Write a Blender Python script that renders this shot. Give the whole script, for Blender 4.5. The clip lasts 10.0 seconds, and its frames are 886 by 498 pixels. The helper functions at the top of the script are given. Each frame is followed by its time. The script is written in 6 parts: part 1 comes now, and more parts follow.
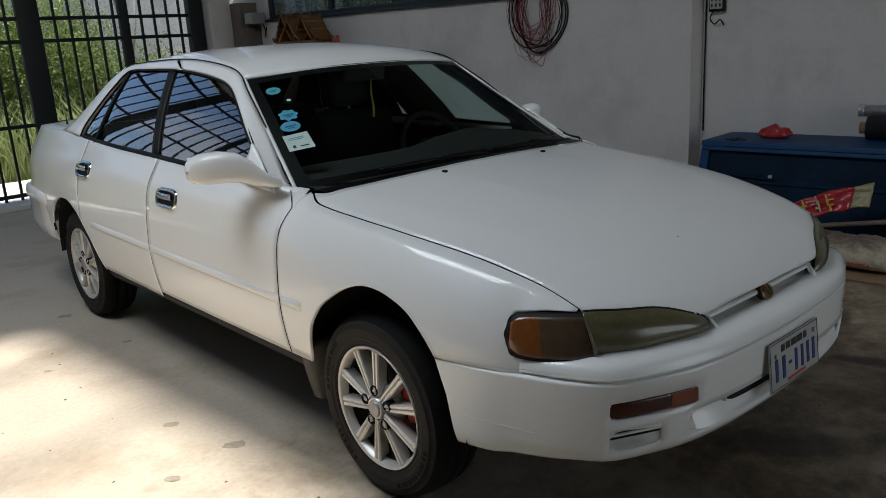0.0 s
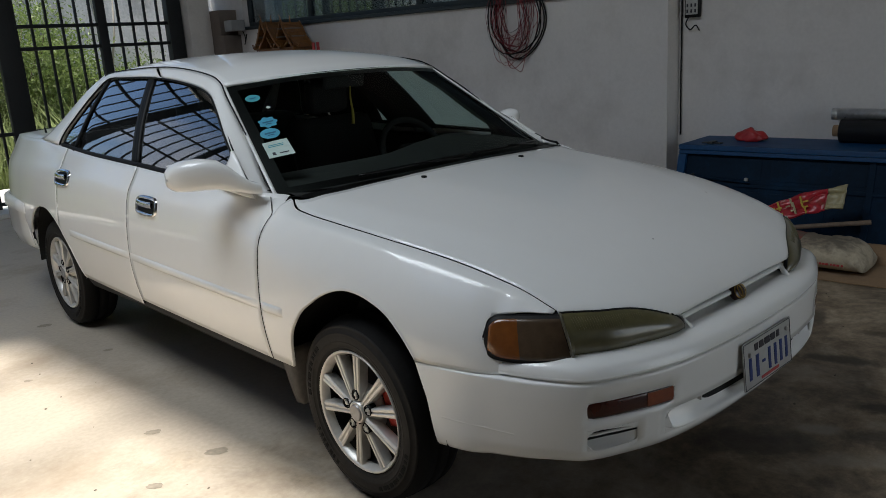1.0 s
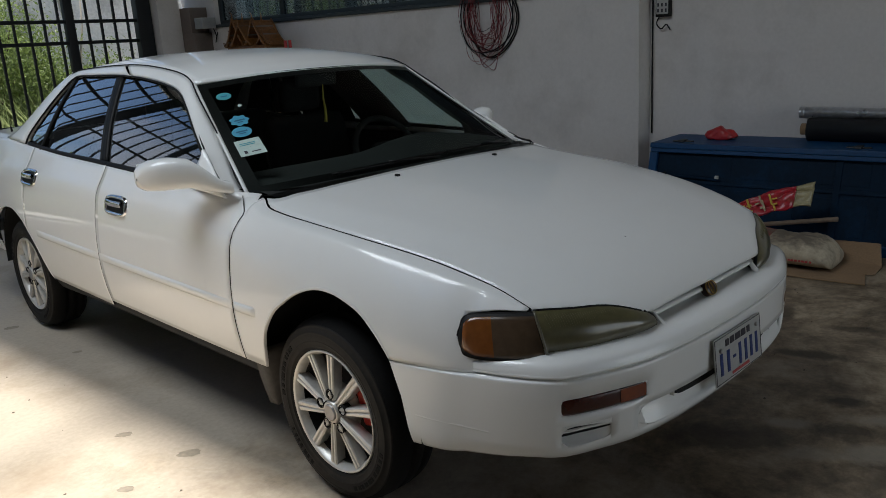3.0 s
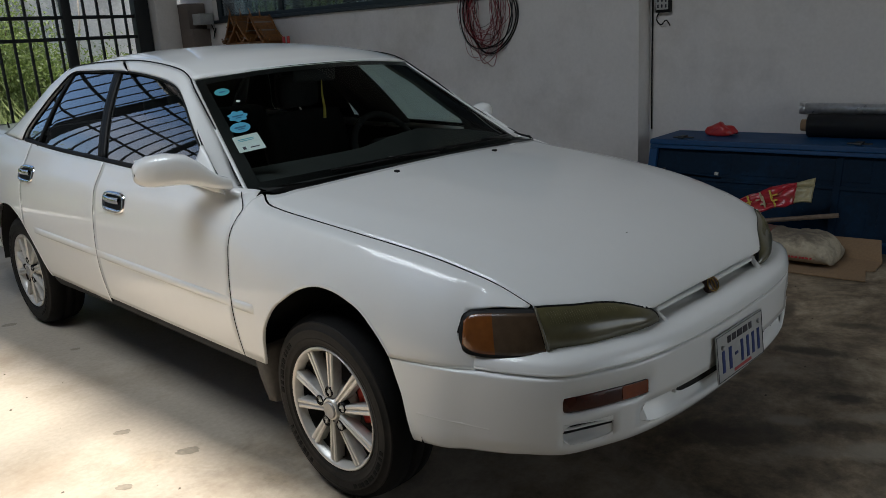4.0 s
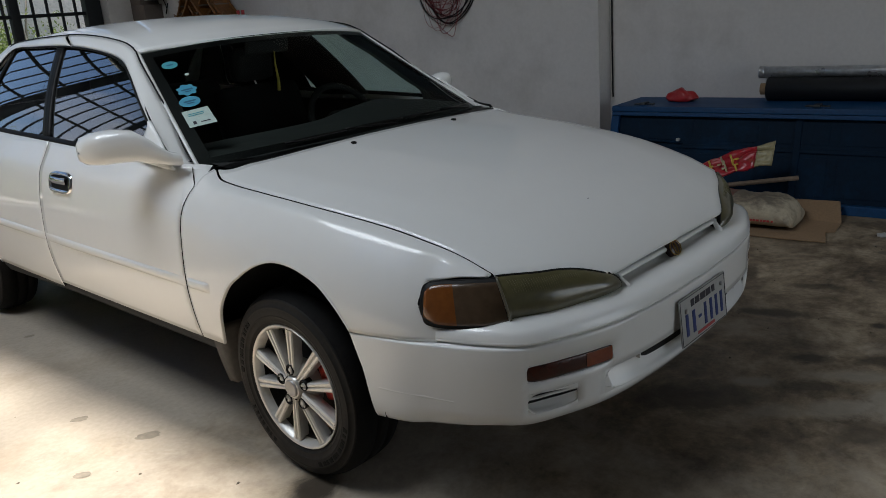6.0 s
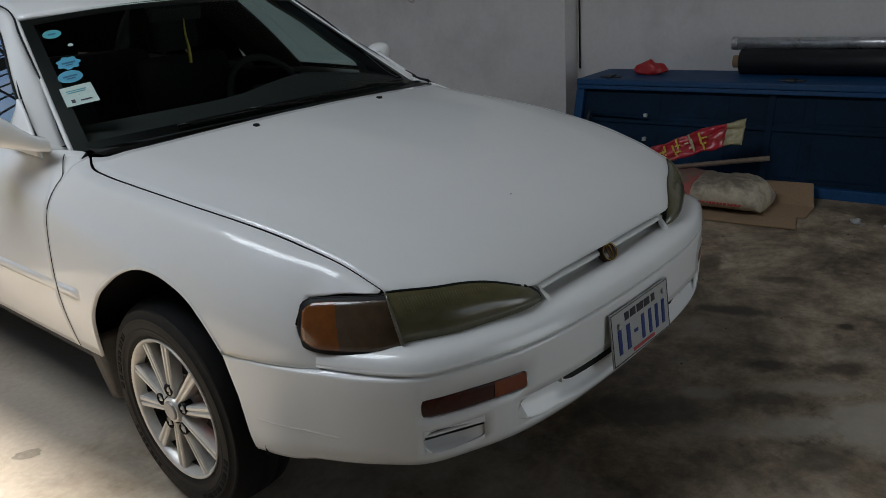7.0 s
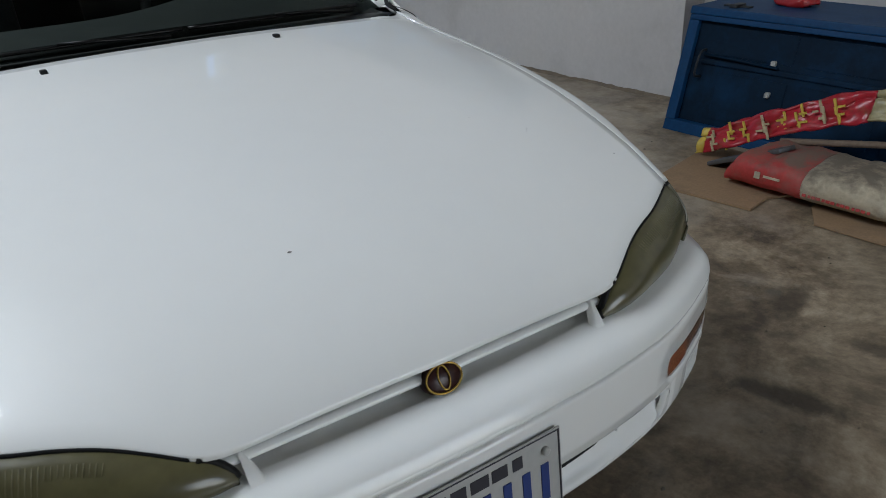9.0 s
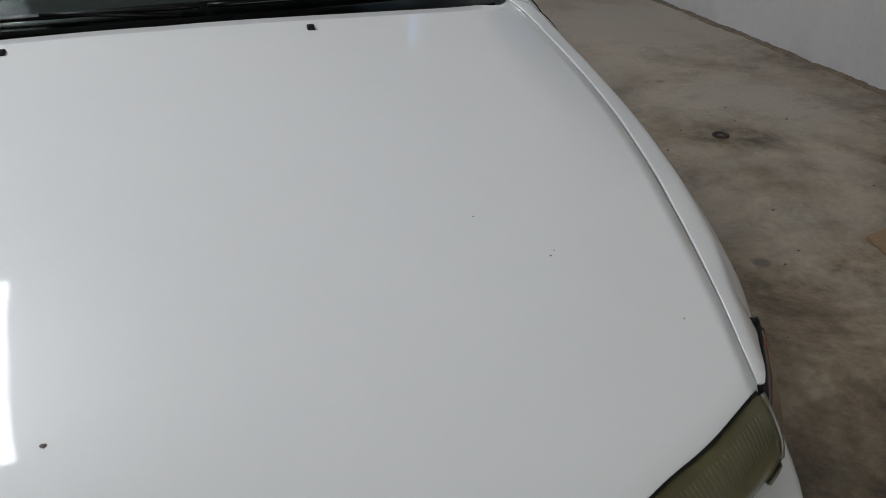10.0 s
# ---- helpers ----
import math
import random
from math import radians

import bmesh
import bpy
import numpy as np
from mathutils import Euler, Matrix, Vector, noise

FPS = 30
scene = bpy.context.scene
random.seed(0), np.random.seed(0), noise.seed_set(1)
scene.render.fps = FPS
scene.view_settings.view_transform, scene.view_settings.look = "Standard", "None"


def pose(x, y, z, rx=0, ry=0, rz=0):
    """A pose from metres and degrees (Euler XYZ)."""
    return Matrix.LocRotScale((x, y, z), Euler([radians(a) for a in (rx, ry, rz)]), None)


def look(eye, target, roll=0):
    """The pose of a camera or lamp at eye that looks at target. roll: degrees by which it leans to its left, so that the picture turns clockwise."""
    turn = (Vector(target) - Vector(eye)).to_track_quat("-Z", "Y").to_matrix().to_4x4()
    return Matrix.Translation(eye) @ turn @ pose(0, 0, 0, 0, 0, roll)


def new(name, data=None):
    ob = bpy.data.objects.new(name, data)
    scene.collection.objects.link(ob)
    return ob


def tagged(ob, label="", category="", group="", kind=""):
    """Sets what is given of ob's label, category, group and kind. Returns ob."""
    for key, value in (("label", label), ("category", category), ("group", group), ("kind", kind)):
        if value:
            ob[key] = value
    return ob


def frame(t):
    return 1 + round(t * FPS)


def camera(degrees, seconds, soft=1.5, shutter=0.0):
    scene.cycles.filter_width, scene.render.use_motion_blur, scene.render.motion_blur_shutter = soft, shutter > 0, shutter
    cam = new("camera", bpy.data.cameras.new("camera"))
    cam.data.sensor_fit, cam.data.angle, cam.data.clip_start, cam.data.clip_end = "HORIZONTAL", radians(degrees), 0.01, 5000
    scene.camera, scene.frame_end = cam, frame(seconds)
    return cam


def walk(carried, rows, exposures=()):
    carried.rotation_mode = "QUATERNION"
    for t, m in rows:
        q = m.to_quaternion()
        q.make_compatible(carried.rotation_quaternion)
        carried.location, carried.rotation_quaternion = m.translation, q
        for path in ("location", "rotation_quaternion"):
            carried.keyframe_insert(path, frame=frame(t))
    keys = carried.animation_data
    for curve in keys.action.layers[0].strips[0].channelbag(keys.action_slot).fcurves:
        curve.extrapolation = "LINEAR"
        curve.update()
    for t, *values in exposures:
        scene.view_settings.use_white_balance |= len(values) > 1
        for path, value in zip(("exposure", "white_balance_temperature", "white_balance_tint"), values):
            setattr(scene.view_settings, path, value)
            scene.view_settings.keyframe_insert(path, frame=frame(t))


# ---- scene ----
# The car stands 4.6 degrees askew in the garage: its own axes are x left, y to the rear, z up, with the front axle at the origin.
CAR = pose(0, 0, 0, 0, 0, -4.6)
cam = camera(58.78, 10.0, soft=0.85, shutter=0.12)
ROWS = [
    (0, -2.1174, -1.8120, 1.3819, 74.99, 3.201, -42.23),
    (0.5, -2.1248, -1.8246, 1.3851, 75.21, 3.285, -42.9),
    (1, -2.1263, -1.8403, 1.3840, 75.33, 3.467, -43.56),
    (1.5, -2.1286, -1.8455, 1.3832, 75.43, 3.428, -44.33),
    (2, -2.1235, -1.8410, 1.3794, 75.44, 3.375, -44.82),
    (2.5, -2.1259, -1.8423, 1.3823, 75.32, 3.254, -45.31),
    (4, -2.1167, -1.8249, 1.3770, 74.89, 3.285, -45.57),
    (4.5, -2.1150, -1.8192, 1.3706, 74.8, 3.236, -45.85),
    (5, -2.1155, -1.8176, 1.3693, 74.59, 3.402, -46.16),
    (5.2, -2.1164, -1.8166, 1.3644, 74.46, 3.54, -46.38),
    (6.3, -1.9951, -1.8018, 1.3448, 72.12, 4.251, -48.9),
    (6.5, -1.8954, -1.7771, 1.3409, 71.46, 4.03, -49),
    (7, -1.6831, -1.7637, 1.3300, 70.51, 3.844, -49.12),
    (7.5, -1.5014, -1.7392, 1.3117, 68.11, 3.772, -48.27),
    (8, -1.1986, -1.6666, 1.2927, 66.58, 4.411, -47.35),
    (8.2, -1.0794, -1.6548, 1.2889, 66.43, 4.568, -45.60),
    (8.5, -0.8535, -1.6527, 1.2892, 65.88, 3.849, -41.6),
    (8.7, -0.7107, -1.6488, 1.3060, 65.33, 3.393, -38.82),
    (9, -0.5198, -1.5826, 1.2842, 63.95, 2.164, -35.27),
    (9.2, -0.3721, -1.4912, 1.2772, 62.78, 2.578, -33.08),
    (9.5, -0.1690, -1.3843, 1.2831, 62.61, 2.769, -27.81),
    (9.7, -0.0253, -1.3223, 1.2667, 61.80, 2.808, -22.53),
    (10, 0.1037, -1.2250, 1.3310, 58.72, 0.3759, -15.84),
]
walk(cam, [(t, CAR @ pose(x, y, z, rx, ry, rz)) for t, x, y, z, rx, ry, rz in ROWS],
     exposures=[(0.0, -0.06, 6550, 10), (5.2, -0.08, 6550, 10), (6.5, -0.05, 6580, 11), (7.0, -0.05, 6540, 11), (7.5, 0.28, 6600, 10), (8.0, 0.45, 6550, 9),
                (8.5, 0.83, 6500, 10), (9.0, 0.90, 6500, 10), (9.5, 0.92, 6650, 12), (10.0, 0.78, 6900, 13)])

# ---- light ----
SUN_EL, SUN_AZ = 85.0, 275.0
world = bpy.data.worlds.new("sky")
scene.world = world
world.use_nodes = True
wn = world.node_tree.nodes
sky = wn.new("ShaderNodeTexSky")
sky.sky_type, sky.sun_disc = "NISHITA", False
sky.sun_elevation, sky.sun_rotation = radians(SUN_EL), radians(SUN_AZ)
clouds = wn.new("ShaderNodeTexNoise")
clouds.inputs["Scale"].default_value, clouds.inputs["Detail"].default_value = 2.6, 8
sky.dust_density, sky.ozone_density = 0.3, 4.0
ramp = wn.new("ShaderNodeValToRGB")
ramp.color_ramp.elements[0].position, ramp.color_ramp.elements[1].position = 0.53, 0.66
mixc = wn.new("ShaderNodeMix")
mixc.data_type = "RGBA"
mixc.inputs["B"].default_value = (5.2, 5.3, 5.8, 1)
wl = world.node_tree.links
wl.new(clouds.outputs["Fac"], ramp.inputs["Fac"])
wl.new(ramp.outputs["Color"], mixc.inputs["Factor"])
wl.new(sky.outputs["Color"], mixc.inputs["A"])
wl.new(mixc.outputs["Result"], wn["Background"].inputs["Color"])
wn["Background"].inputs["Strength"].default_value = 0.15

sun = new("sun", bpy.data.lights.new("sun", "SUN"))
sun.data.energy, sun.data.angle, sun.data.color = 7.6, radians(4.0), (1.0, 0.965, 0.91)
az = radians(SUN_AZ)
SUN_DIR = Vector((math.sin(az) * math.cos(radians(SUN_EL)), math.cos(az) * math.cos(radians(SUN_EL)), math.sin(radians(SUN_EL))))
sun.matrix_world = look(SUN_DIR * 30, (0, 0, 0))


def area_lamp(name, eye, target, w, h, watts, tint=(0.87, 0.95, 1.0)):
    """An area lamp of that size, standing in for skylight through an opening."""
    ob = new(name, bpy.data.lights.new(name, "AREA"))
    ob.data.shape, ob.data.size, ob.data.size_y, ob.data.energy = "RECTANGLE", w, h, watts
    ob.data.color = tint
    ob.matrix_world = look(eye, target)
    return ob


area_lamp("opening_light_roof", (-2.35, 1.4, 4.66), (-2.35, 1.4, 0.0), 1.8, 2.6, 128, (0.86, 0.94, 1.0))
# added fill for the car's front; no source is known on that side
area_lamp("added_front_fill", (1.15, -5.35, 1.4), (1.15, 0, 1.0), 2.4, 3.4, 34, (0.88, 0.96, 1.0))


# ---- materials ----
def mat(name, col, rough=0.5, metal=0.0, var=0.12, scale=6.0, fine=60.0, bump=0.0, coat=0.0, coat_rough=0.11, dirt=None, dirt_scale=2.0, dirt_amount=0.5, rvar=0.08, spec=0.5):
    """A surface with variation at two scales, an optional layer of dirt with edges of its own, and a fine relief."""
    m = bpy.data.materials.new(name)
    m.use_nodes = True
    n, l = m.node_tree.nodes, m.node_tree.links
    b = n["Principled BSDF"]
    b.inputs["Roughness"].default_value, b.inputs["Metallic"].default_value = rough, metal
    b.inputs["Coat Weight"].default_value, b.inputs["Coat Roughness"].default_value = coat, coat_rough
    b.inputs["Specular IOR Level"].default_value = spec
    co = n.new("ShaderNodeTexCoord")
    big, small = n.new("ShaderNodeTexNoise"), n.new("ShaderNodeTexNoise")
    for t, s in ((big, scale), (small, fine)):
        t.inputs["Scale"].default_value, t.inputs["Detail"].default_value = s, 5
        l.new(co.outputs["Object"], t.inputs["Vector"])
    add = n.new("ShaderNodeMath")
    add.operation = "ADD"
    l.new(big.outputs["Fac"], add.inputs[0])
    l.new(small.outputs["Fac"], add.inputs[1])
    rng = n.new("ShaderNodeMapRange")
    rng.clamp = False
    rng.inputs["From Min"].default_value, rng.inputs["From Max"].default_value = 0.6, 1.4
    rng.inputs["To Min"].default_value, rng.inputs["To Max"].default_value = 1 - var, 1 + var
    l.new(add.outputs[0], rng.inputs["Value"])
    mul = n.new("ShaderNodeVectorMath")
    mul.operation = "SCALE"
    mul.inputs[0].default_value = col[:3]
    l.new(rng.outputs["Result"], mul.inputs["Scale"])
    out = mul.outputs["Vector"]
    if dirt:
        d = n.new("ShaderNodeTexNoise")
        d.inputs["Scale"].default_value, d.inputs["Detail"].default_value, d.inputs["Roughness"].default_value = dirt_scale, 8, 0.65
        l.new(co.outputs["Object"], d.inputs["Vector"])
        r = n.new("ShaderNodeValToRGB")
        r.color_ramp.elements[0].position, r.color_ramp.elements[1].position = 0.52, 0.72
        r.color_ramp.elements[1].color = (dirt_amount,) * 3 + (1,)
        l.new(d.outputs["Fac"], r.inputs["Fac"])
        mx = n.new("ShaderNodeMix")
        mx.data_type = "RGBA"
        mx.inputs["B"].default_value = (*dirt, 1)
        l.new(r.outputs["Color"], mx.inputs["Factor"])
        l.new(out, mx.inputs["A"])
        out = mx.outputs["Result"]
    l.new(out, b.inputs["Base Color"])
    rr = n.new("ShaderNodeMapRange")
    rr.inputs["To Min"].default_value, rr.inputs["To Max"].default_value = max(rough - rvar, 0.02), min(rough + rvar, 1)
    l.new(big.outputs["Fac"], rr.inputs["Value"])
    l.new(rr.outputs["Result"], b.inputs["Roughness"])
    if bump:
        bp = n.new("ShaderNodeBump")
        bp.inputs["Strength"].default_value, bp.inputs["Distance"].default_value = 0.6, bump
        l.new(add.outputs[0], bp.inputs["Height"])
        l.new(bp.outputs["Normal"], b.inputs["Normal"])
    return m


def glass_mat(name, tint, gloss=1.0, ior=1.5):
    """A thin pane: tinted see-through, with a mirror share by Fresnel."""
    m = bpy.data.materials.new(name)
    m.use_nodes = True
    n, l = m.node_tree.nodes, m.node_tree.links
    n.remove(n["Principled BSDF"])
    tr, gl, fr, mx = n.new("ShaderNodeBsdfTransparent"), n.new("ShaderNodeBsdfGlossy"), n.new("ShaderNodeFresnel"), n.new("ShaderNodeMixShader")
    tr.inputs["Color"].default_value = (*tint, 1)
    gl.inputs["Roughness"].default_value = 0.015
    fr.inputs["IOR"].default_value = ior
    sc = n.new("ShaderNodeMath")
    sc.operation, sc.use_clamp = "MULTIPLY", True
    sc.inputs[1].default_value = gloss
    l.new(fr.outputs["Fac"], sc.inputs[0])
    l.new(sc.outputs[0], mx.inputs["Fac"])
    l.new(tr.outputs["BSDF"], mx.inputs[1])
    l.new(gl.outputs["BSDF"], mx.inputs[2])
    l.new(mx.outputs["Shader"], n["Material Output"].inputs["Surface"])
    return m


def lens_mat(name, col, rough=0.15, trans=0.6, coat=0.25):
    m = mat(name, col, rough, var=0.3, scale=9, fine=40, coat=coat, coat_rough=0.08)
    m.node_tree.nodes["Principled BSDF"].inputs["Transmission Weight"].default_value = trans
    return m


# place, half lengths, turn and depth of each patch
OIL_SHADE_TONE, WORN_TONE = (0.034, 0.024, 0.015, 1), (0.36, 0.315, 0.25, 1)
# old spills of oil, patches scraped clean, and contact shade painted under the bumper: x, y, half length, half width,
# turn, strength, tone
SPILLS_AND_SHADE = ((0.42, -0.92, 0.085, 0.05, -58, 0.70, WORN_TONE), (0.36, -1.21, 0.13, 0.08, -50, 0.65, WORN_TONE), (0.47, -1.40, 0.20, 0.17, -40, 0.70, WORN_TONE),
          (0.62, -1.20, 0.20, 0.07, -65, 0.65, WORN_TONE), (0.24, -1.02, 0.14, 0.06, -58, 0.50, WORN_TONE),
          (-0.863, -0.01, 0.12, 0.09, 20, 0.9, OIL_SHADE_TONE), (0.70, -1.03, 0.10, 0.065, -58, 0.85, OIL_SHADE_TONE), (0.47, -1.10, 0.15, 0.075, -62, 0.75, OIL_SHADE_TONE),
          (1.08, -0.79, 0.21, 0.06, -75, 0.75, OIL_SHADE_TONE), (1.124, -1.195, 0.042, 0.045, 0, 0.95, OIL_SHADE_TONE), (0.79, -1.25, 0.09, 0.055, -58, 0.6, OIL_SHADE_TONE),
          (1.58, -0.55, 0.16, 0.06, 10, 0.65, OIL_SHADE_TONE), (1.48, -0.87, 0.14, 0.05, -70, 0.65, OIL_SHADE_TONE), (0.95, -0.25, 0.38, 0.18, -25, 0.6, OIL_SHADE_TONE),
          # first entry: oil plus the contact shade under the front bumper, painted in
          (0.20, -0.80, 0.26, 0.13, -58, 0.7, OIL_SHADE_TONE), (0.22, -1.30, 0.12, 0.07, -30, 0.6, OIL_SHADE_TONE))


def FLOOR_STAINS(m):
    """Oil and dirt blotches at two sizes; a gradient over x and y makes the floor darker towards the front corner."""
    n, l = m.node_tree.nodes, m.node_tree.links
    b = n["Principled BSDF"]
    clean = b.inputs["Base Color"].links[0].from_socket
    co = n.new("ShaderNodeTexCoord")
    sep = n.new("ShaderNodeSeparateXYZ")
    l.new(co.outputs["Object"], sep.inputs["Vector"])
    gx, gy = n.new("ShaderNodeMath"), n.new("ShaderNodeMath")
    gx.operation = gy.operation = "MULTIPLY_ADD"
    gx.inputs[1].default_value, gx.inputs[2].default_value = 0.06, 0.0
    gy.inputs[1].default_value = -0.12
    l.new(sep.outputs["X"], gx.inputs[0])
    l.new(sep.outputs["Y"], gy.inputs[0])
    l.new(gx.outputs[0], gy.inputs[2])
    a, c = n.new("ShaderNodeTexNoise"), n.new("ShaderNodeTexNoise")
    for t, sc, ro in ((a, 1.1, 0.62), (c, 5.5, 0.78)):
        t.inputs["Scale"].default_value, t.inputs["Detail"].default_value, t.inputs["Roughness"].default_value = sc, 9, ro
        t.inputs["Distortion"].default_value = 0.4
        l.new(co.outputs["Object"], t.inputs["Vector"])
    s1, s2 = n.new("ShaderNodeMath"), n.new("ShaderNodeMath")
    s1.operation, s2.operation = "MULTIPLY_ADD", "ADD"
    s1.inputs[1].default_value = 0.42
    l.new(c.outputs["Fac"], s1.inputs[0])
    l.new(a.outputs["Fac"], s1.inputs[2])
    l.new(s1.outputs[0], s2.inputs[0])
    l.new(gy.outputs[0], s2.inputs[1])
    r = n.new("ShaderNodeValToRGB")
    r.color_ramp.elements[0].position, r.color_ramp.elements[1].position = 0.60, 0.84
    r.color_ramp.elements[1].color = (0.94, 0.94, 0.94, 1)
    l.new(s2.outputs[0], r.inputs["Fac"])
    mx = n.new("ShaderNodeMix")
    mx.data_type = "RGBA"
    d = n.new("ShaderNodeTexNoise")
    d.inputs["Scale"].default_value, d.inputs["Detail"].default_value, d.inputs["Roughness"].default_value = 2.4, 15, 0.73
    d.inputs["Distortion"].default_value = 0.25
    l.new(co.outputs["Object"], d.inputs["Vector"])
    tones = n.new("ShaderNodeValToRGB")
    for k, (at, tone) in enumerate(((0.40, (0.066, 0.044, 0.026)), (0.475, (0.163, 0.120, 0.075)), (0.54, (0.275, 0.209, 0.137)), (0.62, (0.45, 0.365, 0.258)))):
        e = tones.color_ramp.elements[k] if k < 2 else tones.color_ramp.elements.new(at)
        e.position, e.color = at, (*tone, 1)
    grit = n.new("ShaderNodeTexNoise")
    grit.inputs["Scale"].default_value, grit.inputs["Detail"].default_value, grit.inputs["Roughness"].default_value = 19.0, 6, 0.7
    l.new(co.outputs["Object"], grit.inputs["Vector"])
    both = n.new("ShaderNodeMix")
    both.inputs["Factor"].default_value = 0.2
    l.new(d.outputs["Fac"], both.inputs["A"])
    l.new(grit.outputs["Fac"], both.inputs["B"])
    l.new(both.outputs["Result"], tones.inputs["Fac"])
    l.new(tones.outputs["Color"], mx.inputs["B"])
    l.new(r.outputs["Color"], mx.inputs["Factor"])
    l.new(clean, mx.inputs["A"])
    # small old drips and spots
    v = n.new("ShaderNodeTexVoronoi")
    v.inputs["Scale"].default_value = 2.1
    warp = n.new("ShaderNodeMix")
    warp.data_type = "VECTOR"
    warp.inputs["Factor"].default_value = 0.035
    l.new(co.outputs["Object"], warp.inputs["A"])
    l.new(c.outputs["Color"], warp.inputs["B"])
    l.new(warp.outputs["Result"], v.inputs["Vector"])
    sr = n.new("ShaderNodeValToRGB")
    sr.color_ramp.elements[0].position, sr.color_ramp.elements[0].color = 0.055, (0.75, 0.75, 0.75, 1)
    sr.color_ramp.elements[1].position, sr.color_ramp.elements[1].color = 0.085, (0, 0, 0, 1)
    l.new(v.outputs["Distance"], sr.inputs["Fac"])
    m2 = n.new("ShaderNodeMix")
    m2.data_type = "RGBA"
    m2.inputs["B"].default_value = (0.11, 0.095, 0.075, 1)
    l.new(sr.outputs["Color"], m2.inputs["Factor"])
    l.new(mx.outputs["Result"], m2.inputs["A"])
    out = m2.outputs["Result"]
    # oil spills, scraped patches and the painted bumper shade, with soft, ragged rims
    for x, y, rx, ry, turn, depth, tone in SPILLS_AND_SHADE:
        mp = n.new("ShaderNodeMapping")
        mp.vector_type = "TEXTURE"
        mp.inputs["Location"].default_value, mp.inputs["Rotation"].default_value, mp.inputs["Scale"].default_value = (x, y, 0), (0, 0, radians(turn)), (rx, ry, 1)
        l.new(co.outputs["Object"], mp.inputs["Vector"])
        ln, ad, sp = n.new("ShaderNodeVectorMath"), n.new("ShaderNodeMath"), n.new("ShaderNodeValToRGB")
        ln.operation, ad.operation = "LENGTH", "MULTIPLY_ADD"
        l.new(mp.outputs["Vector"], ln.inputs[0])
        ad.inputs[1].default_value = 1.9
        l.new(c.outputs["Fac"], ad.inputs[0])
        l.new(ln.outputs["Value"], ad.inputs[2])
        sp.color_ramp.elements[0].position, sp.color_ramp.elements[0].color = 0.72, (depth,) * 3 + (1,)
        sp.color_ramp.elements[1].position, sp.color_ramp.elements[1].color = 0.98, (0, 0, 0, 1)
        half = n.new("ShaderNodeMath")
        half.operation, half.inputs[1].default_value = "MULTIPLY", 0.5
        l.new(ad.outputs[0], half.inputs[0])
        l.new(half.outputs[0], sp.inputs["Fac"])
        m3 = n.new("ShaderNodeMix")
        m3.data_type = "RGBA"
        m3.inputs["B"].default_value = tone
        l.new(sp.outputs["Color"], m3.inputs["Factor"])
        l.new(out, m3.inputs["A"])
        out = m3.outputs["Result"]
    l.new(out, b.inputs["Base Color"])


def DUSTY_TOP(m, low, high, tone):
    """Cement dust and dirt settled on the upper side, with a ragged border."""
    n, l = m.node_tree.nodes, m.node_tree.links
    b = n["Principled BSDF"]
    clean = b.inputs["Base Color"].links[0].from_socket
    co, sep, ns = n.new("ShaderNodeTexCoord"), n.new("ShaderNodeSeparateXYZ"), n.new("ShaderNodeTexNoise")
    l.new(co.outputs["Object"], sep.inputs["Vector"])
    l.new(co.outputs["Object"], ns.inputs["Vector"])
    ns.inputs["Scale"].default_value, ns.inputs["Detail"].default_value, ns.inputs["Roughness"].default_value = 11.0, 7, 0.7
    sm, rg, mx = n.new("ShaderNodeMath"), n.new("ShaderNodeMapRange"), n.new("ShaderNodeMix")
    sm.operation, sm.inputs[1].default_value, mx.data_type = "MULTIPLY_ADD", 0.16, "RGBA"
    l.new(ns.outputs["Fac"], sm.inputs[0])
    l.new(sep.outputs["Z"], sm.inputs[2])
    rg.inputs["From Min"].default_value, rg.inputs["From Max"].default_value, rg.inputs["To Max"].default_value = low + 0.08, high + 0.08, 0.9
    l.new(sm.outputs[0], rg.inputs["Value"])
    mx.inputs["B"].default_value = (*tone, 1)
    l.new(rg.outputs["Result"], mx.inputs["Factor"])
    l.new(clean, mx.inputs["A"])
    l.new(mx.outputs["Result"], b.inputs["Base Color"])


def FLUTES(m):
    """Fine upright ribs moulded in a lens."""
    n, l = m.node_tree.nodes, m.node_tree.links
    co, wave, bp = n.new("ShaderNodeTexCoord"), n.new("ShaderNodeTexWave"), n.new("ShaderNodeBump")
    wave.inputs["Scale"].default_value = 105.0
    bp.inputs["Strength"].default_value, bp.inputs["Distance"].default_value = 0.03, 0.001
    l.new(co.outputs["Object"], wave.inputs["Vector"])
    l.new(wave.outputs["Fac"], bp.inputs["Height"])
    l.new(bp.outputs["Normal"], n["Principled BSDF"].inputs["Normal"])


PAINT = mat("pearl_white_paint", (0.79, 0.79, 0.77), 0.42, var=0.012, scale=1.3, fine=18, coat=0.85, coat_rough=0.045, rvar=0.0)
BLACK = mat("black_plastic", (0.007, 0.007, 0.007), 0.55, var=0.3, fine=120, bump=0.0004, spec=0.2)
FRIT = mat("black_glass_border", (0.003, 0.003, 0.003), 0.35, var=0.2, spec=0.2)
SHELL = mat("dark_underbody", (0.006, 0.006, 0.006), 0.9, var=0.3)
RUBBER = mat("tyre_rubber", (0.006, 0.0057, 0.0055), 0.8, var=0.3, scale=8, fine=90, bump=0.0006, dirt=(0.030, 0.025, 0.02), dirt_scale=9, dirt_amount=0.25, spec=0.15)
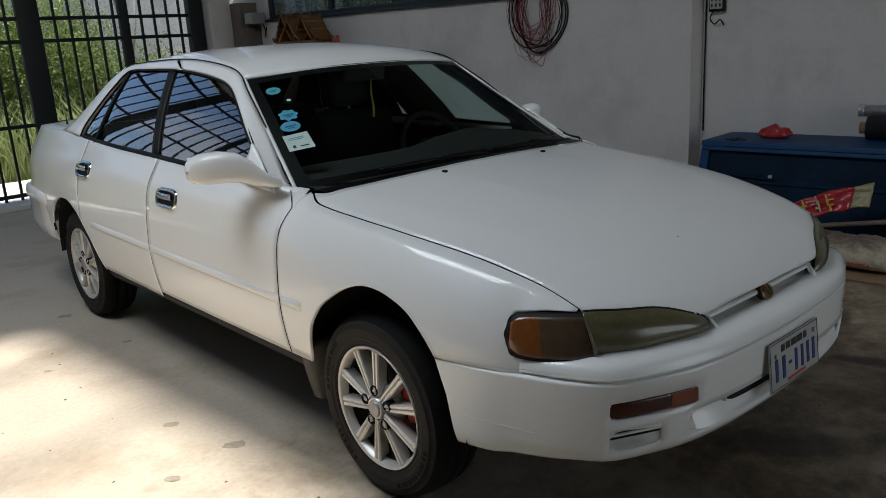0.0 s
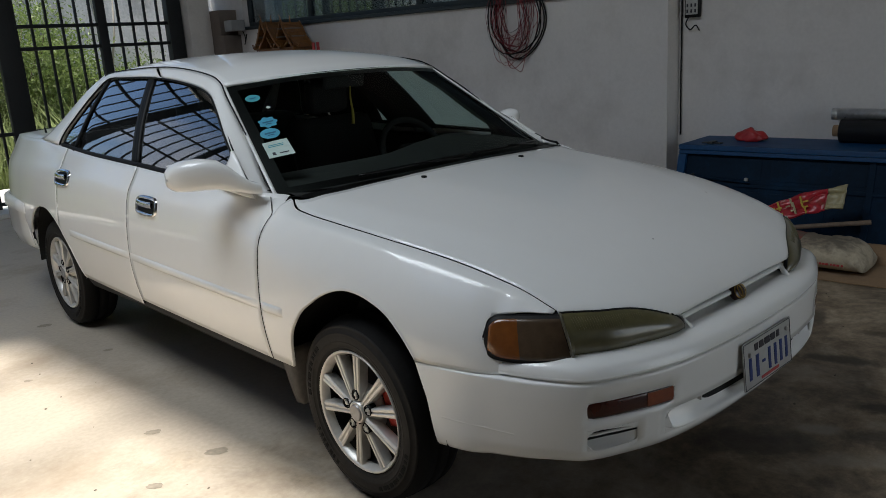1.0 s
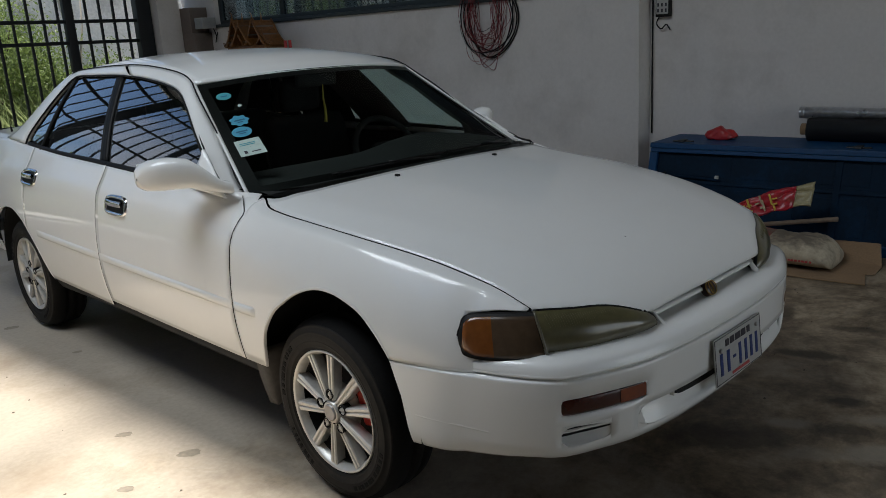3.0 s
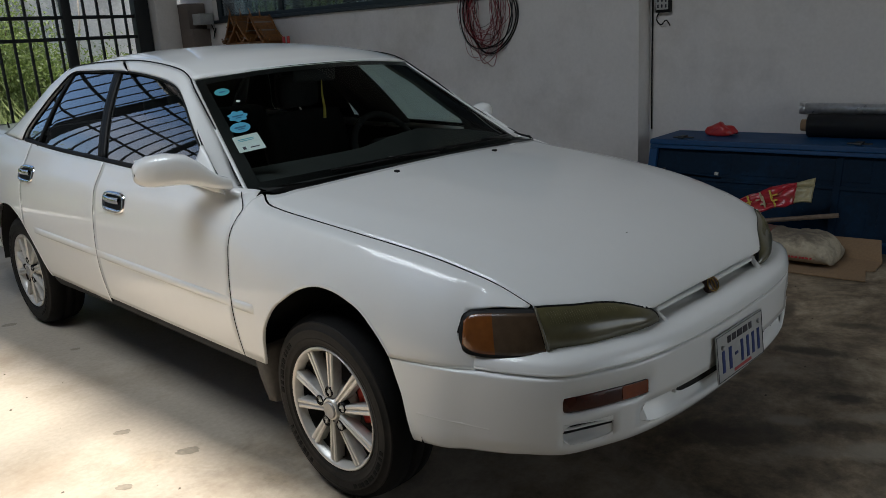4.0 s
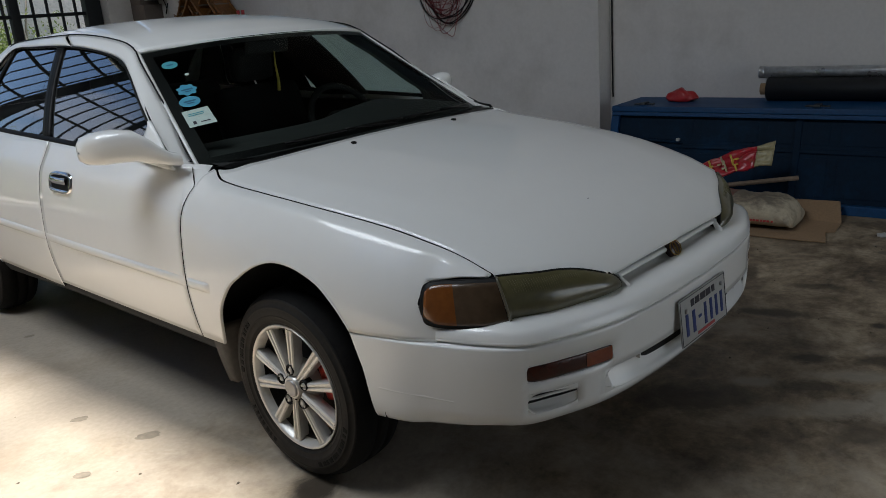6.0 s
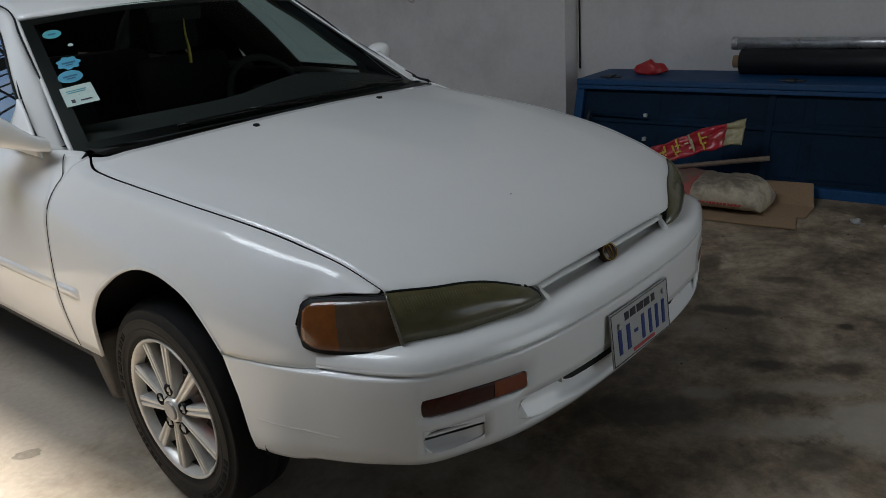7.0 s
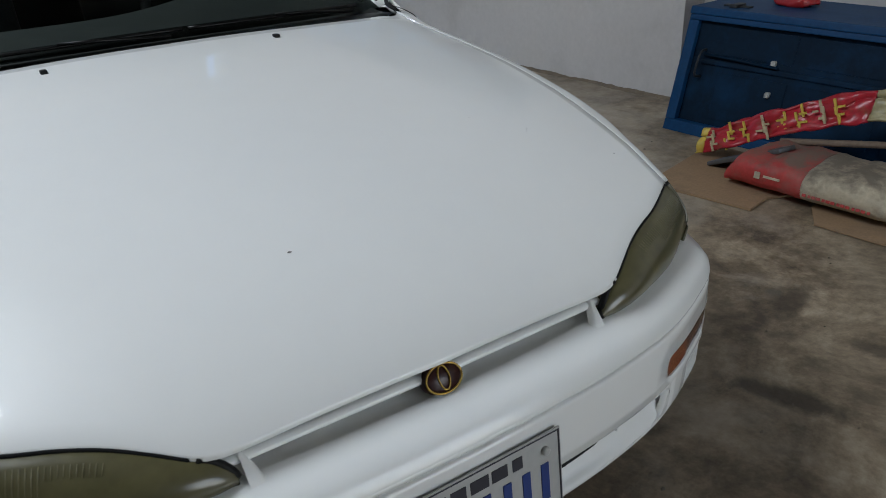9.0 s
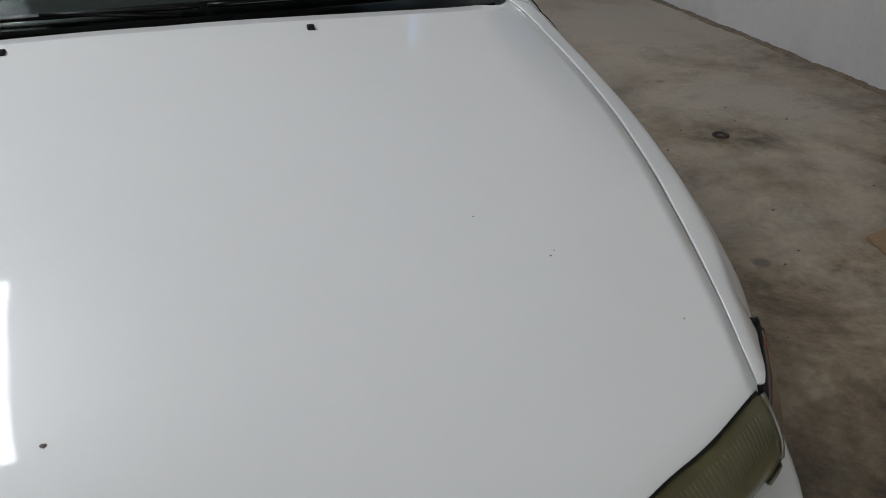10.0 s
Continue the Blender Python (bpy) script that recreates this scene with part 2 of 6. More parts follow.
DUSTY_RUBBER = mat("dusty_sidewall_rubber", (0.013, 0.0115, 0.010), 0.7, var=0.3, scale=8, fine=70, bump=0.0006, dirt=(0.045, 0.036, 0.027), dirt_scale=7, dirt_amount=0.45, spec=0.25)
ALLOY = mat("machined_alloy", (0.60, 0.58, 0.54), 0.38, metal=0.45, var=0.08, fine=80, dirt=(0.25, 0.21, 0.17), dirt_scale=14, dirt_amount=0.35)
# barrel alloy, its colour darkened for the shade behind the spokes
ALLOY_SHADED = mat("shaded_rim_alloy", (0.045, 0.043, 0.04), 0.45, metal=0.4, var=0.2, dirt=(0.2, 0.17, 0.13), dirt_scale=12, dirt_amount=0.4)
CHROME = mat("chrome", (0.85, 0.85, 0.85), 0.08, metal=1.0, var=0.03, rvar=0.04)
STEEL_DARK = mat("rusty_disc_steel", (0.06, 0.05, 0.043), 0.5, metal=0.7, var=0.3)
RED_PAINT = mat("red_caliper_paint", (0.5, 0.03, 0.015), 0.4)
AMBER = lens_mat("amber_lens", (0.18, 0.058, 0.011), 0.2, 0.1)
AMBER_DEEP = lens_mat("deep_orange_lens", (0.05, 0.008, 0.004), 0.22, 0.05)
AMBER_GLOW = lens_mat("clear_orange_lens", (0.22, 0.045, 0.010), 0.2, 0.1)
SMOKE = lens_mat("smoked_lens", (0.08, 0.052, 0.031), 0.2, 0.15)
YELLOWED = lens_mat("yellowed_headlamp_lens", (0.088, 0.078, 0.034), 0.34, 0.05, 0.6)
FLUTES(YELLOWED)
LENS_RIB = mat("lens_rib", (0.135, 0.122, 0.06), 0.35)
LENS_RIM = mat("lens_rim", (0.10, 0.09, 0.06), 0.3, coat=0.4)
WINDSCREEN = glass_mat("windscreen_glass", (0.88, 0.95, 0.92), 0.22)
SIDE_GLASS = glass_mat("tinted_side_glass", (0.62, 0.74, 0.72), 2.6, 1.55)
CLEAR_GLASS = glass_mat("clear_side_glass", (0.74, 0.97, 0.93), 0.3, 1.5)
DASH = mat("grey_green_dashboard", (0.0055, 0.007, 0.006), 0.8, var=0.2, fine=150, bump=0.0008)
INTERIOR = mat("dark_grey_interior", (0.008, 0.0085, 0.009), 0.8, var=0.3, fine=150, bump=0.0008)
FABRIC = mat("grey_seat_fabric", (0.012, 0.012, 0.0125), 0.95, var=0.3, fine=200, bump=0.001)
WHITE_PLASTIC = mat("white_plate_paint", (0.40, 0.40, 0.385), 0.35, var=0.08)
BLUE_INK = mat("blue_plate_ink", (0.008, 0.032, 0.17), 0.4)
DARK_INK = mat("dark_ink", (0.02, 0.02, 0.03), 0.4)
RED_INK = mat("red_ink", (0.45, 0.05, 0.05), 0.4)
GOLD = mat("worn_gold", (0.33, 0.21, 0.045), 0.35, metal=0.8, var=0.15)
STICK_BLUE = mat("light_blue_sticker", (0.05, 0.30, 0.43), 0.45)
STICK_TEAL = mat("teal_sticker", (0.05, 0.30, 0.34), 0.45)
STICK_WHITE = mat("pale_green_paper", (0.45, 0.56, 0.51), 0.6)

WALL = mat("dirty_white_plaster", (0.63, 0.60, 0.578), 0.75, var=0.06, scale=1.5, fine=40, bump=0.0015, dirt=(0.385, 0.358, 0.335), dirt_scale=1.1, dirt_amount=0.55)
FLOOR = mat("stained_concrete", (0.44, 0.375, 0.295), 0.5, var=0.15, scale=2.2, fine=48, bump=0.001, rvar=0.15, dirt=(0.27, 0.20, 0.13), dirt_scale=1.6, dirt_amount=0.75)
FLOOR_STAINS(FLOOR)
GATE_STEEL = mat("dark_gate_steel", (0.016, 0.018, 0.02), 0.5, metal=0.3, var=0.2)
WINDOW_STEEL = mat("dark_window_steel", (0.03, 0.04, 0.045), 0.5, metal=0.4)
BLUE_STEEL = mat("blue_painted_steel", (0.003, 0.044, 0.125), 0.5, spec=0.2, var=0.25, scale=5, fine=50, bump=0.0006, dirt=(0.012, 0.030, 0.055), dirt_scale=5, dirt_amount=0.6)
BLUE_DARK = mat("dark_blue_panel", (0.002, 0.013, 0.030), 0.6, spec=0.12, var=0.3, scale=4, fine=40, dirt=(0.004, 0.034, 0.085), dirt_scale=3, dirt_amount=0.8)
CARDBOARD = mat("brown_cardboard", (0.30, 0.19, 0.105), 0.85, var=0.15, scale=5, fine=90, dirt=(0.12, 0.09, 0.06), dirt_scale=5, dirt_amount=0.5)
SACK = mat("dirty_sack_paper", (0.46, 0.385, 0.275), 0.8, var=0.2, scale=7, fine=60, bump=0.002, dirt=(0.10, 0.08, 0.06), dirt_scale=6, dirt_amount=0.9)
SACK_RED = mat("red_sack_print", (0.42, 0.04, 0.035), 0.7, var=0.2, scale=9, dirt=(0.18, 0.14, 0.11), dirt_scale=7, dirt_amount=0.6)
for m in (SACK, SACK_RED):
    DUSTY_TOP(m, 0.11, 0.155, (0.135, 0.108, 0.08))
RED_FOIL = mat("glossy_red_wrapper", (0.42, 0.018, 0.03), 0.32, var=0.3, scale=14, dirt=(0.20, 0.09, 0.05), dirt_scale=16, dirt_amount=0.7)
YELLOW_PRINT = mat("yellow_print", (0.62, 0.45, 0.08), 0.4)
TAN_FOIL = mat("tan_wrapper_end", (0.35, 0.30, 0.16), 0.4, var=0.3, scale=20)
RED_BAG = mat("thin_red_plastic", (0.36, 0.018, 0.02), 0.35)
ROLL_BLACK = mat("black_film_roll", (0.008, 0.008, 0.009), 0.5)
ROLL_SILVER = mat("silver_foil", (0.50, 0.50, 0.51), 0.3, metal=0.7, var=0.3, scale=10, fine=30, bump=0.006)
WOOD_GOLD = mat("gilded_wood", (0.16, 0.062, 0.013), 0.5, var=0.45, scale=25)
BROWN = mat("brown_concrete", (0.16, 0.13, 0.11), 0.8, var=0.2)
WOOD = mat("old_wood", (0.17, 0.12, 0.085), 0.8, var=0.3, scale=12)
GRASS = mat("tall_grass", (0.34, 0.40, 0.17), 0.6, var=0.5, scale=3)
LEAF = mat("bush_leaf", (0.17, 0.23, 0.065), 0.45, var=0.8, scale=3)
BARK = mat("bark", (0.10, 0.075, 0.05), 0.9, var=0.3)
EARTH = mat("pale_ground", (0.33, 0.31, 0.26), 0.95, var=0.2, scale=1, fine=12, bump=0.01)
OUT_WALL = mat("weathered_block_wall", (0.60, 0.585, 0.56), 0.9, var=0.25, scale=2, fine=25, dirt=(0.20, 0.19, 0.175), dirt_scale=1.3, dirt_amount=0.85)
CORRUGATED = mat("corrugated_steel", (0.28, 0.33, 0.36), 0.45, metal=0.5, var=0.15)
WIRE_RED = mat("red_wire", (0.20, 0.02, 0.025), 0.5)
DRIP = mat("dried_drip", (0.27, 0.23, 0.175), 0.6, var=0.3, scale=14)


def let_light_through(m, share):
    """Thin blades and leaves glow a little where the sun stands behind them."""
    n, l = m.node_tree.nodes, m.node_tree.links
    b, t, mx = n["Principled BSDF"], n.new("ShaderNodeBsdfTranslucent"), n.new("ShaderNodeMixShader")
    l.new(b.inputs["Base Color"].links[0].from_socket, t.inputs["Color"])
    mx.inputs["Fac"].default_value = share
    l.new(b.outputs["BSDF"], mx.inputs[1])
    l.new(t.outputs["BSDF"], mx.inputs[2])
    l.new(mx.outputs["Shader"], n["Material Output"].inputs["Surface"])


let_light_through(GRASS, 0.45)
let_light_through(LEAF, 0.4)


# ---- mesh helpers ----
def part(name, bm, material, parent=None, label="", smooth=True, solid=0.0, bevel=0.0, rim=None, inner=None):
    me = bpy.data.meshes.new(name)
    if smooth:
        for fc in bm.faces:
            fc.smooth = True
    bm.to_mesh(me)
    bm.free()
    for one in (material if isinstance(material, (list, tuple)) else [material]):
        me.materials.append(one)
    ob = new(name, me)
    if parent is not None:
        ob.parent = parent
    if solid:
        md = ob.modifiers.new("solid", "SOLIDIFY")
        md.thickness, md.offset = solid, -1.0
        if rim:
            me.materials.append(rim)
            md.material_offset_rim = 1
        if inner:
            me.materials.append(inner)
            md.material_offset = 1
    if bevel:
        md = ob.modifiers.new("bevel", "BEVEL")
        md.width, md.segments, md.limit_method = bevel, 2, "ANGLE"
    if label:
        ob["label"] = label
    return ob


def ip(pts):
    """A smooth curve y(x) through points in order of x."""
    xs, ys = np.array([p[0] for p in pts], float), np.array([p[1] for p in pts], float)
    d = np.diff(ys) / np.diff(xs)
    m = np.concatenate([[d[0]], (d[1:] * np.diff(xs)[:-1] + d[:-1] * np.diff(xs)[1:]) / (xs[2:] - xs[:-2]), [d[-1]]])
    for k in range(len(d)):
        if d[k] == 0:
            m[k] = m[k + 1] = 0
        else:
            for j in (k, k + 1):
                if m[j] / d[k] > 3:
                    m[j] = 3 * d[k]
                elif m[j] / d[k] < 0:
                    m[j] = 0

    def at(x):
        x = min(max(x, xs[0]), xs[-1])
        k = min(int(np.searchsorted(xs, x, side="right")) - 1, len(d) - 1)
        h = xs[k + 1] - xs[k]
        t = (x - xs[k]) / h
        return float(ys[k] * (1 + 2 * t) * (1 - t) ** 2 + m[k] * h * t * (1 - t) ** 2 + ys[k + 1] * t * t * (3 - 2 * t) - m[k + 1] * h * t * t * (1 - t))
    return at


def spline(pts, n):
    """n points, evenly spread in length, on a smooth curve through pts."""
    p = [Vector(q) for q in pts]
    p = [2 * p[0] - p[1]] + p + [2 * p[-1] - p[-2]]
    fine = []
    for k in range(1, len(p) - 2):
        for j in range(24):
            t = j / 24
            a, b, c, d = p[k - 1], p[k], p[k + 1], p[k + 2]
            fine.append(0.5 * (2 * b + (c - a) * t + (2 * a - 5 * b + 4 * c - d) * t * t + (3 * b - a - 3 * c + d) * t ** 3))
    fine.append(p[-2])
    s = np.concatenate([[0], np.cumsum([(fine[k + 1] - fine[k]).length for k in range(len(fine) - 1)])])
    arr = np.array([tuple(v) for v in fine])
    return [Vector([float(np.interp(q, s, arr[:, k])) for k in range(arr.shape[1])]) for q in np.linspace(0, s[-1], n)]


def sheet(rows, centre=None, closed=False):
    """A bmesh of quads over rows of points; faces look away from centre."""
    bm = bmesh.new()
    vs = [[bm.verts.new(p) for p in r] for r in rows]
    for a, b in zip(vs, vs[1:]):
        n = len(a)
        for k in range(n if closed else n - 1):
            q = [a[k], a[(k + 1) % n], b[(k + 1) % n], b[k]]
            try:
                bm.faces.new(q)
            except ValueError:
                pass
    bmesh.ops.remove_doubles(bm, verts=bm.verts, dist=1e-5)
    bmesh.ops.recalc_face_normals(bm, faces=bm.faces)
    if centre is not None:
        bm.normal_update()
        tot = sum((f.normal.dot(f.calc_center_median() - Vector(centre)) * f.calc_area() for f in bm.faces), 0.0)
        if tot < 0:
            bmesh.ops.reverse_faces(bm, faces=bm.faces)
    return bm


def box(bm, lo, hi, m=None):
    """Adds a box from lo to hi to bm."""
    vs = bmesh.ops.create_cube(bm, size=1.0)["verts"]
    for v in vs:
        v.co = Vector([lo[k] + (v.co[k] + 0.5) * (hi[k] - lo[k]) for k in range(3)])
        if m is not None:
            v.co = m @ v.co
    return vs


def boxes(*pairs, bev=0.0, m=None):
    bm = bmesh.new()
    for lo, hi in pairs:
        box(bm, lo, hi, m)
    if bev:
        bmesh.ops.bevel(bm, geom=bm.edges[:], offset=bev, segments=2, affect="EDGES", profile=0.6)
    return bm


def lathe(profile, n=48):
    """A turned solid: profile of (along, radius) about the x axis."""
    rows = []
    for k in range(n):
        a = 2 * math.pi * k / n
        rows.append([(s, r * math.cos(a), r * math.sin(a)) for s, r in profile])
    rows.append(rows[0])
    return sheet(rows)


def tube(pts, r, n=8, taper=None):
    """A round rod along points."""
    rows, ps = [], [Vector(p) for p in pts]
    up = Vector((0.13, 0.21, 0.97))
    for k, p in enumerate(ps):
        d = (ps[min(k + 1, len(ps) - 1)] - ps[max(k - 1, 0)]).normalized()
        a = d.cross(up)
        a = a.normalized() if a.length > 1e-3 else Vector((1, 0, 0))
        b = d.cross(a)
        rr = r if taper is None else r * taper(k / (len(ps) - 1))
        rows.append([p + (a * math.cos(q) + b * math.sin(q)) * rr for q in [2 * math.pi * j / n for j in range(n)]])
    bm = sheet(rows, closed=True)
    bm.verts.ensure_lookup_table()
    for ring in (rows[0], rows[-1]):
        f = [min(bm.verts, key=lambda v: (v.co - q).length) for q in ring]
        try:
            bm.faces.new(f)
        except ValueError:
            pass
    bmesh.ops.recalc_face_normals(bm, faces=bm.faces)
    return bm


def thing(name, label, category, m=None, group="", kind=""):
    ob = new(name)
    if m is not None:
        ob.matrix_world = m
    return tagged(ob, label, category, group, kind)


# ---- the garage ----
def setting(name, bm, material, label="", **kw):
    return tagged(part(name, bm, material, None, **kw), label, "", "", "structure")


EAST, RECESS, WEST, NORTH, SOUTH, CEIL = 3.237, 3.42, -6.2, 6.75, -5.2, 4.6
ROOF_EDGE, OPEN_W, OPEN_S, OPEN_N = -1.38, -5.2, 0.1, 2.7
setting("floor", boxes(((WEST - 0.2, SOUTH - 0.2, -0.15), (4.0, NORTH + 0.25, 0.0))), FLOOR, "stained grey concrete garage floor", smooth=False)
setting("wall_east", boxes(((EAST, 1.07, 0), (EAST + 0.30, NORTH + 0.2, 1.665)), ((EAST, 1.07, 1.665), (EAST + 0.30, 1.55, CEIL)), ((EAST, 6.30, 1.665), (EAST + 0.30, NORTH + 0.2, CEIL)), ((EAST, 1.55, 2.75), (EAST + 0.30, 6.30, CEIL))), WALL, "scuffed white plaster wall", smooth=False)
setting("wall_east_recess", boxes(((RECESS, SOUTH - 0.2, 0), (RECESS + 0.2, 1.07, CEIL))), WALL, "scuffed white plaster wall", smooth=False)
# unseen walls, kept dull to hold down the bounced light
DULL = mat("unseen_wall_grey", (0.16, 0.15, 0.14), 0.85, var=0.15)
# the doorway is added, to let the front fill in
setting("unseen_wall_south", boxes(((WEST - 0.2, SOUTH - 0.2, 0), (-0.6, SOUTH, CEIL)), ((2.9, SOUTH - 0.2, 0), (RECESS, SOUTH, CEIL)), ((-0.6, SOUTH - 0.2, 2.6), (2.9, SOUTH, CEIL))), DULL, "unseen dull wall with an added doorway", smooth=False)
setting("unseen_wall_west", boxes(((WEST - 0.2, SOUTH, 0), (WEST, NORTH + 0.2, CEIL))), DULL, "unseen dull side wall", smooth=False)
# unseen roof; the opening follows the sun patch, widened west for more bounce
setting("ceiling", boxes(((ROOF_EDGE, SOUTH - 0.2, CEIL), (4.0, NORTH + 0.2, CEIL + 0.12)), ((WEST - 0.2, SOUTH - 0.2, CEIL), (OPEN_W, NORTH + 0.2, CEIL + 0.12)), ((OPEN_W, SOUTH - 0.2, CEIL), (ROOF_EDGE, OPEN_S, CEIL + 0.12)), ((OPEN_W, OPEN_N, CEIL), (ROOF_EDGE, NORTH + 0.2, CEIL + 0.12))), mat("grey_ceiling", (0.14, 0.14, 0.14), 0.8), "unseen dull roof, open to the sky along one side", smooth=False)
setting("pillar_white", boxes(((2.72, NORTH - 0.12, 0), (3.0, NORTH + 0.18, CEIL)), bev=0.006), WALL, "white plastered pillar beside the gate")
setting("pillar_brown", boxes(((3.004, NORTH - 0.35, 0), (EAST - 0.002, NORTH + 0.18, 1.62)), ((3.004, NORTH - 0.30, 1.62), (EAST - 0.002, NORTH + 0.18, 1.90)), bev=0.006), BROWN, "brown concrete corner pillar")

# window in the east wall
win = tagged(new("window_1"), "long dark steel window with a corrugated sheet outside", "", "", "structure")
part("window_sill", boxes(((EAST - 0.035, 1.52, 1.665), (EAST + 0.28, 6.33, 1.700)), bev=0.006), WINDOW_STEEL, win)
part("window_frame", boxes(((EAST + 0.06, 1.55, 1.700), (EAST + 0.11, 6.30, 1.745)), ((EAST + 0.06, 1.55, 2.705), (EAST + 0.11, 6.30, 2.75)), bev=0.004), WINDOW_STEEL, win)
for y in (1.57, 3.60, 5.2, 6.28):
    part("mullion", boxes(((EAST + 0.06, y - 0.022, 1.742), (EAST + 0.112, y + 0.022, 2.71)), bev=0.003), WINDOW_STEEL, win)
PANE = glass_mat("window_pane_glass", (0.75, 0.82, 0.84), 0.8)
for y0, y1 in ((1.59, 3.58), (3.62, 5.18), (5.22, 6.26)):
    p = part("pane", boxes(((EAST + 0.083, y0, 1.74), (EAST + 0.087, y1, 2.71))), PANE, win, smooth=False)
    p.visible_shadow = False
rows = []
for k in range(121):
    y = 0.8 + 6.5 * k / 120
    rows.append([(4.25 + (0.022 if k % 4 < 2 else 0.0), y, z) for z in (-0.16, 1.0, 2.0, 3.4)])
tagged(part("corrugated_fence", sheet(rows, (9, 3, 2)), CORRUGATED, smooth=False, solid=0.003), "ribbed grey-blue steel sheet outside the window", "fence")

# gate at the back: posts, rails and square bars
GATE_TOP = 3.78
# unseen header, added to keep the sky's reflection off the bonnet
setting("unseen_header", boxes(((WEST - 0.2, NORTH - 0.02, GATE_TOP), (2.72, NORTH + 0.2, CEIL))), WALL, "unseen header above the gate, added to block the sky", smooth=False)
gate = thing("steel_gate", "dark painted steel bar gate, closed, greenery behind", "gate")
for x in (-5.4, -4.4, -3.4, -2.4, -1.35, -0.25, 0.80, 1.775):
    wdt = 0.095 if x in (0.80, -1.35) else 0.045
    part("gate_post", boxes(((x - wdt, NORTH, 0.03), (x + wdt, NORTH + 0.06, GATE_TOP)), bev=0.004), GATE_STEEL, gate)
part("gate_post", boxes(((2.53, NORTH - 0.02, 0.0), (2.70, NORTH + 0.08, GATE_TOP)), bev=0.004), GATE_STEEL, gate)
for z in (0.10, 0.77, 1.575, 1.79, 2.5, 3.0, 3.5, GATE_TOP - 0.03):
    part("gate_rail", boxes(((WEST, NORTH + 0.010, z - 0.018), (2.60, NORTH + 0.048, z + 0.018)), bev=0.003), GATE_STEEL, gate)
bar_mesh = None
for k in range(57):
    x = 2.43 - 0.152 * k
    if bar_mesh is None:
        ob = part("gate_bar", boxes(((-0.012, -0.012, 0.05), (0.012, 0.012, GATE_TOP - 0.01)), bev=0.002), GATE_STEEL, gate)
        bar_mesh = ob.data
    else:
        ob = new("gate_bar", bar_mesh)
        ob.parent = gate
    ob.location = (x, NORTH + 0.03, 0)
setting("threshold", boxes(((WEST, NORTH - 0.25, 0.0), (2.72, NORTH + 0.2, 0.045)), bev=0.006), mat("white_kerb", (0.66, 0.65, 0.62), 0.7, var=0.1), "pale concrete threshold under the gate")

# ---- outside ----
bm = bmesh.new()
bmesh.ops.create_grid(bm, x_segments=40, y_segments=40, size=120)
for v in bm.verts:
    v.co.z = -0.16
setting("ground", bm, EARTH, "pale dry ground outside")
setting("garden_wall", boxes(((-14, 12.4, -0.16), (9, 12.6, 2.5))), OUT_WALL, "weathered grey block wall behind the bushes", smooth=False)
rng = random.Random(4)
verts, faces = [], []
for k in range(9000):
    x, y = rng.uniform(-6, 5), 9.0 + 3.0 * rng.random() ** 1.6
    h, lean, a = rng.uniform(0.45, 1.25) * (0.6 + 0.4 * rng.random()), rng.uniform(-0.75, 0.75), rng.uniform(0, 6.28)
    w = rng.uniform(0.006, 0.013)
    dx, dy = math.cos(a) * w, math.sin(a) * w
    n = len(verts)
    verts += [(x - dx, y - dy, -0.16), (x + dx, y + dy, -0.16), (x + dx * 0.7 + lean * 0.3, y + dy * 0.7 + lean * 0.2, h * 0.6), (x - dx * 0.7 + lean * 0.3, y - dy * 0.7 + lean * 0.2, h * 0.6), (x + lean * 0.9, y + lean * 0.6, h)]
    faces += [(n, n + 1, n + 2, n + 3), (n + 3, n + 2, n + 4)]
me = bpy.data.meshes.new("grass")
me.from_pydata(verts, [], faces)
me.materials.append(GRASS)
tagged(new("grass", me), "tall green grass blades outside the gate", "grass", kind="stuff")


def bush(x, y, h, seed):
    r = random.Random(seed)
    t = thing("bush", "leafy green bush in sunlight behind the gate", "bush", pose(x, y, -0.16), group="bushes behind the gate")
    bm = bmesh.new()
    tips = []
    for k in range(7):
        a, top = r.uniform(0, 6.28), h * r.uniform(0.6, 0.95)
        pts = [(0.05 * math.cos(a) * j, 0.05 * math.sin(a) * j, 0) if j == 0 else (0.11 * j * math.cos(a + 0.2 * j) * h / 2.2, 0.11 * j * math.sin(a + 0.2 * j) * h / 2.2, top * j / 5) for j in range(6)]
        tb = tube(pts, 0.022, 6, lambda q: 1 - 0.8 * q)
        tmp = bpy.data.meshes.new("limb")
        tb.to_mesh(tmp)
        tb.free()
        bm.from_mesh(tmp)
        bpy.data.meshes.remove(tmp)
        tips += [Vector(p) for p in pts[2:]]
    part("branches", bm, BARK, t)
    verts, faces = [], []
    for k in range(8500):
        c = r.choice(tips) + Vector((r.gauss(0, 0.24), r.gauss(0, 0.24), r.gauss(0, 0.20)))
        if c.z < 0.15:
            continue
        q = Euler((r.uniform(-1.2, 1.2), r.uniform(-1.2, 1.2), r.uniform(0, 6.28))).to_matrix()
        s = r.uniform(0.018, 0.046)
        n = len(verts)
        verts += [tuple(c + q @ Vector(p) * s) for p in ((-0.9, 0, 0), (0, -0.45, 0.15), (1.1, 0, -0.1), (0, 0.45, 0.15))]
        faces.append((n, n + 1, n + 2, n + 3))
    me = bpy.data.meshes.new("leaves")
    me.from_pydata(verts, [], faces)
    me.materials.append(LEAF)
    lv = new("leaves", me)
    lv.parent = t


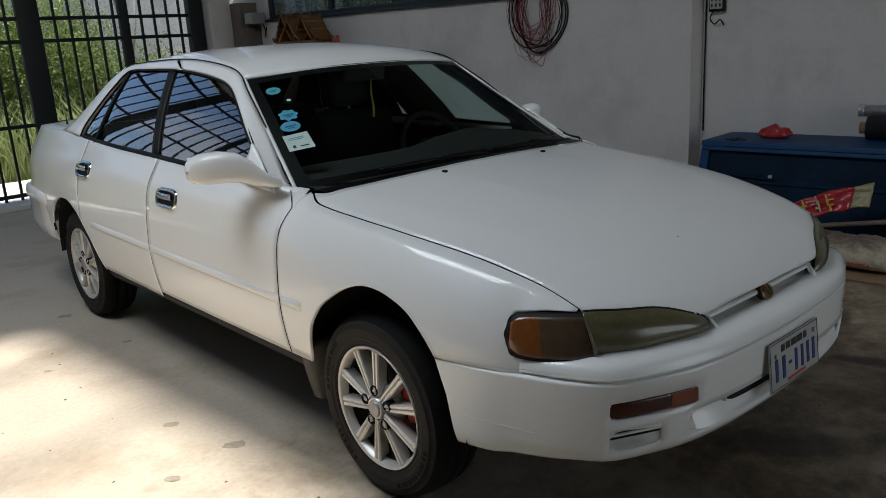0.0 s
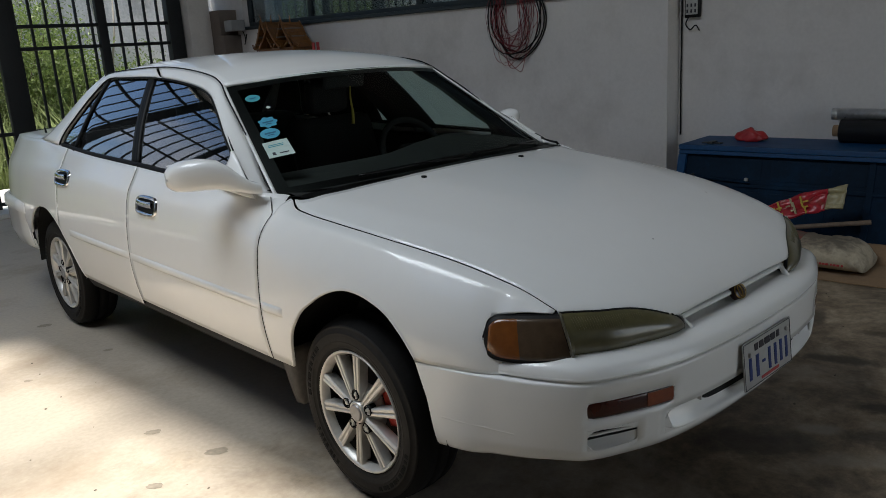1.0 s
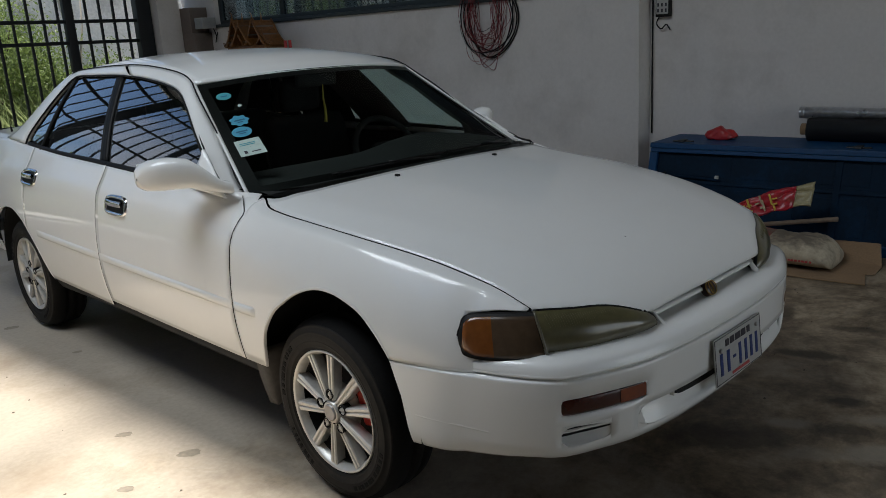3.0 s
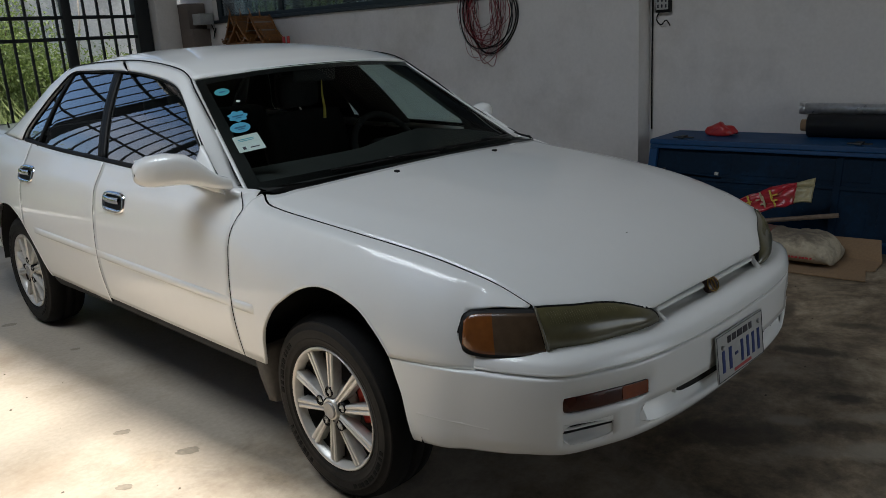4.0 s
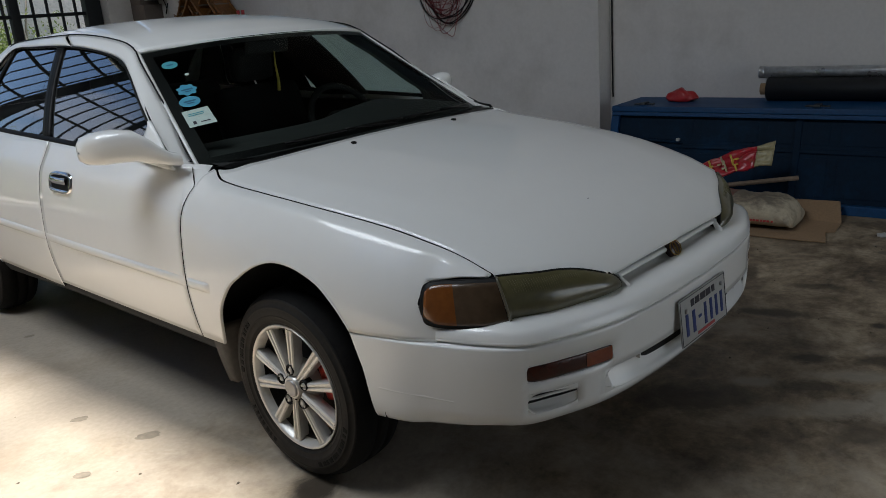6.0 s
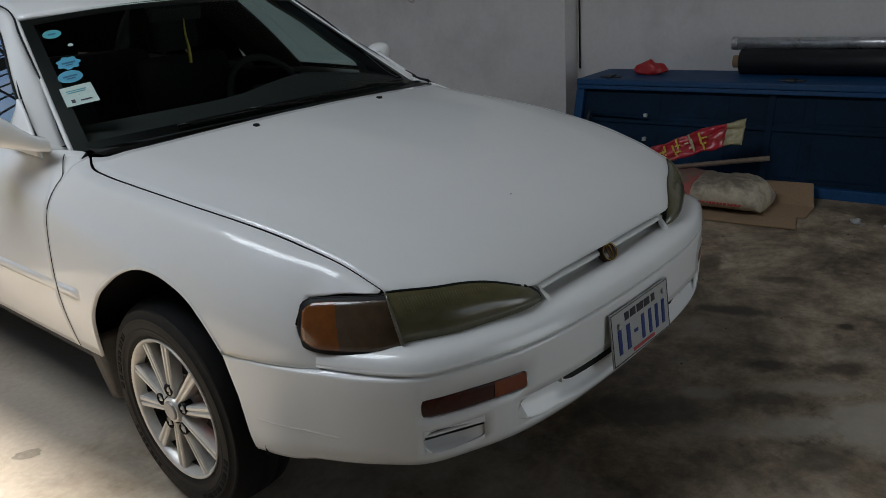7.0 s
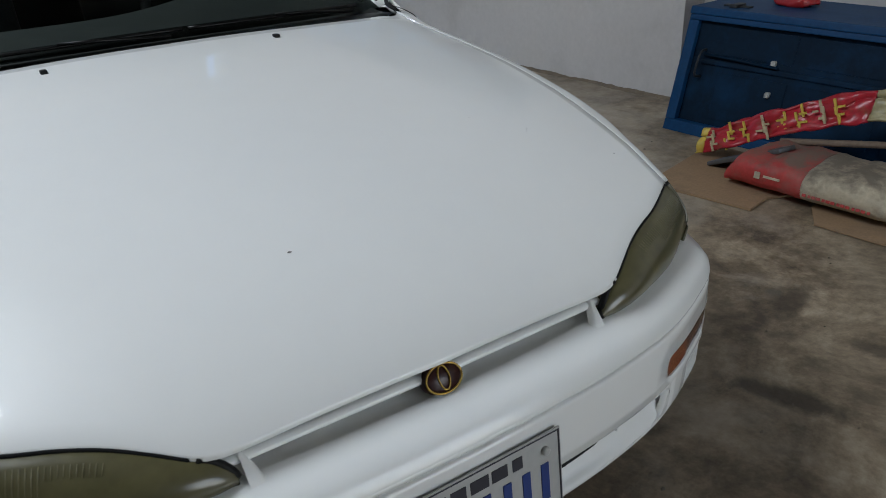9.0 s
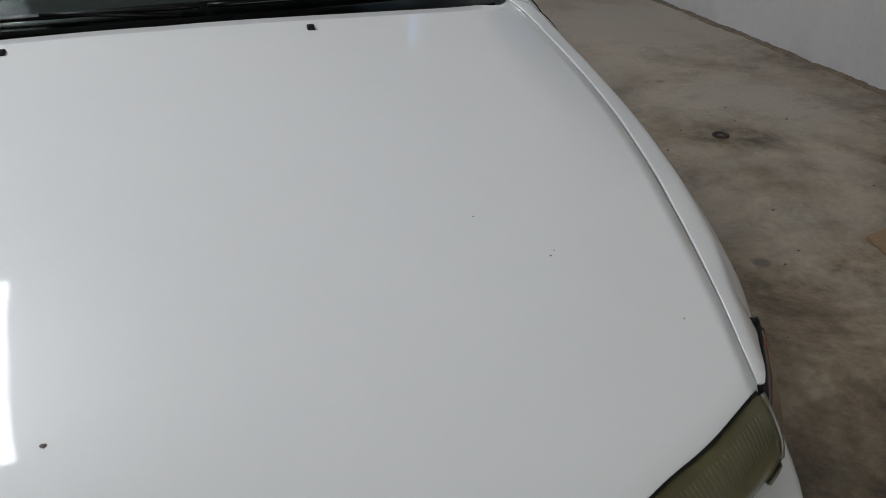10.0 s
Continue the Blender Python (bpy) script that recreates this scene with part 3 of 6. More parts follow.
for k, (x, y, h) in enumerate(((0.3, 10.3, 2.8), (1.5, 10.8, 2.7), (2.7, 11.0, 2.5), (-0.9, 10.5, 3.0), (-2.4, 10.7, 2.8), (3.4, 11.2, 1.6), (2.0, 10.4, 2.2), (0.9, 11.6, 3.4), (2.2, 11.8, 3.3), (-0.2, 11.6, 3.3), (4.6, 11.6, 1.5))):
    bush(x, y, h, 20 + k)


# pale slab outside the gate, and a bare sapling by the wall
setting("pavement", boxes(((-7, NORTH + 0.22, -0.17), (5, 8.9, -0.04)), bev=0.01), mat("sunlit_slab", (0.62, 0.60, 0.56), 0.85, var=0.12, scale=2, fine=20), "pale concrete slab outside the gate")
sapling = thing("sapling", "thin bare pale tree trunk in front of the garden wall", "tree", pose(3.85, 11.0, -0.16))
part("trunk", tube(spline([(0.10, 0, 0), (0.06, 0, 0.9), (-0.02, 0, 1.7), (-0.16, 0, 2.6), (-0.20, 0, 3.6)], 20), 0.055, 8, lambda q: 1 - 0.6 * q), mat("pale_bark", (0.42, 0.38, 0.32), 0.9, var=0.25, scale=9), sapling)
part("branch", tube([(0.02, 0, 1.5), (0.20, 0.1, 2.1), (0.26, 0.1, 2.8)], 0.022, 6, lambda q: 1 - 0.7 * q), mat("pale_twig", (0.40, 0.36, 0.30), 0.9, var=0.25, scale=9), sapling)

# two thin unseen rafters across the roof opening, added for faint shadow bands on the floor
for x0, y0, x1, y1 in ((OPEN_W - 0.05, 1.02, ROOF_EDGE + 0.05, 1.30), (OPEN_W - 0.05, 1.95, ROOF_EDGE + 0.05, 2.23)):
    tagged(part("rafter", tube([(x0, y0, CEIL + 0.06), (x1, y1, CEIL + 0.06)], 0.028, 8), GATE_STEEL), "thin unseen rafter added across the roof opening", "", "", "structure")

# ---- the car ----
MID = (0, 1.4, 0.55)
plan_w = ip([(-0.70, 0.655), (-0.64, 0.712), (-0.56, 0.753), (-0.50, 0.786), (-0.40, 0.818), (-0.2, 0.85), (0.0, 0.864), (0.43, 0.882), (1.5, 0.886), (2.62, 0.878), (3.1, 0.858), (3.4, 0.825), (3.6, 0.77), (3.72, 0.69), (3.80, 0.55)])
tuck = ip([(0.28, 0.05), (0.37, 0.026), (0.46, 0.009), (0.57, 0.0), (0.68, 0.005), (0.78, 0.018), (0.86, 0.04), (0.91, 0.07), (0.96, 0.098), (1.03, 0.14)])
belt = ip([(0.40, 0.918), (0.9, 0.938), (1.5, 0.956), (2.1, 0.972), (2.5, 0.99), (2.9, 1.005), (3.4, 1.005), (3.8, 0.98)])


def side(y, z):
    """Half width of the lower body."""
    return plan_w(y) - tuck(z)


roll_z = ip([(-0.70, 0.55), (-0.5, 0.557), (-0.2, 0.595), (0.1, 0.64), (0.43, 0.74)])
# the wing's section: a tight shoulder beside the bonnet that runs out into a long, nearly upright flank
CROWN_S = np.linspace(0, 1, 201)
CROWN_T = np.radians(np.interp(CROWN_S, [0, 0.09, 0.125, 0.16, 0.45, 0.70, 1.0], [18, 29, 45, 59, 68, 79, 88]))
CROWN_W = np.cumsum(np.cos(CROWN_T)) / np.cos(CROWN_T).sum()
CROWN_H = np.cumsum(np.sin(CROWN_T)) / np.sin(CROWN_T).sum()


def fender_w(y, z):
    """Half width of the wing, which rolls over to the bonnet seam."""
    yy = min(max(y, -0.645), 0.418)
    zs, ws, zr = seam_z(yy), seam_w(yy), roll_z(y)
    if z <= zr:
        return side(y, z)
    k = min(max((y + 0.78) / 0.36, 0), 1)
    q = min((z - zr) / (zs - zr), 1.0)
    big = side(y, zr) - ws
    crown_w = float(np.interp(1 - q, CROWN_H, CROWN_W))
    return ws + big * ((1 - k) * (1 - q ** 1.4) + k * crown_w)


def door_w(y, z):
    """Half width of the doors, eased into the wing at the front."""
    k = min(max((0.66 - y) / 0.23, 0), 1)
    k = k * k * (3 - 2 * k)
    return side(y, z) * (1 - k) + fender_w(0.418, min(z, 0.905)) * k if z > 0.74 else side(y, z)


def glass_w(y, z):
    """Half width of the cabin's side, curved a little."""
    t = (z - 0.92) / 0.43
    return 0.800 - (z - 0.92) * 0.63 + 0.022 * math.sin(math.pi * min(max(t, 0), 1)) - 0.02 * max(0.0, y - 2.2) ** 1.5


seam_w = ip([(-0.645, 0.648), (-0.55, 0.659), (-0.45, 0.673), (-0.364, 0.685), (-0.28, 0.698), (-0.19, 0.710), (-0.10, 0.721), (0.0, 0.729), (0.15, 0.737), (0.30, 0.740), (0.37, 0.735), (0.418, 0.712)])
seam_z = ip([(-0.645, 0.713), (-0.55, 0.751), (-0.45, 0.778), (-0.3, 0.809), (-0.19, 0.825), (0.0, 0.847), (0.15, 0.861), (0.30, 0.875), (0.37, 0.886), (0.418, 0.906)])
hood_c = ip([(-0.86, 0.60), (-0.815, 0.648), (-0.79, 0.672), (-0.75, 0.704), (-0.68, 0.745), (-0.60, 0.778), (-0.45, 0.820), (-0.2, 0.868), (0.0, 0.897), (0.25, 0.926), (0.45, 0.945)])


# soft pressed lines that run forward and inward over the bonnet
crease_w = ip([(-0.645, 0.40), (-0.52, 0.452), (-0.30, 0.52), (0.11, 0.60), (0.418, 0.63)])


def hood_z(w, y):
    """Height of the bonnet: flat in the middle, falling to the wing seam."""
    ys = min(max(y, -0.645), 0.418)
    k = abs(w) / seam_w(ys)
    d = hood_c(ys) - seam_z(ys)
    wc = crease_w(ys)
    r = max(0.0, (abs(w) - wc) / (seam_w(ys) - wc))
    return hood_c(y) - d * (0.68 * k * k + 0.32 * r ** 1.35)


hood_rear = ip([(0.0, 0.315), (0.4, 0.335), (0.6, 0.365), (0.68, 0.39), (0.716, 0.418)])
hood_front = ip([(0.0, -0.806), (0.22, -0.803), (0.30, -0.802), (0.35, -0.796), (0.40, -0.771), (0.44, -0.749), (0.487, -0.727), (0.54, -0.705), (0.648, -0.645)])
arch_f = ip([(-0.42, 0.30), (-0.376, 0.33), (-0.345, 0.45), (-0.30, 0.548), (-0.22, 0.640), (-0.12, 0.688), (-0.03, 0.701), (0.06, 0.682), (0.14, 0.638), (0.22, 0.572), (0.275, 0.480), (0.30, 0.395), (0.31, 0.375)])
arch_r = ip([(2.20, 0.345), (2.22, 0.36), (2.28, 0.475), (2.38, 0.580), (2.50, 0.645), (2.62, 0.672), (2.74, 0.662), (2.86, 0.60), (2.94, 0.51), (2.985, 0.42), (2.99, 0.38)])
car = thing("sedan_car", "pearl white four-door sedan with tinted windows, parked on a concrete floor", "car", CAR)


def both(fn):
    for s in (-1, 1):
        fn(s)


def body_grid(y0, y1, bottom, top, ny, nz, w=side):
    rows = []
    for k in range(ny + 1):
        y = y0 + (y1 - y0) * k / ny
        zb, zt = bottom(y), top(y)
        rows.append([(w(y, zb + (zt - zb) * j / nz), y, zb + (zt - zb) * j / nz) for j in range(nz + 1)])
    return rows


def flip(rows, s):
    return [[(s * p[0], p[1], p[2]) for p in r] for r in rows]


def joined(a, b):
    """b's mesh added to a's, with the common edge welded."""
    tmp = bpy.data.meshes.new("joint")
    b.to_mesh(tmp)
    b.free()
    a.from_mesh(tmp)
    bpy.data.meshes.remove(tmp)
    bmesh.ops.remove_doubles(a, verts=a.verts, dist=2e-5)
    return a


def fender(s):
    split = ip([(-0.645, 0.7105), (-0.58, 0.709), (-0.508, 0.698), (-0.35, 0.690), (-0.2, 0.738), (0.0, 0.765), (0.2, 0.760), (0.43, 0.765)])

    def shift(z):
        """The front edge bends forward below the rounded end of the corner lamp."""
        return -0.018 * min(max(0.648 - z, 0.0) / 0.05, 1.0) ** 3

    def section(y, z0, upper=False):
        zs, ws, zm = seam_z(min(y, 0.418)) - 0.001, seam_w(min(y, 0.418)) + 0.0015, split(y)
        zz = [] if upper else [z0 + (zm - z0) * j / 12 for j in range(12)]
        zz += [zm + (zs - zm) * (1 - (1 - j / 18) ** 1.9) for j in range(19)]
        near = 0.0 if upper else max(0.0, 1 - (y + 0.508) / 0.05)
        out = []
        for j, z in enumerate(zz):
            yy = y + near * shift(z)
            if j >= len(zz) - 19:
                zt, wt = seam_z(min(yy, 0.418)) - 0.001, seam_w(min(yy, 0.418)) + 0.0015
                z = zm + (zt - zm) * (z - zm) / (zs - zm)
                over = 0.011 * min(max(-0.508 - yy, 0.0) / 0.04, 1.0) * min(1.0, (yy + 0.70) / 0.08) if upper else 0.0
                out.append((max(fender_w(yy, z), wt) + over * (1 - (j - len(zz) + 19) / 18), yy, z))
            else:
                out.append((fender_w(yy, z), yy, z))
        return out
    low = lambda y: 0.374 if y > 0.31 else (arch_f(y) if y > -0.30 else 0.5495)
    ys = sorted(set([-0.508 + 0.012 * k for k in range(78)] + [-0.30, -0.298, 0.31, 0.312, 0.427]))
    bm = sheet(flip([section(y, low(y)) for y in ys if y < 0.4271], s), MID)
    # the narrow tongue over the corner lamp, on the same surface
    tip = sheet(flip([section(float(y), 0, True) for y in np.linspace(-0.508, -0.642, 10)], s), MID)
    bm = joined(bm, tip)
    # the wing's foot under the corner lamp, up to the joint with the bumper
    foot = []
    for z in [0.5495 + (0.698 - 0.5495) / 12 * j for j in range(5)]:
        ys0 = [float(v) for v in np.linspace(-0.508 + shift(z), -0.549, 5)]
        foot.append([(s * fender_w(y, z), y, z) for y in ys0])
    bm = joined(bm, sheet(foot, MID))
    ob = part("fender", bm, PAINT, car, solid=0.006)
    # rolled wheel-arch lip
    lip = []
    for k in range(61):
        y = -0.30 + 0.61 * k / 60
        z = arch_f(y)
        w = fender_w(y, z)
        lip.append([(s * (fender_w(y, z + 0.010) + 0.001), y, z + 0.010), (s * (w + 0.003), y, z + 0.003), (s * (w + 0.001), y, z - 0.002), (s * (w - 0.008), y, z - 0.003)])
    part("arch_lip", sheet(lip, (0, 0, 0.35)), PAINT, ob)
    # the cowl-side corner between bonnet, windscreen and door
    rows = []
    first = [Vector((max(fender_w(0.427, z), 0.7115), 0.4265, z)) for z in np.linspace(0.80, 0.9055, 9)]
    for k in range(11):
        t = k / 10
        rows.append([p.lerp(Vector((0.742, 0.545, 0.914)).lerp(Vector((0.716, 0.524, 0.906)), j / 8), t) + Vector((0.9, 0, 0.5)) * (0.004 * min(1, 6 * t) + 0.006 * math.sin(math.pi * t)) for j, p in enumerate(first)])
    part("cowl_corner", sheet([[(s * p.x, p.y, p.z) for p in r] for r in rows], MID), PAINT, ob)
    line = [Vector((fender_w(0.43, z) + 0.001, 0.4295, z)) for z in (0.79, 0.82, 0.85, 0.868)] + [Vector((0.786, 0.445, 0.888)), Vector((0.764, 0.482, 0.905)), Vector((0.738, 0.524, 0.914))]
    part("shut_line", tube([(s * p.x, p.y, p.z) for p in spline(line, 24)], 0.0015, 6), BLACK, ob, "dark joint in front of the door")


both(fender)

rows = []
for k in range(65):
    u = -1 + 2 * k / 64
    col = []
    for j in range(41):
        v = (j / 40)
        # the outline: rear edge over to front edge, side edge follows the seam
        yr, yf = hood_rear(abs(u) * 0.714), hood_front(abs(u) * 0.648)
        y = yf + (yr - yf) * v
        w = u * (0.648 + (seam_w(min(max(y, -0.645), 0.418)) - 0.648) * 1.0) if y > -0.645 else u * 0.648
        col.append((w * 0.9988, y, hood_z(w, y)))
    y, w = col[0][1], col[0][0]
    z = col[0][2]
    col = [(w, y + 0.020, z - 0.016), (w, y + 0.006, z - 0.015), (w, y - 0.004, z - 0.007)] + col
    rows.append(col)
hood = part("hood", sheet(rows, MID), PAINT, car, "white bonnet with small paint chips", solid=0.008, rim=BLACK)


def doors(s):
    front = part("front_door", sheet(flip(body_grid(0.4325, 1.4982, lambda y: 0.374, lambda y: belt(y), 36, 30, door_w), s), MID), PAINT, car, solid=0.012, rim=BLACK)
    rearlow = lambda y: 0.352 if y < 2.205 else arch_r(y)
    ys = ip([(0.374, 2.19), (1.0, 2.19)])
    rear = part("rear_door", sheet(flip(body_grid(1.5018, 2.3970, rearlow, lambda y: belt(y), 40, 26), s), MID), PAINT, car, solid=0.012, rim=BLACK)
    low = lambda y: arch_r(y) if y < 2.99 else 0.40 + 0.04 * (y - 2.99)
    quarter = part("quarter_panel", sheet(flip(body_grid(2.3990, 3.80, low, lambda y: belt(y), 60, 26), s), MID), PAINT, car, solid=0.012, rim=BLACK)
    lip = []
    for k in range(61):
        y = 2.205 + 0.785 * k / 60
        z = arch_r(y)
        w = side(y, z)
        lip.append([(s * (w + 0.001), y, z + 0.010), (s * (w + 0.003), y, z + 0.003), (s * (w + 0.001), y, z - 0.002), (s * (w - 0.008), y, z - 0.003)])
    part("arch_lip", sheet(lip, (0, 2.62, 0.35)), PAINT, quarter)
    # window frames: a band between the glass and the roof gutter
    outer = [(0.724, 0.526, 0.908), (0.702, 0.586, 0.928), (0.683, 0.645, 0.963), (0.653, 0.768, 1.059), (0.623, 0.906, 1.160), (0.592, 1.026, 1.236), (0.570, 1.094, 1.280), (0.556, 1.20, 1.312), (0.538, 1.45, 1.341), (0.530, 1.72, 1.354), (0.535, 2.12, 1.346), (0.548, 2.33, 1.326), (0.600, 2.50, 1.245), (0.660, 2.66, 1.135), (0.715, 2.80, 1.045), (0.740, 2.90, 1.008)]
    inner = [(0.785, 0.570, 0.944), (0.750, 0.660, 0.990), (0.690, 0.835, 1.092), (0.625, 1.010, 1.196), (0.592, 1.15, 1.252), (0.568, 1.40, 1.288), (0.556, 1.70, 1.309), (0.553, 2.05, 1.313), (0.555, 2.25, 1.308), (0.600, 2.34, 1.240), (0.660, 2.43, 1.140), (0.720, 2.52, 1.040), (0.770, 2.53, 0.992)]
    n = 78
    oc, ic = spline(outer, n), spline(inner, n)
    ic = [Vector((glass_w(p.y, p.z) + 0.004, p.y, p.z)) for p in ic]
    if s > 0:      # this side's pillar lies a little lower
        ic = [p - Vector((0.004, 0, 0.026)) * min(max((1.15 - p.y) / 0.3, 0), 1) for p in ic]
    rows = []
    for a, b in zip(ic, oc):
        mid = (a + b) / 2 + Vector((0.006, 0, 0.003))
        rows.append([a + Vector((-0.012, 0, 0)), a, a.lerp(mid, 0.5) + Vector((0.004, 0, 0.001)), mid, mid.lerp(b, 0.5) + Vector((0.004, 0, 0.002)), b])
    cut = min(range(n), key=lambda k: abs(oc[k].y - 1.742))
    for seal, owner in ((ic[:cut], front), (ic[cut - 1:], rear)):
        part("window_seal", tube([(s * (p.x + 0.001), p.y, p.z) for p in seal], 0.0045, 6), BLACK, owner)
    fr = part("window_frame", sheet(flip([[tuple(p) for p in r] for r in rows[:cut]], s), MID), PAINT, front, solid=0.006, inner=BLACK)
    rr = part("window_frame", sheet(flip([[tuple(p) for p in r] for r in rows[cut:]], s), MID), PAINT, rear, solid=0.006, inner=BLACK)
    # black gutter line along the roof edge
    part("roof_gutter", tube([(s * (p.x - 0.002), p.y, p.z + 0.002) for p in oc[1:60]], 0.0032, 6), BLACK, front)
    # panes
    top_f = ip([(0.585, 0.955), (0.66, 0.990), (0.835, 1.092), (1.01, 1.196), (1.15, 1.252), (1.40, 1.288), (1.746, 1.311)])
    top_r = ip([(1.744, 1.311), (2.05, 1.314), (2.24, 1.309), (2.34, 1.240), (2.43, 1.140), (2.52, 1.040), (2.535, 1.02)])

    def pane(y0, y1, top, off, parent, name="window_pane"):
        rows = []
        for k in range(31):
            y = y0 + (y1 - y0) * k / 30
            zb, zt = belt(y) + 0.006, top(y) + 0.004 - (0.028 * min(max((1.15 - y) / 0.3, 0), 1) if s > 0 and parent is front else 0)
            rows.append([(glass_w(y, zb + (zt - zb) * j / 14) - off, y, zb + (zt - zb) * j / 14) for j in range(15)])
        clear = s > 0 and parent is front
        part(name, sheet(flip(rows, s), MID), CLEAR_GLASS if clear else SIDE_GLASS, parent, "side glass" if clear else "dark tinted glass")
    pane(0.585 if s < 0 else 0.70, 1.744, top_f, 0.006, front)
    pane(1.746, 2.243, top_r, 0.006, rear)
    pane(2.262, 2.535, top_r, 0.006, rear, "quarter_pane")
    # black pillar between the doors, quarter-glass bar, belt strips
    def band(y0, y1, top, name, parent, material, out=0.004):
        rows = []
        for k in range(4):
            rows.append([(glass_w(y0, z) + out, y0 + (y1 - y0) * k / 3 + (0.055 * (1.31 - z) / 0.35 if name == "quarter_bar" else -0.13 * (1.31 - z) / 0.35 * 0 - 0.20 * (1.31 - z) / 0.35), z) for z in np.linspace(belt(y0) - 0.004, top, 12)])
        part(name, sheet(flip(rows, s), MID), material, parent, solid=0.012)
    band(1.712, 1.778, 1.312, "b_pillar", front, BLACK)
    band(2.243, 2.262, 1.306, "quarter_bar", rear, BLACK)
    if s > 0:
        band(1.47, 1.84, 1.31, "pillar_trim", front, INTERIOR, -0.03)
    for y0, y1, p in ((0.60 if s < 0 else 0.82, 1.50, front), (1.505, 2.50, rear)):
        rows = []
        for k in range(25):
            y = y0 + (y1 - y0) * k / 24
            z = belt(y)
            rows.append([(door_w(y, z) + 0.001, y, z - 0.006), (door_w(y, z) + 0.004, y, z + 0.002), (glass_w(y, z) + 0.004, y, z + 0.012), (glass_w(y, z) - 0.004, y, z + 0.013)])
        part("belt_strip", sheet(flip(rows, s), MID), BLACK, p)
    # side moulding, in three lengths
    for y0, y1, p in ((0.300, 0.425, None), (0.438, 1.492, front), (1.508, 2.25, rear)):
        rows = []
        for k in range(21):
            y = y0 + (y1 - y0) * k / 20
            e = 0.0055 * min(1, 6 * min(k / 20, 1 - k / 20) + (0.15 if 0 < k < 20 else 0))
            z0 = 0.575 + 0.006 * (y - 0.4)
            rows.append([(side(y, z0 + dz) + e * o, y, z0 + dz) for dz, o in ((-0.019, 0), (-0.017, 0.8), (-0.006, 1.2), (0.007, 1.3), (0.011, 0.7), (0.014, 0))])
        part("side_moulding", sheet(flip(rows, s), MID), PAINT, p or car)
    # sill
    rows = []
    for k in range(31):
        y = 0.33 + 1.86 * k / 30
        zb = 0.374 - 0.022 * max(0, (y - 1.5)) / 0.7
        rows.append([(side(y, 0.37) - 0.006, y, zb - 0.001), (side(y, 0.37) - 0.012, y, zb - 0.018), (side(y, 0.37) - 0.03, y, zb - 0.05), (side(y, 0.37) - 0.09, y, zb - 0.075), (0.55, y, zb - 0.075)])
    part("sill", sheet(flip(rows, s), MID), BLACK, car, "dark scuffed sill")
    # chrome door handles
    for yh, zh, p in ((1.296, 0.816, front), (2.318, 0.848, rear)):
        w = side(yh, zh)
        bm = bmesh.new()
        rim = []
        for k in range(32):
            a = 2 * math.pi * k / 32
            c, sn = math.copysign(abs(math.cos(a)) ** 0.5, math.cos(a)), math.copysign(abs(math.sin(a)) ** 0.5, math.sin(a))
            rim.append((c, sn))
        rows = [[(s * (side(yh + c * hw, zh + sn * hh) + o), yh + c * hw, zh + sn * hh) for c, sn in rim] for hw, hh, o in ((0.098, 0.040, 0.0005), (0.096, 0.038, 0.008), (0.088, 0.030, 0.009), (0.082, 0.026, 0.002))]
        h = part("door_handle", sheet(rows, MID, closed=True), CHROME, p, "chrome handle")
        rows = [[(s * (side(yh + c * hw, zh + sn * hh) + o), yh + c * hw, zh + sn * hh) for c, sn in rim] for hw, hh, o in ((0.084, 0.028, 0.003), (0.05, 0.016, 0.0015), (0.001, 0.001, 0.001))]
        part("handle_cup", sheet(rows, MID, closed=True), BLACK, p)
        rows = []
        for k in range(13):
            t = -1 + 2 * k / 12
            y = yh + 0.012 + t * 0.068
            b = 0.004 + 0.006 * (1 - t * t)
            rows.append([(s * (w + b + 0.006 * math.cos(q)), y, zh + 0.008 + 0.014 * math.sin(q)) for q in [2 * math.pi * j / 10 for j in range(10)]])
        part("handle_pull", sheet(rows, closed=True), CHROME, p, "chrome pull")


both(doors)

# roof, windscreen, rear window, boot lid
gut = ip([(1.03, 0.576), (1.20, 0.553), (1.45, 0.535), (1.72, 0.527), (2.12, 0.532), (2.33, 0.545)])
gut_z = ip([(1.03, 1.262), (1.20, 1.312), (1.45, 1.344), (1.72, 1.357), (2.12, 1.349), (2.33, 1.330)])
crown = ip([(1.0, 0.048), (1.4, 0.044), (1.8, 0.042), (2.3, 0.045)])
front_y = lambda u: 0.985 + 0.085 * abs(u) ** 2.2
rear_y = lambda u: 2.40 - 0.07 * abs(u) ** 2
rows = []
for k in range(33):
    u = -1 + 2 * k / 32
    col = []
    for j in range(37):
        y = front_y(u) + (rear_y(u) - front_y(u)) * j / 36
        yy = min(max(y, 1.03), 2.33)
        edge = math.copysign(abs(u), u)
        z = gut_z(yy) + crown(y) * (1 - abs(u) ** 2.6) - (0.35 * max(0, 1.06 - y)) * 0.55
        col.append((edge * (gut(yy) - 0.004), y, z))
    rows.append(col)
part("roof", sheet(rows, MID), PAINT, car, solid=0.01)


def screen_point(u, v, grow=0.0):
    """The windscreen's surface: u across, v upwards."""
    au = abs(u)
    lo = Vector((0.712 * u, 0.345 + 0.171 * au ** 2.4, 0.938 - 0.029 * au ** 2))
    hi = Vector((0.556 * u, front_y(u) + 0.010, gut_z(1.05) + 0.045 * (1 - au ** 2.6) - 0.012 + 0.018 * au ** 3))
    p = lo.lerp(hi, v)
    return p + Vector((0, -0.55, 0.83)) * (0.022 * math.sin(math.pi * v) * (1 - 1.1 * au ** 3) + grow)


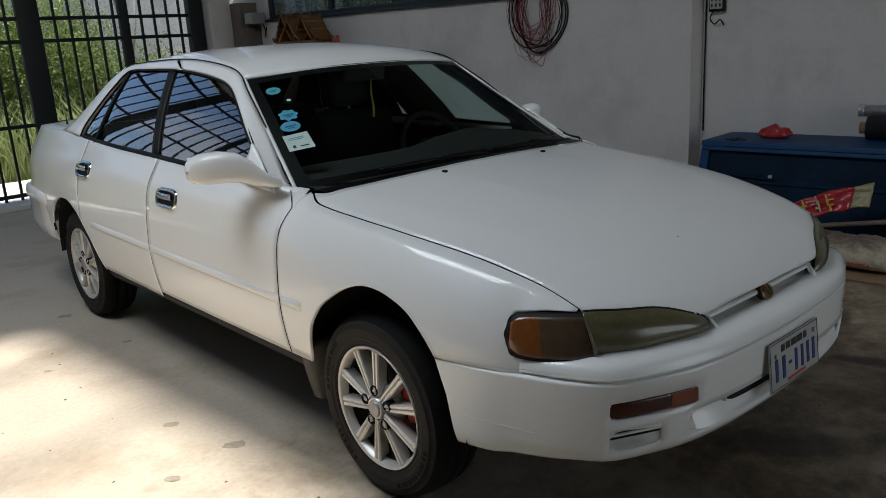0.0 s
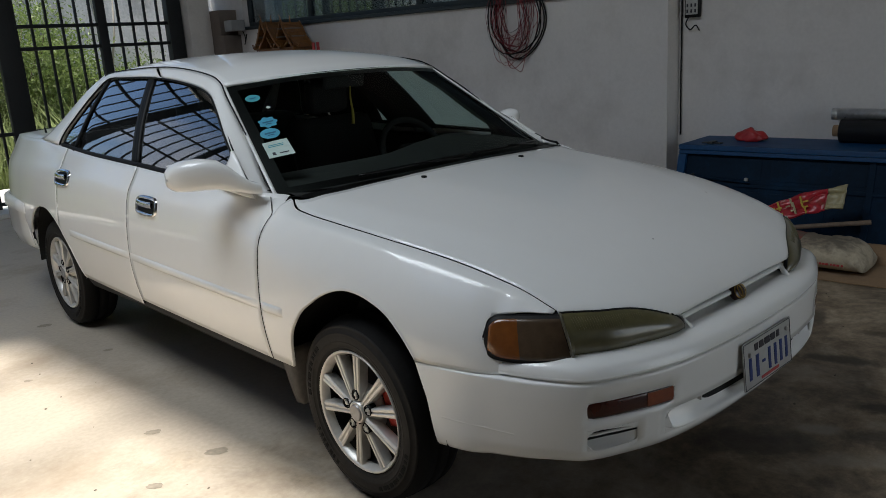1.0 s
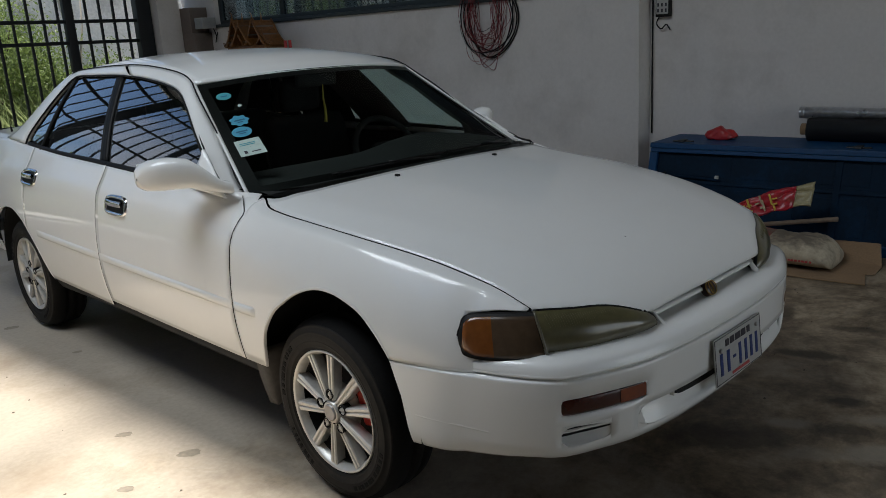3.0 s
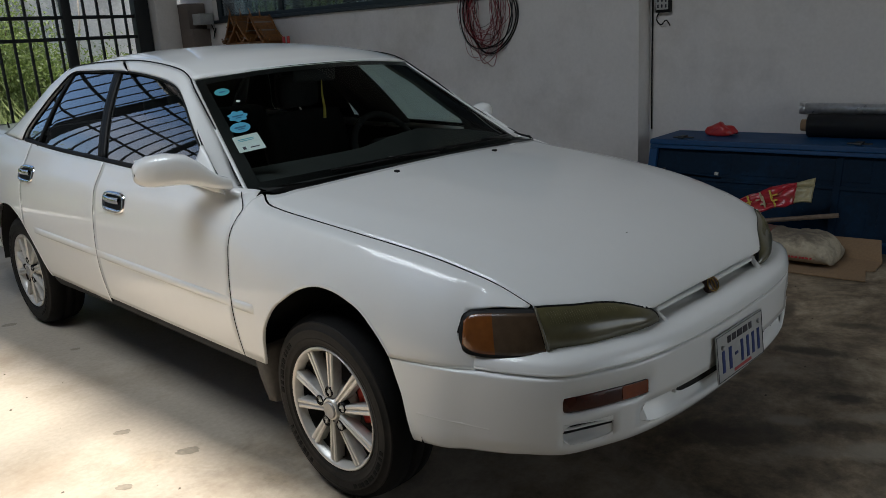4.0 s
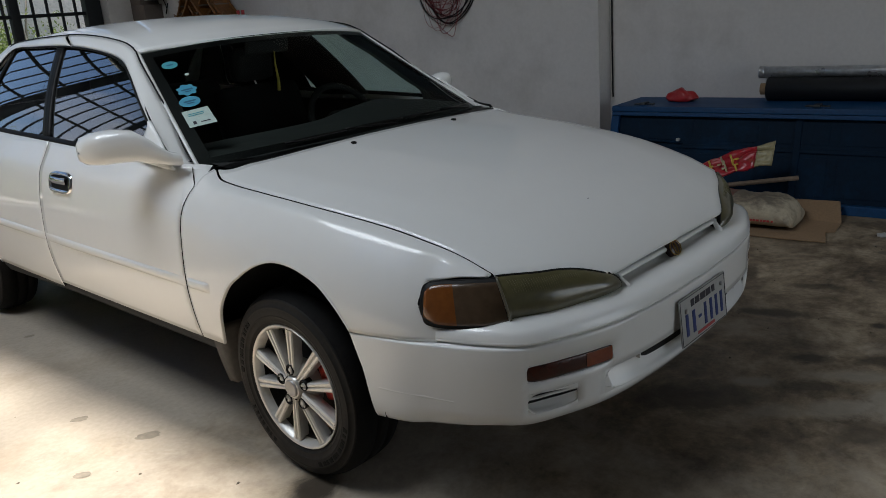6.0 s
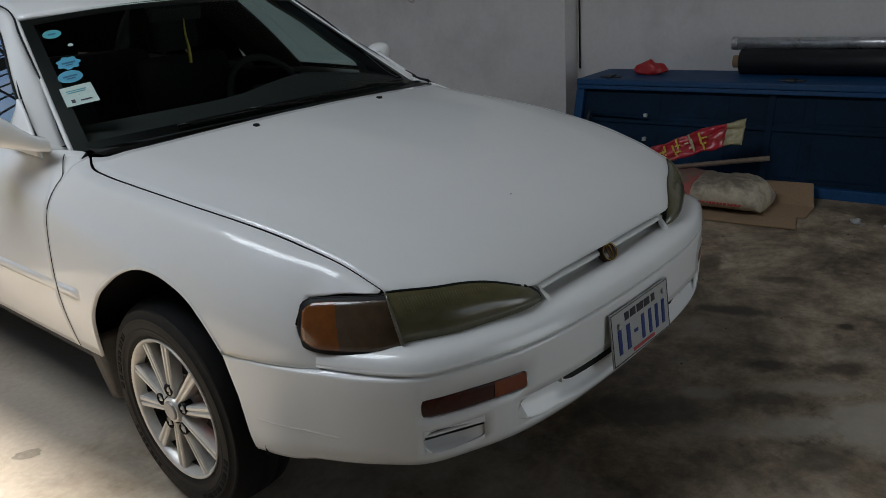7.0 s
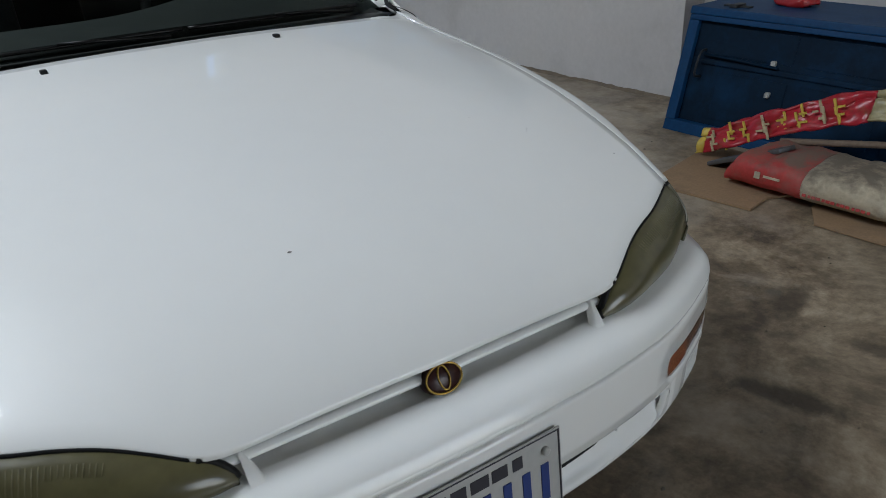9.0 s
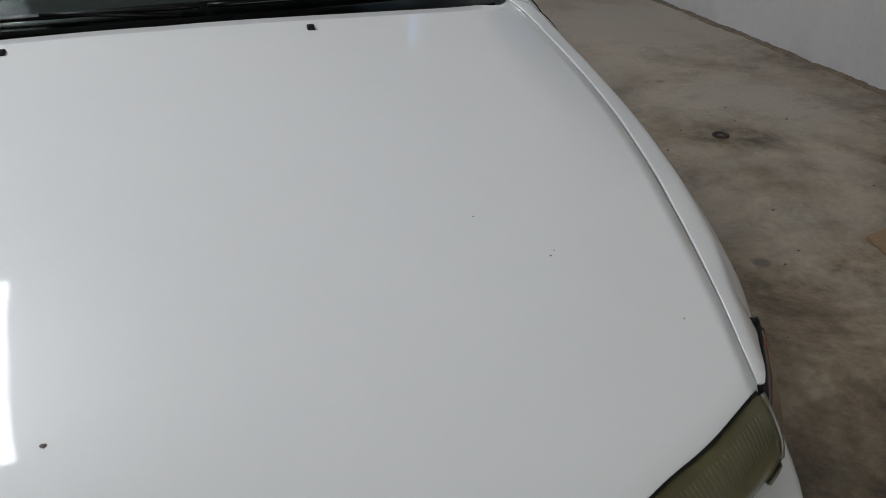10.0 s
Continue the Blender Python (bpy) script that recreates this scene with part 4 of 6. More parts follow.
rows = [[tuple(screen_point(-1 + 2 * k / 32, j / 20)) for j in range(21)] for k in range(33)]
screen = part("windshield", sheet(rows, MID), WINDSCREEN, car, "dark windscreen glass with a black border")


def screen_band(name, uv, label="", material=FRIT, grow=-0.002):
    part(name, sheet([[tuple(screen_point(u, v, grow)) for u, v in r] for r in uv], MID), material, screen, label)


screen_band("windshield_trim", [[(-1.0 + 2 * k / 40, v) for v in (0.93, 0.97, 1.0)] for k in range(41)])
screen_band("windshield_trim", [[(-1.0 + 2 * k / 40, v) for v in (0.0, 0.025, 0.05)] for k in range(41)])
for s in (-1, 1):
    screen_band("windshield_trim", [[(s * u, j / 20) for u in (0.945, 0.975, 1.004)] for j in range(21)])
    # body-coloured windscreen pillar
    rows = []
    for j in range(25):
        a = screen_point(s * 1.004, j / 24, 0.001)
        b = a + Vector((s * 0.011, 0.010, 0.001))
        rows.append([a, a.lerp(b, 0.5) + Vector((s * 0.002, -0.001, 0.002)), b])
    part("windshield_pillar", sheet(rows, MID), PAINT, car, solid=0.006, inner=BLACK)
# black lining inside the windscreen pillars
for s in (-1, 1):
    lining = spline([(0.800, 0.905, 0.925), (0.776, 0.90, 0.973), (0.753, 0.964, 1.019), (0.71, 1.057, 1.097), (0.668, 1.131, 1.165), (0.622, 1.225, 1.231), (0.588, 1.29, 1.285)], 21)
    rows = [[Vector((s * q.x, q.y, q.z)) for q in [screen_point(1.0, j / 20, -0.005).lerp(lining[j] - Vector((0.014, 0, 0)), t) for t in (0, 0.25, 0.5, 0.75, 1)]] for j in range(21)]
    part("pillar_lining", sheet(rows), FRIT, screen, "black pillar lining", solid=0.004)
rows = []
for k in range(25):
    u = -1 + 2 * k / 24
    a = Vector((u * 0.548, rear_y(u) + 0.004, gut_z(2.33) + 0.045 * (1 - abs(u) ** 2.6) - 0.006))
    b = Vector((u * 0.66, 2.99 - 0.10 * abs(u) ** 2, 1.012))
    rows.append([a.lerp(b, j / 14) + Vector((0, 0.3, 0.7)) * 0.03 * math.sin(math.pi * j / 14) for j in range(15)])
part("rear_window", sheet(rows, MID), SIDE_GLASS, car, "tinted rear glass")
rear_edge = spline([(0.548, 2.33, 1.326), (0.600, 2.50, 1.245), (0.660, 2.66, 1.135), (0.715, 2.80, 1.045), (0.742, 2.91, 1.003)], 15)
for s in (-1, 1):
    rows = []
    for j in range(15):
        a = Vector((s * 0.548, rear_y(1) + 0.004, gut_z(2.33) - 0.006)).lerp(Vector((s * 0.66, 2.89, 1.012)), j / 14) + Vector((0, 0.3, 0.7)) * 0.03 * math.sin(math.pi * j / 14)
        b = Vector((s * rear_edge[j].x, rear_edge[j].y, rear_edge[j].z))
        rows.append([a, a.lerp(b, 0.5) + Vector((0, 0, 0.008)), b])
    part("rear_pillar", sheet(rows, MID), PAINT, car, solid=0.012)
rows = []
for k in range(25):
    u = -1 + 2 * k / 24
    col = []
    for j in range(21):
        y = (2.98 - 0.10 * abs(u) ** 2) + (3.79 - 2.98 - 0.05 * abs(u) ** 3) * j / 20
        e = side(min(y, 3.79), belt(y)) - 0.004
        col.append((u * e, y, belt(y) + 0.02 * (1 - abs(u) ** 3)))
    e = side(3.79, 0.9) * u
    col += [(e * 0.98, 3.815 - 0.06 * abs(u) ** 3, 0.95), (e * 0.98, 3.82 - 0.06 * abs(u) ** 3, 0.80), (e * 0.98, 3.82 - 0.06 * abs(u) ** 3, 0.62)]
    rows.append(col)
part("trunk_lid", sheet(rows, MID), PAINT, car, solid=0.01)

# front bumper
PLAN = [(0.836, -0.296), (0.819, -0.40), (0.790, -0.51), (0.742, -0.645), (0.672, -0.752), (0.56, -0.812), (0.44, -0.855), (0.30, -0.878), (0.15, -0.888), (0.0, -0.891)]
fine = spline([(a, b, 0) for a, b in PLAN], 400)
PROFILE = [(0.606, -0.075), (0.601, -0.042), (0.590, -0.014), (0.577, -0.003), (0.563, 0.001), (0.5555, 0.0008), (0.5535, -0.001), (0.5525, -0.004), (0.5518, -0.016), (0.5485, -0.016), (0.5478, -0.003), (0.546, 0.000), (0.540, 0.001), (0.499, 0.002), (0.452, 0.001), (0.432, 0.0), (0.422, -0.0005), (0.39, -0.002), (0.371, -0.004), (0.362, -0.005), (0.345, -0.012), (0.326, -0.026), (0.316, -0.045), (0.318, -0.08)]


def plan_at(w):
    k = min(range(400), key=lambda q: abs(fine[q].x - w))
    a, b = fine[max(k - 1, 0)], fine[min(k + 1, 399)]
    d = (b - a).normalized()
    return fine[k], Vector((-d.y, d.x, 0)) * -1


def bumper_point(w, z, off):
    aw = abs(w)
    if z > 0.548:                    # the top roll runs flush into the wing at its ends
        q = min(max((aw - 0.66) / 0.12, 0), 1)
        off -= 0.014 * q * q * (3 - 2 * q)
    p, nrm = plan_at(aw)
    if nrm.y > 0 or nrm.x < 0 and aw > 0.7:
        nrm = -nrm
    y = p.y + nrm.y * off
    x = p.x + nrm.x * off
    return Vector((math.copysign(x, w) if aw > 1e-6 else 0.0, y, z))


WS = [0.838, 0.835, 0.831, 0.827, 0.822, 0.815, 0.808, 0.80, 0.79, 0.778, 0.765, 0.75, 0.735, 0.718, 0.70, 0.685, 0.672, 0.655, 0.63, 0.60, 0.57, 0.545, 0.52, 0.49, 0.465, 0.44, 0.40, 0.36, 0.32, 0.28, 0.24, 0.20, 0.15, 0.10, 0.05]
COLS = WS + [0.0] + [-w for w in reversed(WS)]


def in_hole(w, z):
    aw = abs(w)
    if 0.44 < aw < 0.672 and 0.452 < z < 0.499:
        return "marker"
    if 0.545 < aw < 0.672 and 0.362 < z < 0.422:
        return "slot"
    if aw < 0.465 and 0.362 < z < 0.432:
        return "intake"
    return None


bm = bmesh.new()
prof = PROFILE[4:]
vs = []
for w in COLS:
    col = []
    for z, o in prof:
        p = bumper_point(w, z, 0.0 if abs(w) > 0.7785 and z > 0.535 else o * (1 - 0.75 * min(max((abs(w) - 0.72) / 0.09, 0), 1)))
        if abs(w) > 0.79 and z < 0.545:     # pull the end back to the arch
            t = (abs(w) - 0.79) / 0.048
            p.y += t * (-0.296 - np.interp(z, [0.31, 0.45, 0.548], [0.078, 0.045, 0.0]) + 0.296) * 0.9
        col.append(bm.verts.new(p))
    vs.append(col)
for k in range(len(COLS) - 1):
    for j in range(len(prof) - 1):
        if prof[j + 1][0] > 0.545 and max(abs(COLS[k]), abs(COLS[k + 1])) > 0.7785:
            continue
        wm, zm = (COLS[k] + COLS[k + 1]) / 2, (prof[j][0] + prof[j + 1][0]) / 2
        if in_hole(wm, zm) is None:
            bm.faces.new([vs[k][j], vs[k + 1][j], vs[k + 1][j + 1], vs[k][j + 1]])
bmesh.ops.delete(bm, geom=[v for v in bm.verts if not v.link_faces], context="VERTS")
bmesh.ops.recalc_face_normals(bm, faces=bm.faces)
bm.normal_update()
if sum(f.normal.dot(f.calc_center_median() - Vector((0, 0.5, 0.45))) for f in bm.faces) < 0:
    bmesh.ops.reverse_faces(bm, faces=bm.faces)
bumper = part("front_bumper", bm, PAINT, car, "white bumper with a rounded top roll", solid=0.006)
# white ledge that closes the joint under the wing
for s in (-1, 1):
    rows = [[bumper_point(s * w, z, o) for z, o in ((0.5445, -0.001), (0.5470, -0.004), (0.5485, -0.03))] for w in WS if w > 0.77]
    part("bumper_ledge", sheet(rows, (0, 0, 0.3)), PAINT, bumper)
# the roll's upper side, back to lamps and grille
rows = []
for w in [c for c in COLS if abs(c) <= 0.7785]:
    col = [bumper_point(w, z, o) for z, o in PROFILE[:5]]
    rows.append(col)
part("bumper_top", sheet(rows, (0, 0, 0.45)), PAINT, bumper)


def skin(z):
    """The bumper's own offset at that height."""
    return float(np.interp(-z, [-p[0] for p in PROFILE], [p[1] for p in PROFILE]))


def pocket(ws, z0, z1, depth, name, rise):
    """A scoop: a hollow white floor and cheeks, with a dark slit at its back."""
    rows = []
    for w in ws:
        a, b = bumper_point(w, z0, skin(z0)), bumper_point(w, z0 + rise(abs(w)), -depth)
        rows.append([a, a.lerp(b, 0.12) + Vector((0, 0, 0.003)), a.lerp(b, 0.4) + Vector((0, 0, -0.004)), a.lerp(b, 0.75) + Vector((0, 0, -0.006)), b])
    part(name, sheet(rows, (0, 0, 0.2)), PAINT, bumper)
    rows = [[bumper_point(w, z0 + rise(abs(w)) - 0.001, -depth), bumper_point(w, z1 + 0.004, -depth)] for w in ws]
    part(name + "_slit", sheet(rows, (0, 0, 0.4)), SHELL, bumper, "near-black sheet behind the slit")
    rows = [[bumper_point(w, z1, 0.0), bumper_point(w, z1 + 0.004, -depth)] for w in ws]
    part(name + "_roof", sheet(rows, (0, 0, 0.9)), PAINT, bumper)
    for w in (ws[0], ws[-1]):
        a, b, c, d = bumper_point(w, z0, skin(z0)), bumper_point(w, z1, 0.0), bumper_point(w, z1, -depth), bumper_point(w, z0 + rise(abs(w)), -depth)
        part(name + "_cheek", sheet([[a, b], [d, c]]), PAINT, bumper)


def vent(s):
    """A horn-shaped scoop: deep at its outer end and running out to the skin at its inner end, with a slat across."""
    ws = [float(w) for w in np.linspace(0.545, 0.672, 16)]
    deep = ip([(0.545, 0.006), (0.575, 0.018), (0.62, 0.034), (0.68, 0.038)])
    shelf = ip([(0.545, 0.398), (0.60, 0.385), (0.68, 0.376)])
    floor_rows, back = [], []
    for w in ws:
        lip, end = bumper_point(s * w, 0.362, skin(0.362)), bumper_point(s * w, shelf(w), -deep(w))
        floor_rows.append([lip, lip.lerp(end, 0.15) + Vector((0, 0, 0.002)), lip.lerp(end, 0.5) - Vector((0, 0, 0.004)), lip.lerp(end, 0.8) - Vector((0, 0, 0.003)), end])
        back.append([bumper_point(s * w, shelf(w) - 0.001, -deep(w) - 0.001), bumper_point(s * w, 0.426, -deep(w) - 0.001)])
    part("vent_floor", sheet(floor_rows, (0, 0, 0.2)), PAINT, bumper)
    # near-black back sheet, coloured for the shade under the vent's upper lip
    part("vent_shade_back", sheet(back, (0, 0, 0.4)), SHELL, bumper, "near-black sheet behind the slit")
    part("vent_roof", sheet([[bumper_point(s * w, 0.4225, 0.0), bumper_point(s * w, 0.426, -deep(w))] for w in ws], (0, 0, 0.9)), PAINT, bumper)
    w = ws[-1]
    part("vent_cheek", sheet([[bumper_point(s * w, 0.362, skin(0.362)), bumper_point(s * w, 0.422, 0.0)], [bumper_point(s * w, shelf(w), -deep(w)), bumper_point(s * w, 0.422, -deep(w))]]), PAINT, bumper)
    mid = ip([(0.545, 0.409), (0.61, 0.4055), (0.672, 0.4015)])
    part("vent_slat", sheet([[bumper_point(s * w, mid(w) + dz, -deep(w) * o) for dz, o in ((-0.003, 0.52), (-0.004, 0.40), (0.0, 0.28), (0.003, 0.34), (0.0025, 0.52))] for w in ws], (0, 0, 0.3)), PAINT, bumper)


pocket([float(c) for c in np.linspace(-0.465, 0.465, 61)], 0.362, 0.432, 0.024, "air_intake", ip([(0.0, 0.028), (0.26, 0.034), (0.33, 0.054), (0.40, 0.057), (0.47, 0.058)]))
for s in (-1, 1):
    rib = boxes(((-0.0022, -0.002, 0.0), (0.0022, 0.020, 0.022)), bev=0.001)
    rib.transform(Matrix.Translation(bumper_point(s * 0.312, 0.408, -0.014)))
    part("intake_rib", rib, PAINT, bumper)
    vent(s)
    lensw = [s * w for w in WS if 0.4399 <= w <= 0.6721]
    rows = [[bumper_point(w, z, o) for z, o in ((0.452, -0.02), (0.4535, -0.003), (0.460, 0.0), (0.490, 0.0), (0.4975, -0.003), (0.499, -0.02))] for w in lensw]
    m = part("marker_lamp", sheet(rows, (0, 0, 0.47)), AMBER_DEEP, bumper, "orange bumper lamp lens")
    rows = [[bumper_point(w, z, 0.0012) for z in (0.457, 0.475, 0.494)] for w in lensw if abs(w) < 0.53]
    part("bulb_window", sheet(rows, (0, 0, 0.47)), AMBER_GLOW, m, "brighter orange end")


def mouth(w0, w1, z0, z1, p, s, name, slant=0.0, horn=False):
    """Rounds the corners of an opening: a ring between its square outline and a rounded one, with a soft inner lip. A horn is round at its outer end and fades out at its inner end."""
    cw, cz, hw, hz = (w0 + w1) / 2, (z0 + z1) / 2, (w1 - w0) / 2, (z1 - z0) / 2
    rings = [[], [], [], [], []]
    for k in range(96):
        a = 2 * math.pi * k / 96
        c, sn = math.cos(a), math.sin(a)
        q = max(abs(c), abs(sn))
        rx, rz = math.copysign(abs(c) ** p, c), math.copysign(abs(sn) ** p, sn)
        fade = 1.0
        if horn:
            if c > 0:
                rx, rz = 1 - hz / hw * (1 - abs(c) ** 0.9), math.copysign(abs(sn) ** 0.8, sn)
            run = min(max((0.6 - rx) / 1.6, 0), 1)
            rz -= 0.32 * run * max(rz, 0) - 0.25 * run * max(-rz, 0)
            fade = 1 - 0.85 * run
        rx *= 1 - slant * (1 - rz) / 2
        for ring, (x, z, o) in zip(rings, ((c / q, sn / q, 0.0003), (rx * 0.85 + 0.15 * c / q, rz * 0.85 + 0.15 * sn / q, 0.0004), (rx, rz, 0.0005), (rx * 0.992, rz * 0.98, -0.001 * fade), (rx * 0.985, rz * 0.955, -0.010 * fade))):
            ring.append(bumper_point(s * (cw + hw * x), cz + hz * z, skin(cz + hz * z) + o))
    part(name, sheet(rings, (0, 0, 0.45), closed=True), PAINT, bumper)


mouth(-0.465, 0.465, 0.362, 0.432, 0.24, 1, "intake_rim", slant=0.06)
for s in (-1, 1):
    mouth(0.545, 0.672, 0.362, 0.422, 0.35, s, "vent_rim", horn=True)
    mouth(0.44, 0.672, 0.452, 0.499, 0.2, s, "lamp_rim")

# headlamps and corner lamps
def lamp(s):
    # outline of the main lens: top edge follows the bonnet, bottom edge the bumper
    n = 26
    top = [Vector((w, hood_front(w) - 0.005, hood_z(w, hood_front(w)) - 0.008)) for w in np.linspace(0.643, 0.365, n - 6)]
    end = spline([(0.365, top[-1].y, top[-1].z), (0.342, -0.799, 0.646), (0.322, -0.807, 0.629), (0.313, -0.810, 0.614)], 8)
    top = top + end[2:]
    bot = spline([(0.642, -0.690, 0.592), (0.55, -0.745, 0.590), (0.45, -0.780, 0.592), (0.36, -0.803, 0.596), (0.316, -0.811, 0.604)], n)
    rows = []
    for a, b in zip(top, bot):
        out = Vector((0.35, -1, 0.2)).normalized()
        rows.append([a + Vector((0, 0.03, 0)), a] + [a.lerp(b, t) + out * 0.028 * math.sin(math.pi * t) ** 0.8 * min(1, (a - b).length / 0.08) for t in (0.08, 0.2, 0.35, 0.5, 0.65, 0.8, 0.92)] + [b, b + Vector((0, 0.03, 0))])
    head = part("headlamp", sheet(flip([[tuple(p) for p in r] for r in rows], s), (0, 0, 0.64)), YELLOWED, car, "hazed yellowed headlamp lens")
    # moulded optic ribs in the upper outer part of the lens
    ribs = bmesh.new()
    for k in range(30):
        q = 1 + 12.5 * k / 29
        i, f = int(q), q - int(q)
        pts = [rows[i][j].lerp(rows[i + 1][j], f) + Vector((0.0, -0.0012, 0.0006)) for j in (2, 3, 4)]
        if k > 19:
            pts = pts[:2]
        add = tube([(s * p.x, p.y, p.z) for p in pts], 0.0005, 5)
        me = bpy.data.meshes.new("rib")
        add.to_mesh(me)
        add.free()
        ribs.from_mesh(me)
        bpy.data.meshes.remove(me)
    part("optic_ribs", ribs, LENS_RIB, head, "pale moulded ribs")
    first = rows[0][1:-1]
    strip = []
    for p, t in zip(first, (0, 0.08, 0.2, 0.35, 0.5, 0.65, 0.8, 0.92, 1.0)):
        e = Vector((0.652, -0.656, 0.704)).lerp(Vector((0.650, -0.694, 0.588)), t) + Vector((0.012, -0.017, 0)) * math.sin(math.pi * t)
        strip.append([(s * q.x, q.y, q.z) for q in (p, p.lerp(e, 0.5), e)])
    part("lens_flank", sheet(strip, (0, 0, 0.64)), YELLOWED, head)
    # dark gap round the lens
    part("lamp_seal", tube([(s * p.x, p.y + 0.005, p.z + 0.001) for p in top], 0.0042, 8), BLACK, head)
    part("lamp_seal", tube([(s * p.x, p.y, p.z - 0.003) for p in bot], 0.004, 6), BLACK, head)
    part("lamp_seal", tube([(s * (p.x + 0.001), p.y + 0.003, p.z) for p in end[1:] + [Vector((0.316, -0.811, 0.604))]], 0.0055, 8), BLACK, head)
    # corner lamp: from the main lens round to the wing
    m = 18
    ct = spline([(0.652, -0.656, 0.704), (0.690, -0.596, 0.702), (0.725, -0.536, 0.699), (0.738, -0.515, 0.696), (0.747, -0.502, 0.686), (0.752, -0.497, 0.666)], m)
    cb = spline([(0.650, -0.694, 0.588), (0.705, -0.645, 0.588), (0.744, -0.575, 0.589), (0.758, -0.524, 0.595), (0.761, -0.505, 0.605), (0.759, -0.498, 0.626)], m)
    for pts, far in ((ct, 0.002), (cb, 0.008)):
        for k in range(8):
            pts[m - 8 + k] = pts[m - 8 + k] + Vector((far, 0, 0)) * min(1, (k + 1) / 4)
    rows = []
    for a, b in zip(ct, cb):
        out = Vector((0.8, -0.6, 0.1)).normalized()
        rows.append([a + Vector((-0.03, 0.02, 0.004)), a + out * 0.004] + [a.lerp(b, t) + out * (0.004 + 0.005 * math.sin(math.pi * t)) for t in (0.25, 0.5, 0.75)] + [b + out * 0.004, b + Vector((-0.03, 0.02, 0))])
    rows.append([p + Vector((-0.004, 0.010, 0)) for p in rows[-1]])
    part("lamp_bezel", sheet(flip([[tuple(p) for p in r] for r in rows], s), (0, 0, 0.64)), BLACK, car, "black surround of the corner lamp")
    # the lens stands proud inside its black surround
    rows = []
    for k, (a, b) in enumerate(zip(ct[:-2], cb[:-2])):
        h = 0.05 + 0.18 * max(0, (k - m + 6) / 4) ** 2
        cw = [0.0, 0.02, 0.12, 0.3, 0.5, 0.7, 0.88, 0.98, 1.0]
        rows.append([a.lerp(b, h + (1 - 2 * h) * t) + out * (0.001 + 0.006 * math.sin(math.pi * t) + (-0.003 if t in (0.0, 1.0) else 0.0065)) for t in cw])
    rows.append([p - out * 0.012 for p in rows[-1]])
    cut = 10
    corner = part("corner_lamp", sheet(flip([[tuple(p) for p in r] for r in rows[:cut]], s), (0, 0, 0.64)), SMOKE, car, "smoked corner lamp lens")
    part("indicator_lens", sheet(flip([[tuple(p) for p in r] for r in rows[cut - 1:]], s), (0, 0, 0.64)), AMBER, corner, "amber indicator end")
    part("lens_edge", tube([(s * (ct[0].lerp(cb[0], t).x + 0.014 * math.sin(math.pi * t) - 0.002), ct[0].lerp(cb[0], t).y - 0.016 * math.sin(math.pi * t) - 0.002, ct[0].lerp(cb[0], t).z) for t in np.linspace(-0.03, 1.03, 12)], 0.0036, 8), LENS_RIM, corner)
    part("lamp_seal", tube([(s * (p.x + 0.001), p.y, p.z) for p in spline(ct + [Vector((0.765, -0.496, 0.646))] + list(reversed(cb)), 60)], 0.0028, 6), BLACK, corner)
    # lamp housing behind the lenses
    part("lamp_housing", boxes(((min(s * 0.34, s * 0.62), -0.655, 0.585), (max(s * 0.34, s * 0.62), -0.52, 0.665))), SHELL, head)


both(lamp)
# faint pressed crease low on the bumper's flank
for s in (-1, 1):
    rows = [[bumper_point(s * w, 0.404 - 0.16 * (0.83 - w) + dz, skin(0.40) + o) for dz, o in ((0.005, 0.0), (0.0015, 0.0022), (-0.002, 0.0))] for w in (0.83, 0.825, 0.815, 0.80, 0.785, 0.765)]
    for r, w in zip(rows, (0.83, 0.825, 0.815, 0.80, 0.785, 0.765)):
        for p in r:
            t = max(0.0, (w - 0.79) / 0.048)
            p.y -= t * 0.060 * 0.9
    part("bumper_crease", sheet(rows, (0, 0, 0.4)), PAINT, bumper)

# grille: a white frame below the bonnet's lip, and an oval badge
grille_w = np.linspace(-0.335, 0.335, 41)
rows = [[Vector((w, hood_front(abs(w)) + d, z)) for d, z in ((0.05, 0.634), (0.014, 0.633), (0.005, 0.630), (0.003, 0.624), (0.008, 0.620), (0.05, 0.618))] for w in grille_w]
grille = part("grille", sheet(rows, (0, 0.3, 0.6)), PAINT, car, "slim white grille slot below the bonnet")
rows = [[Vector((w, hood_front(abs(w)) + d, z)) for d, z in ((0.055, 0.612), (0.034, 0.602), (0.012, 0.599), (-0.02, 0.598), (-0.04, 0.594))] for w in grille_w]
part("grille_shelf", sheet(rows, (0, 0.3, 0.3)), PAINT, grille)
rows = [[Vector((w, hood_front(abs(w)) + 0.052, z)) for z in (0.602, 0.66)] for w in grille_w]
part("grille_back", sheet(rows), SHELL, grille, "dark gap behind the grille")
for s in (-1, 1):
    rows = [[Vector((s * (0.306 - q * wd), hood_front(0.305) + d + (0.012 if q == 1 else 0), z)) for d, z, wd in ((0.03, 0.638, 0.008), (0.004, 0.634, 0.008), (-0.012, 0.616, 0.017), (-0.03, 0.597, 0.026))] for q in (0, 0.4, 0.8, 1)]
    part("grille_cheek", sheet(rows, (0, 0.3, 0.6)), PAINT, grille)
B = pose(-0.004, -0.808, 0.6245, 62, 0, 0)
disc = [[(r * 0.032 * math.cos(a), r * 0.023 * math.sin(a), h) for a in [2 * math.pi * k / 40 for k in range(40)]] for r, h in ((1.0, -0.012), (1.0, 0.0), (0.9, 0.004), (0.01, 0.005))]
bm = sheet(disc, closed=True)
bm.transform(B)
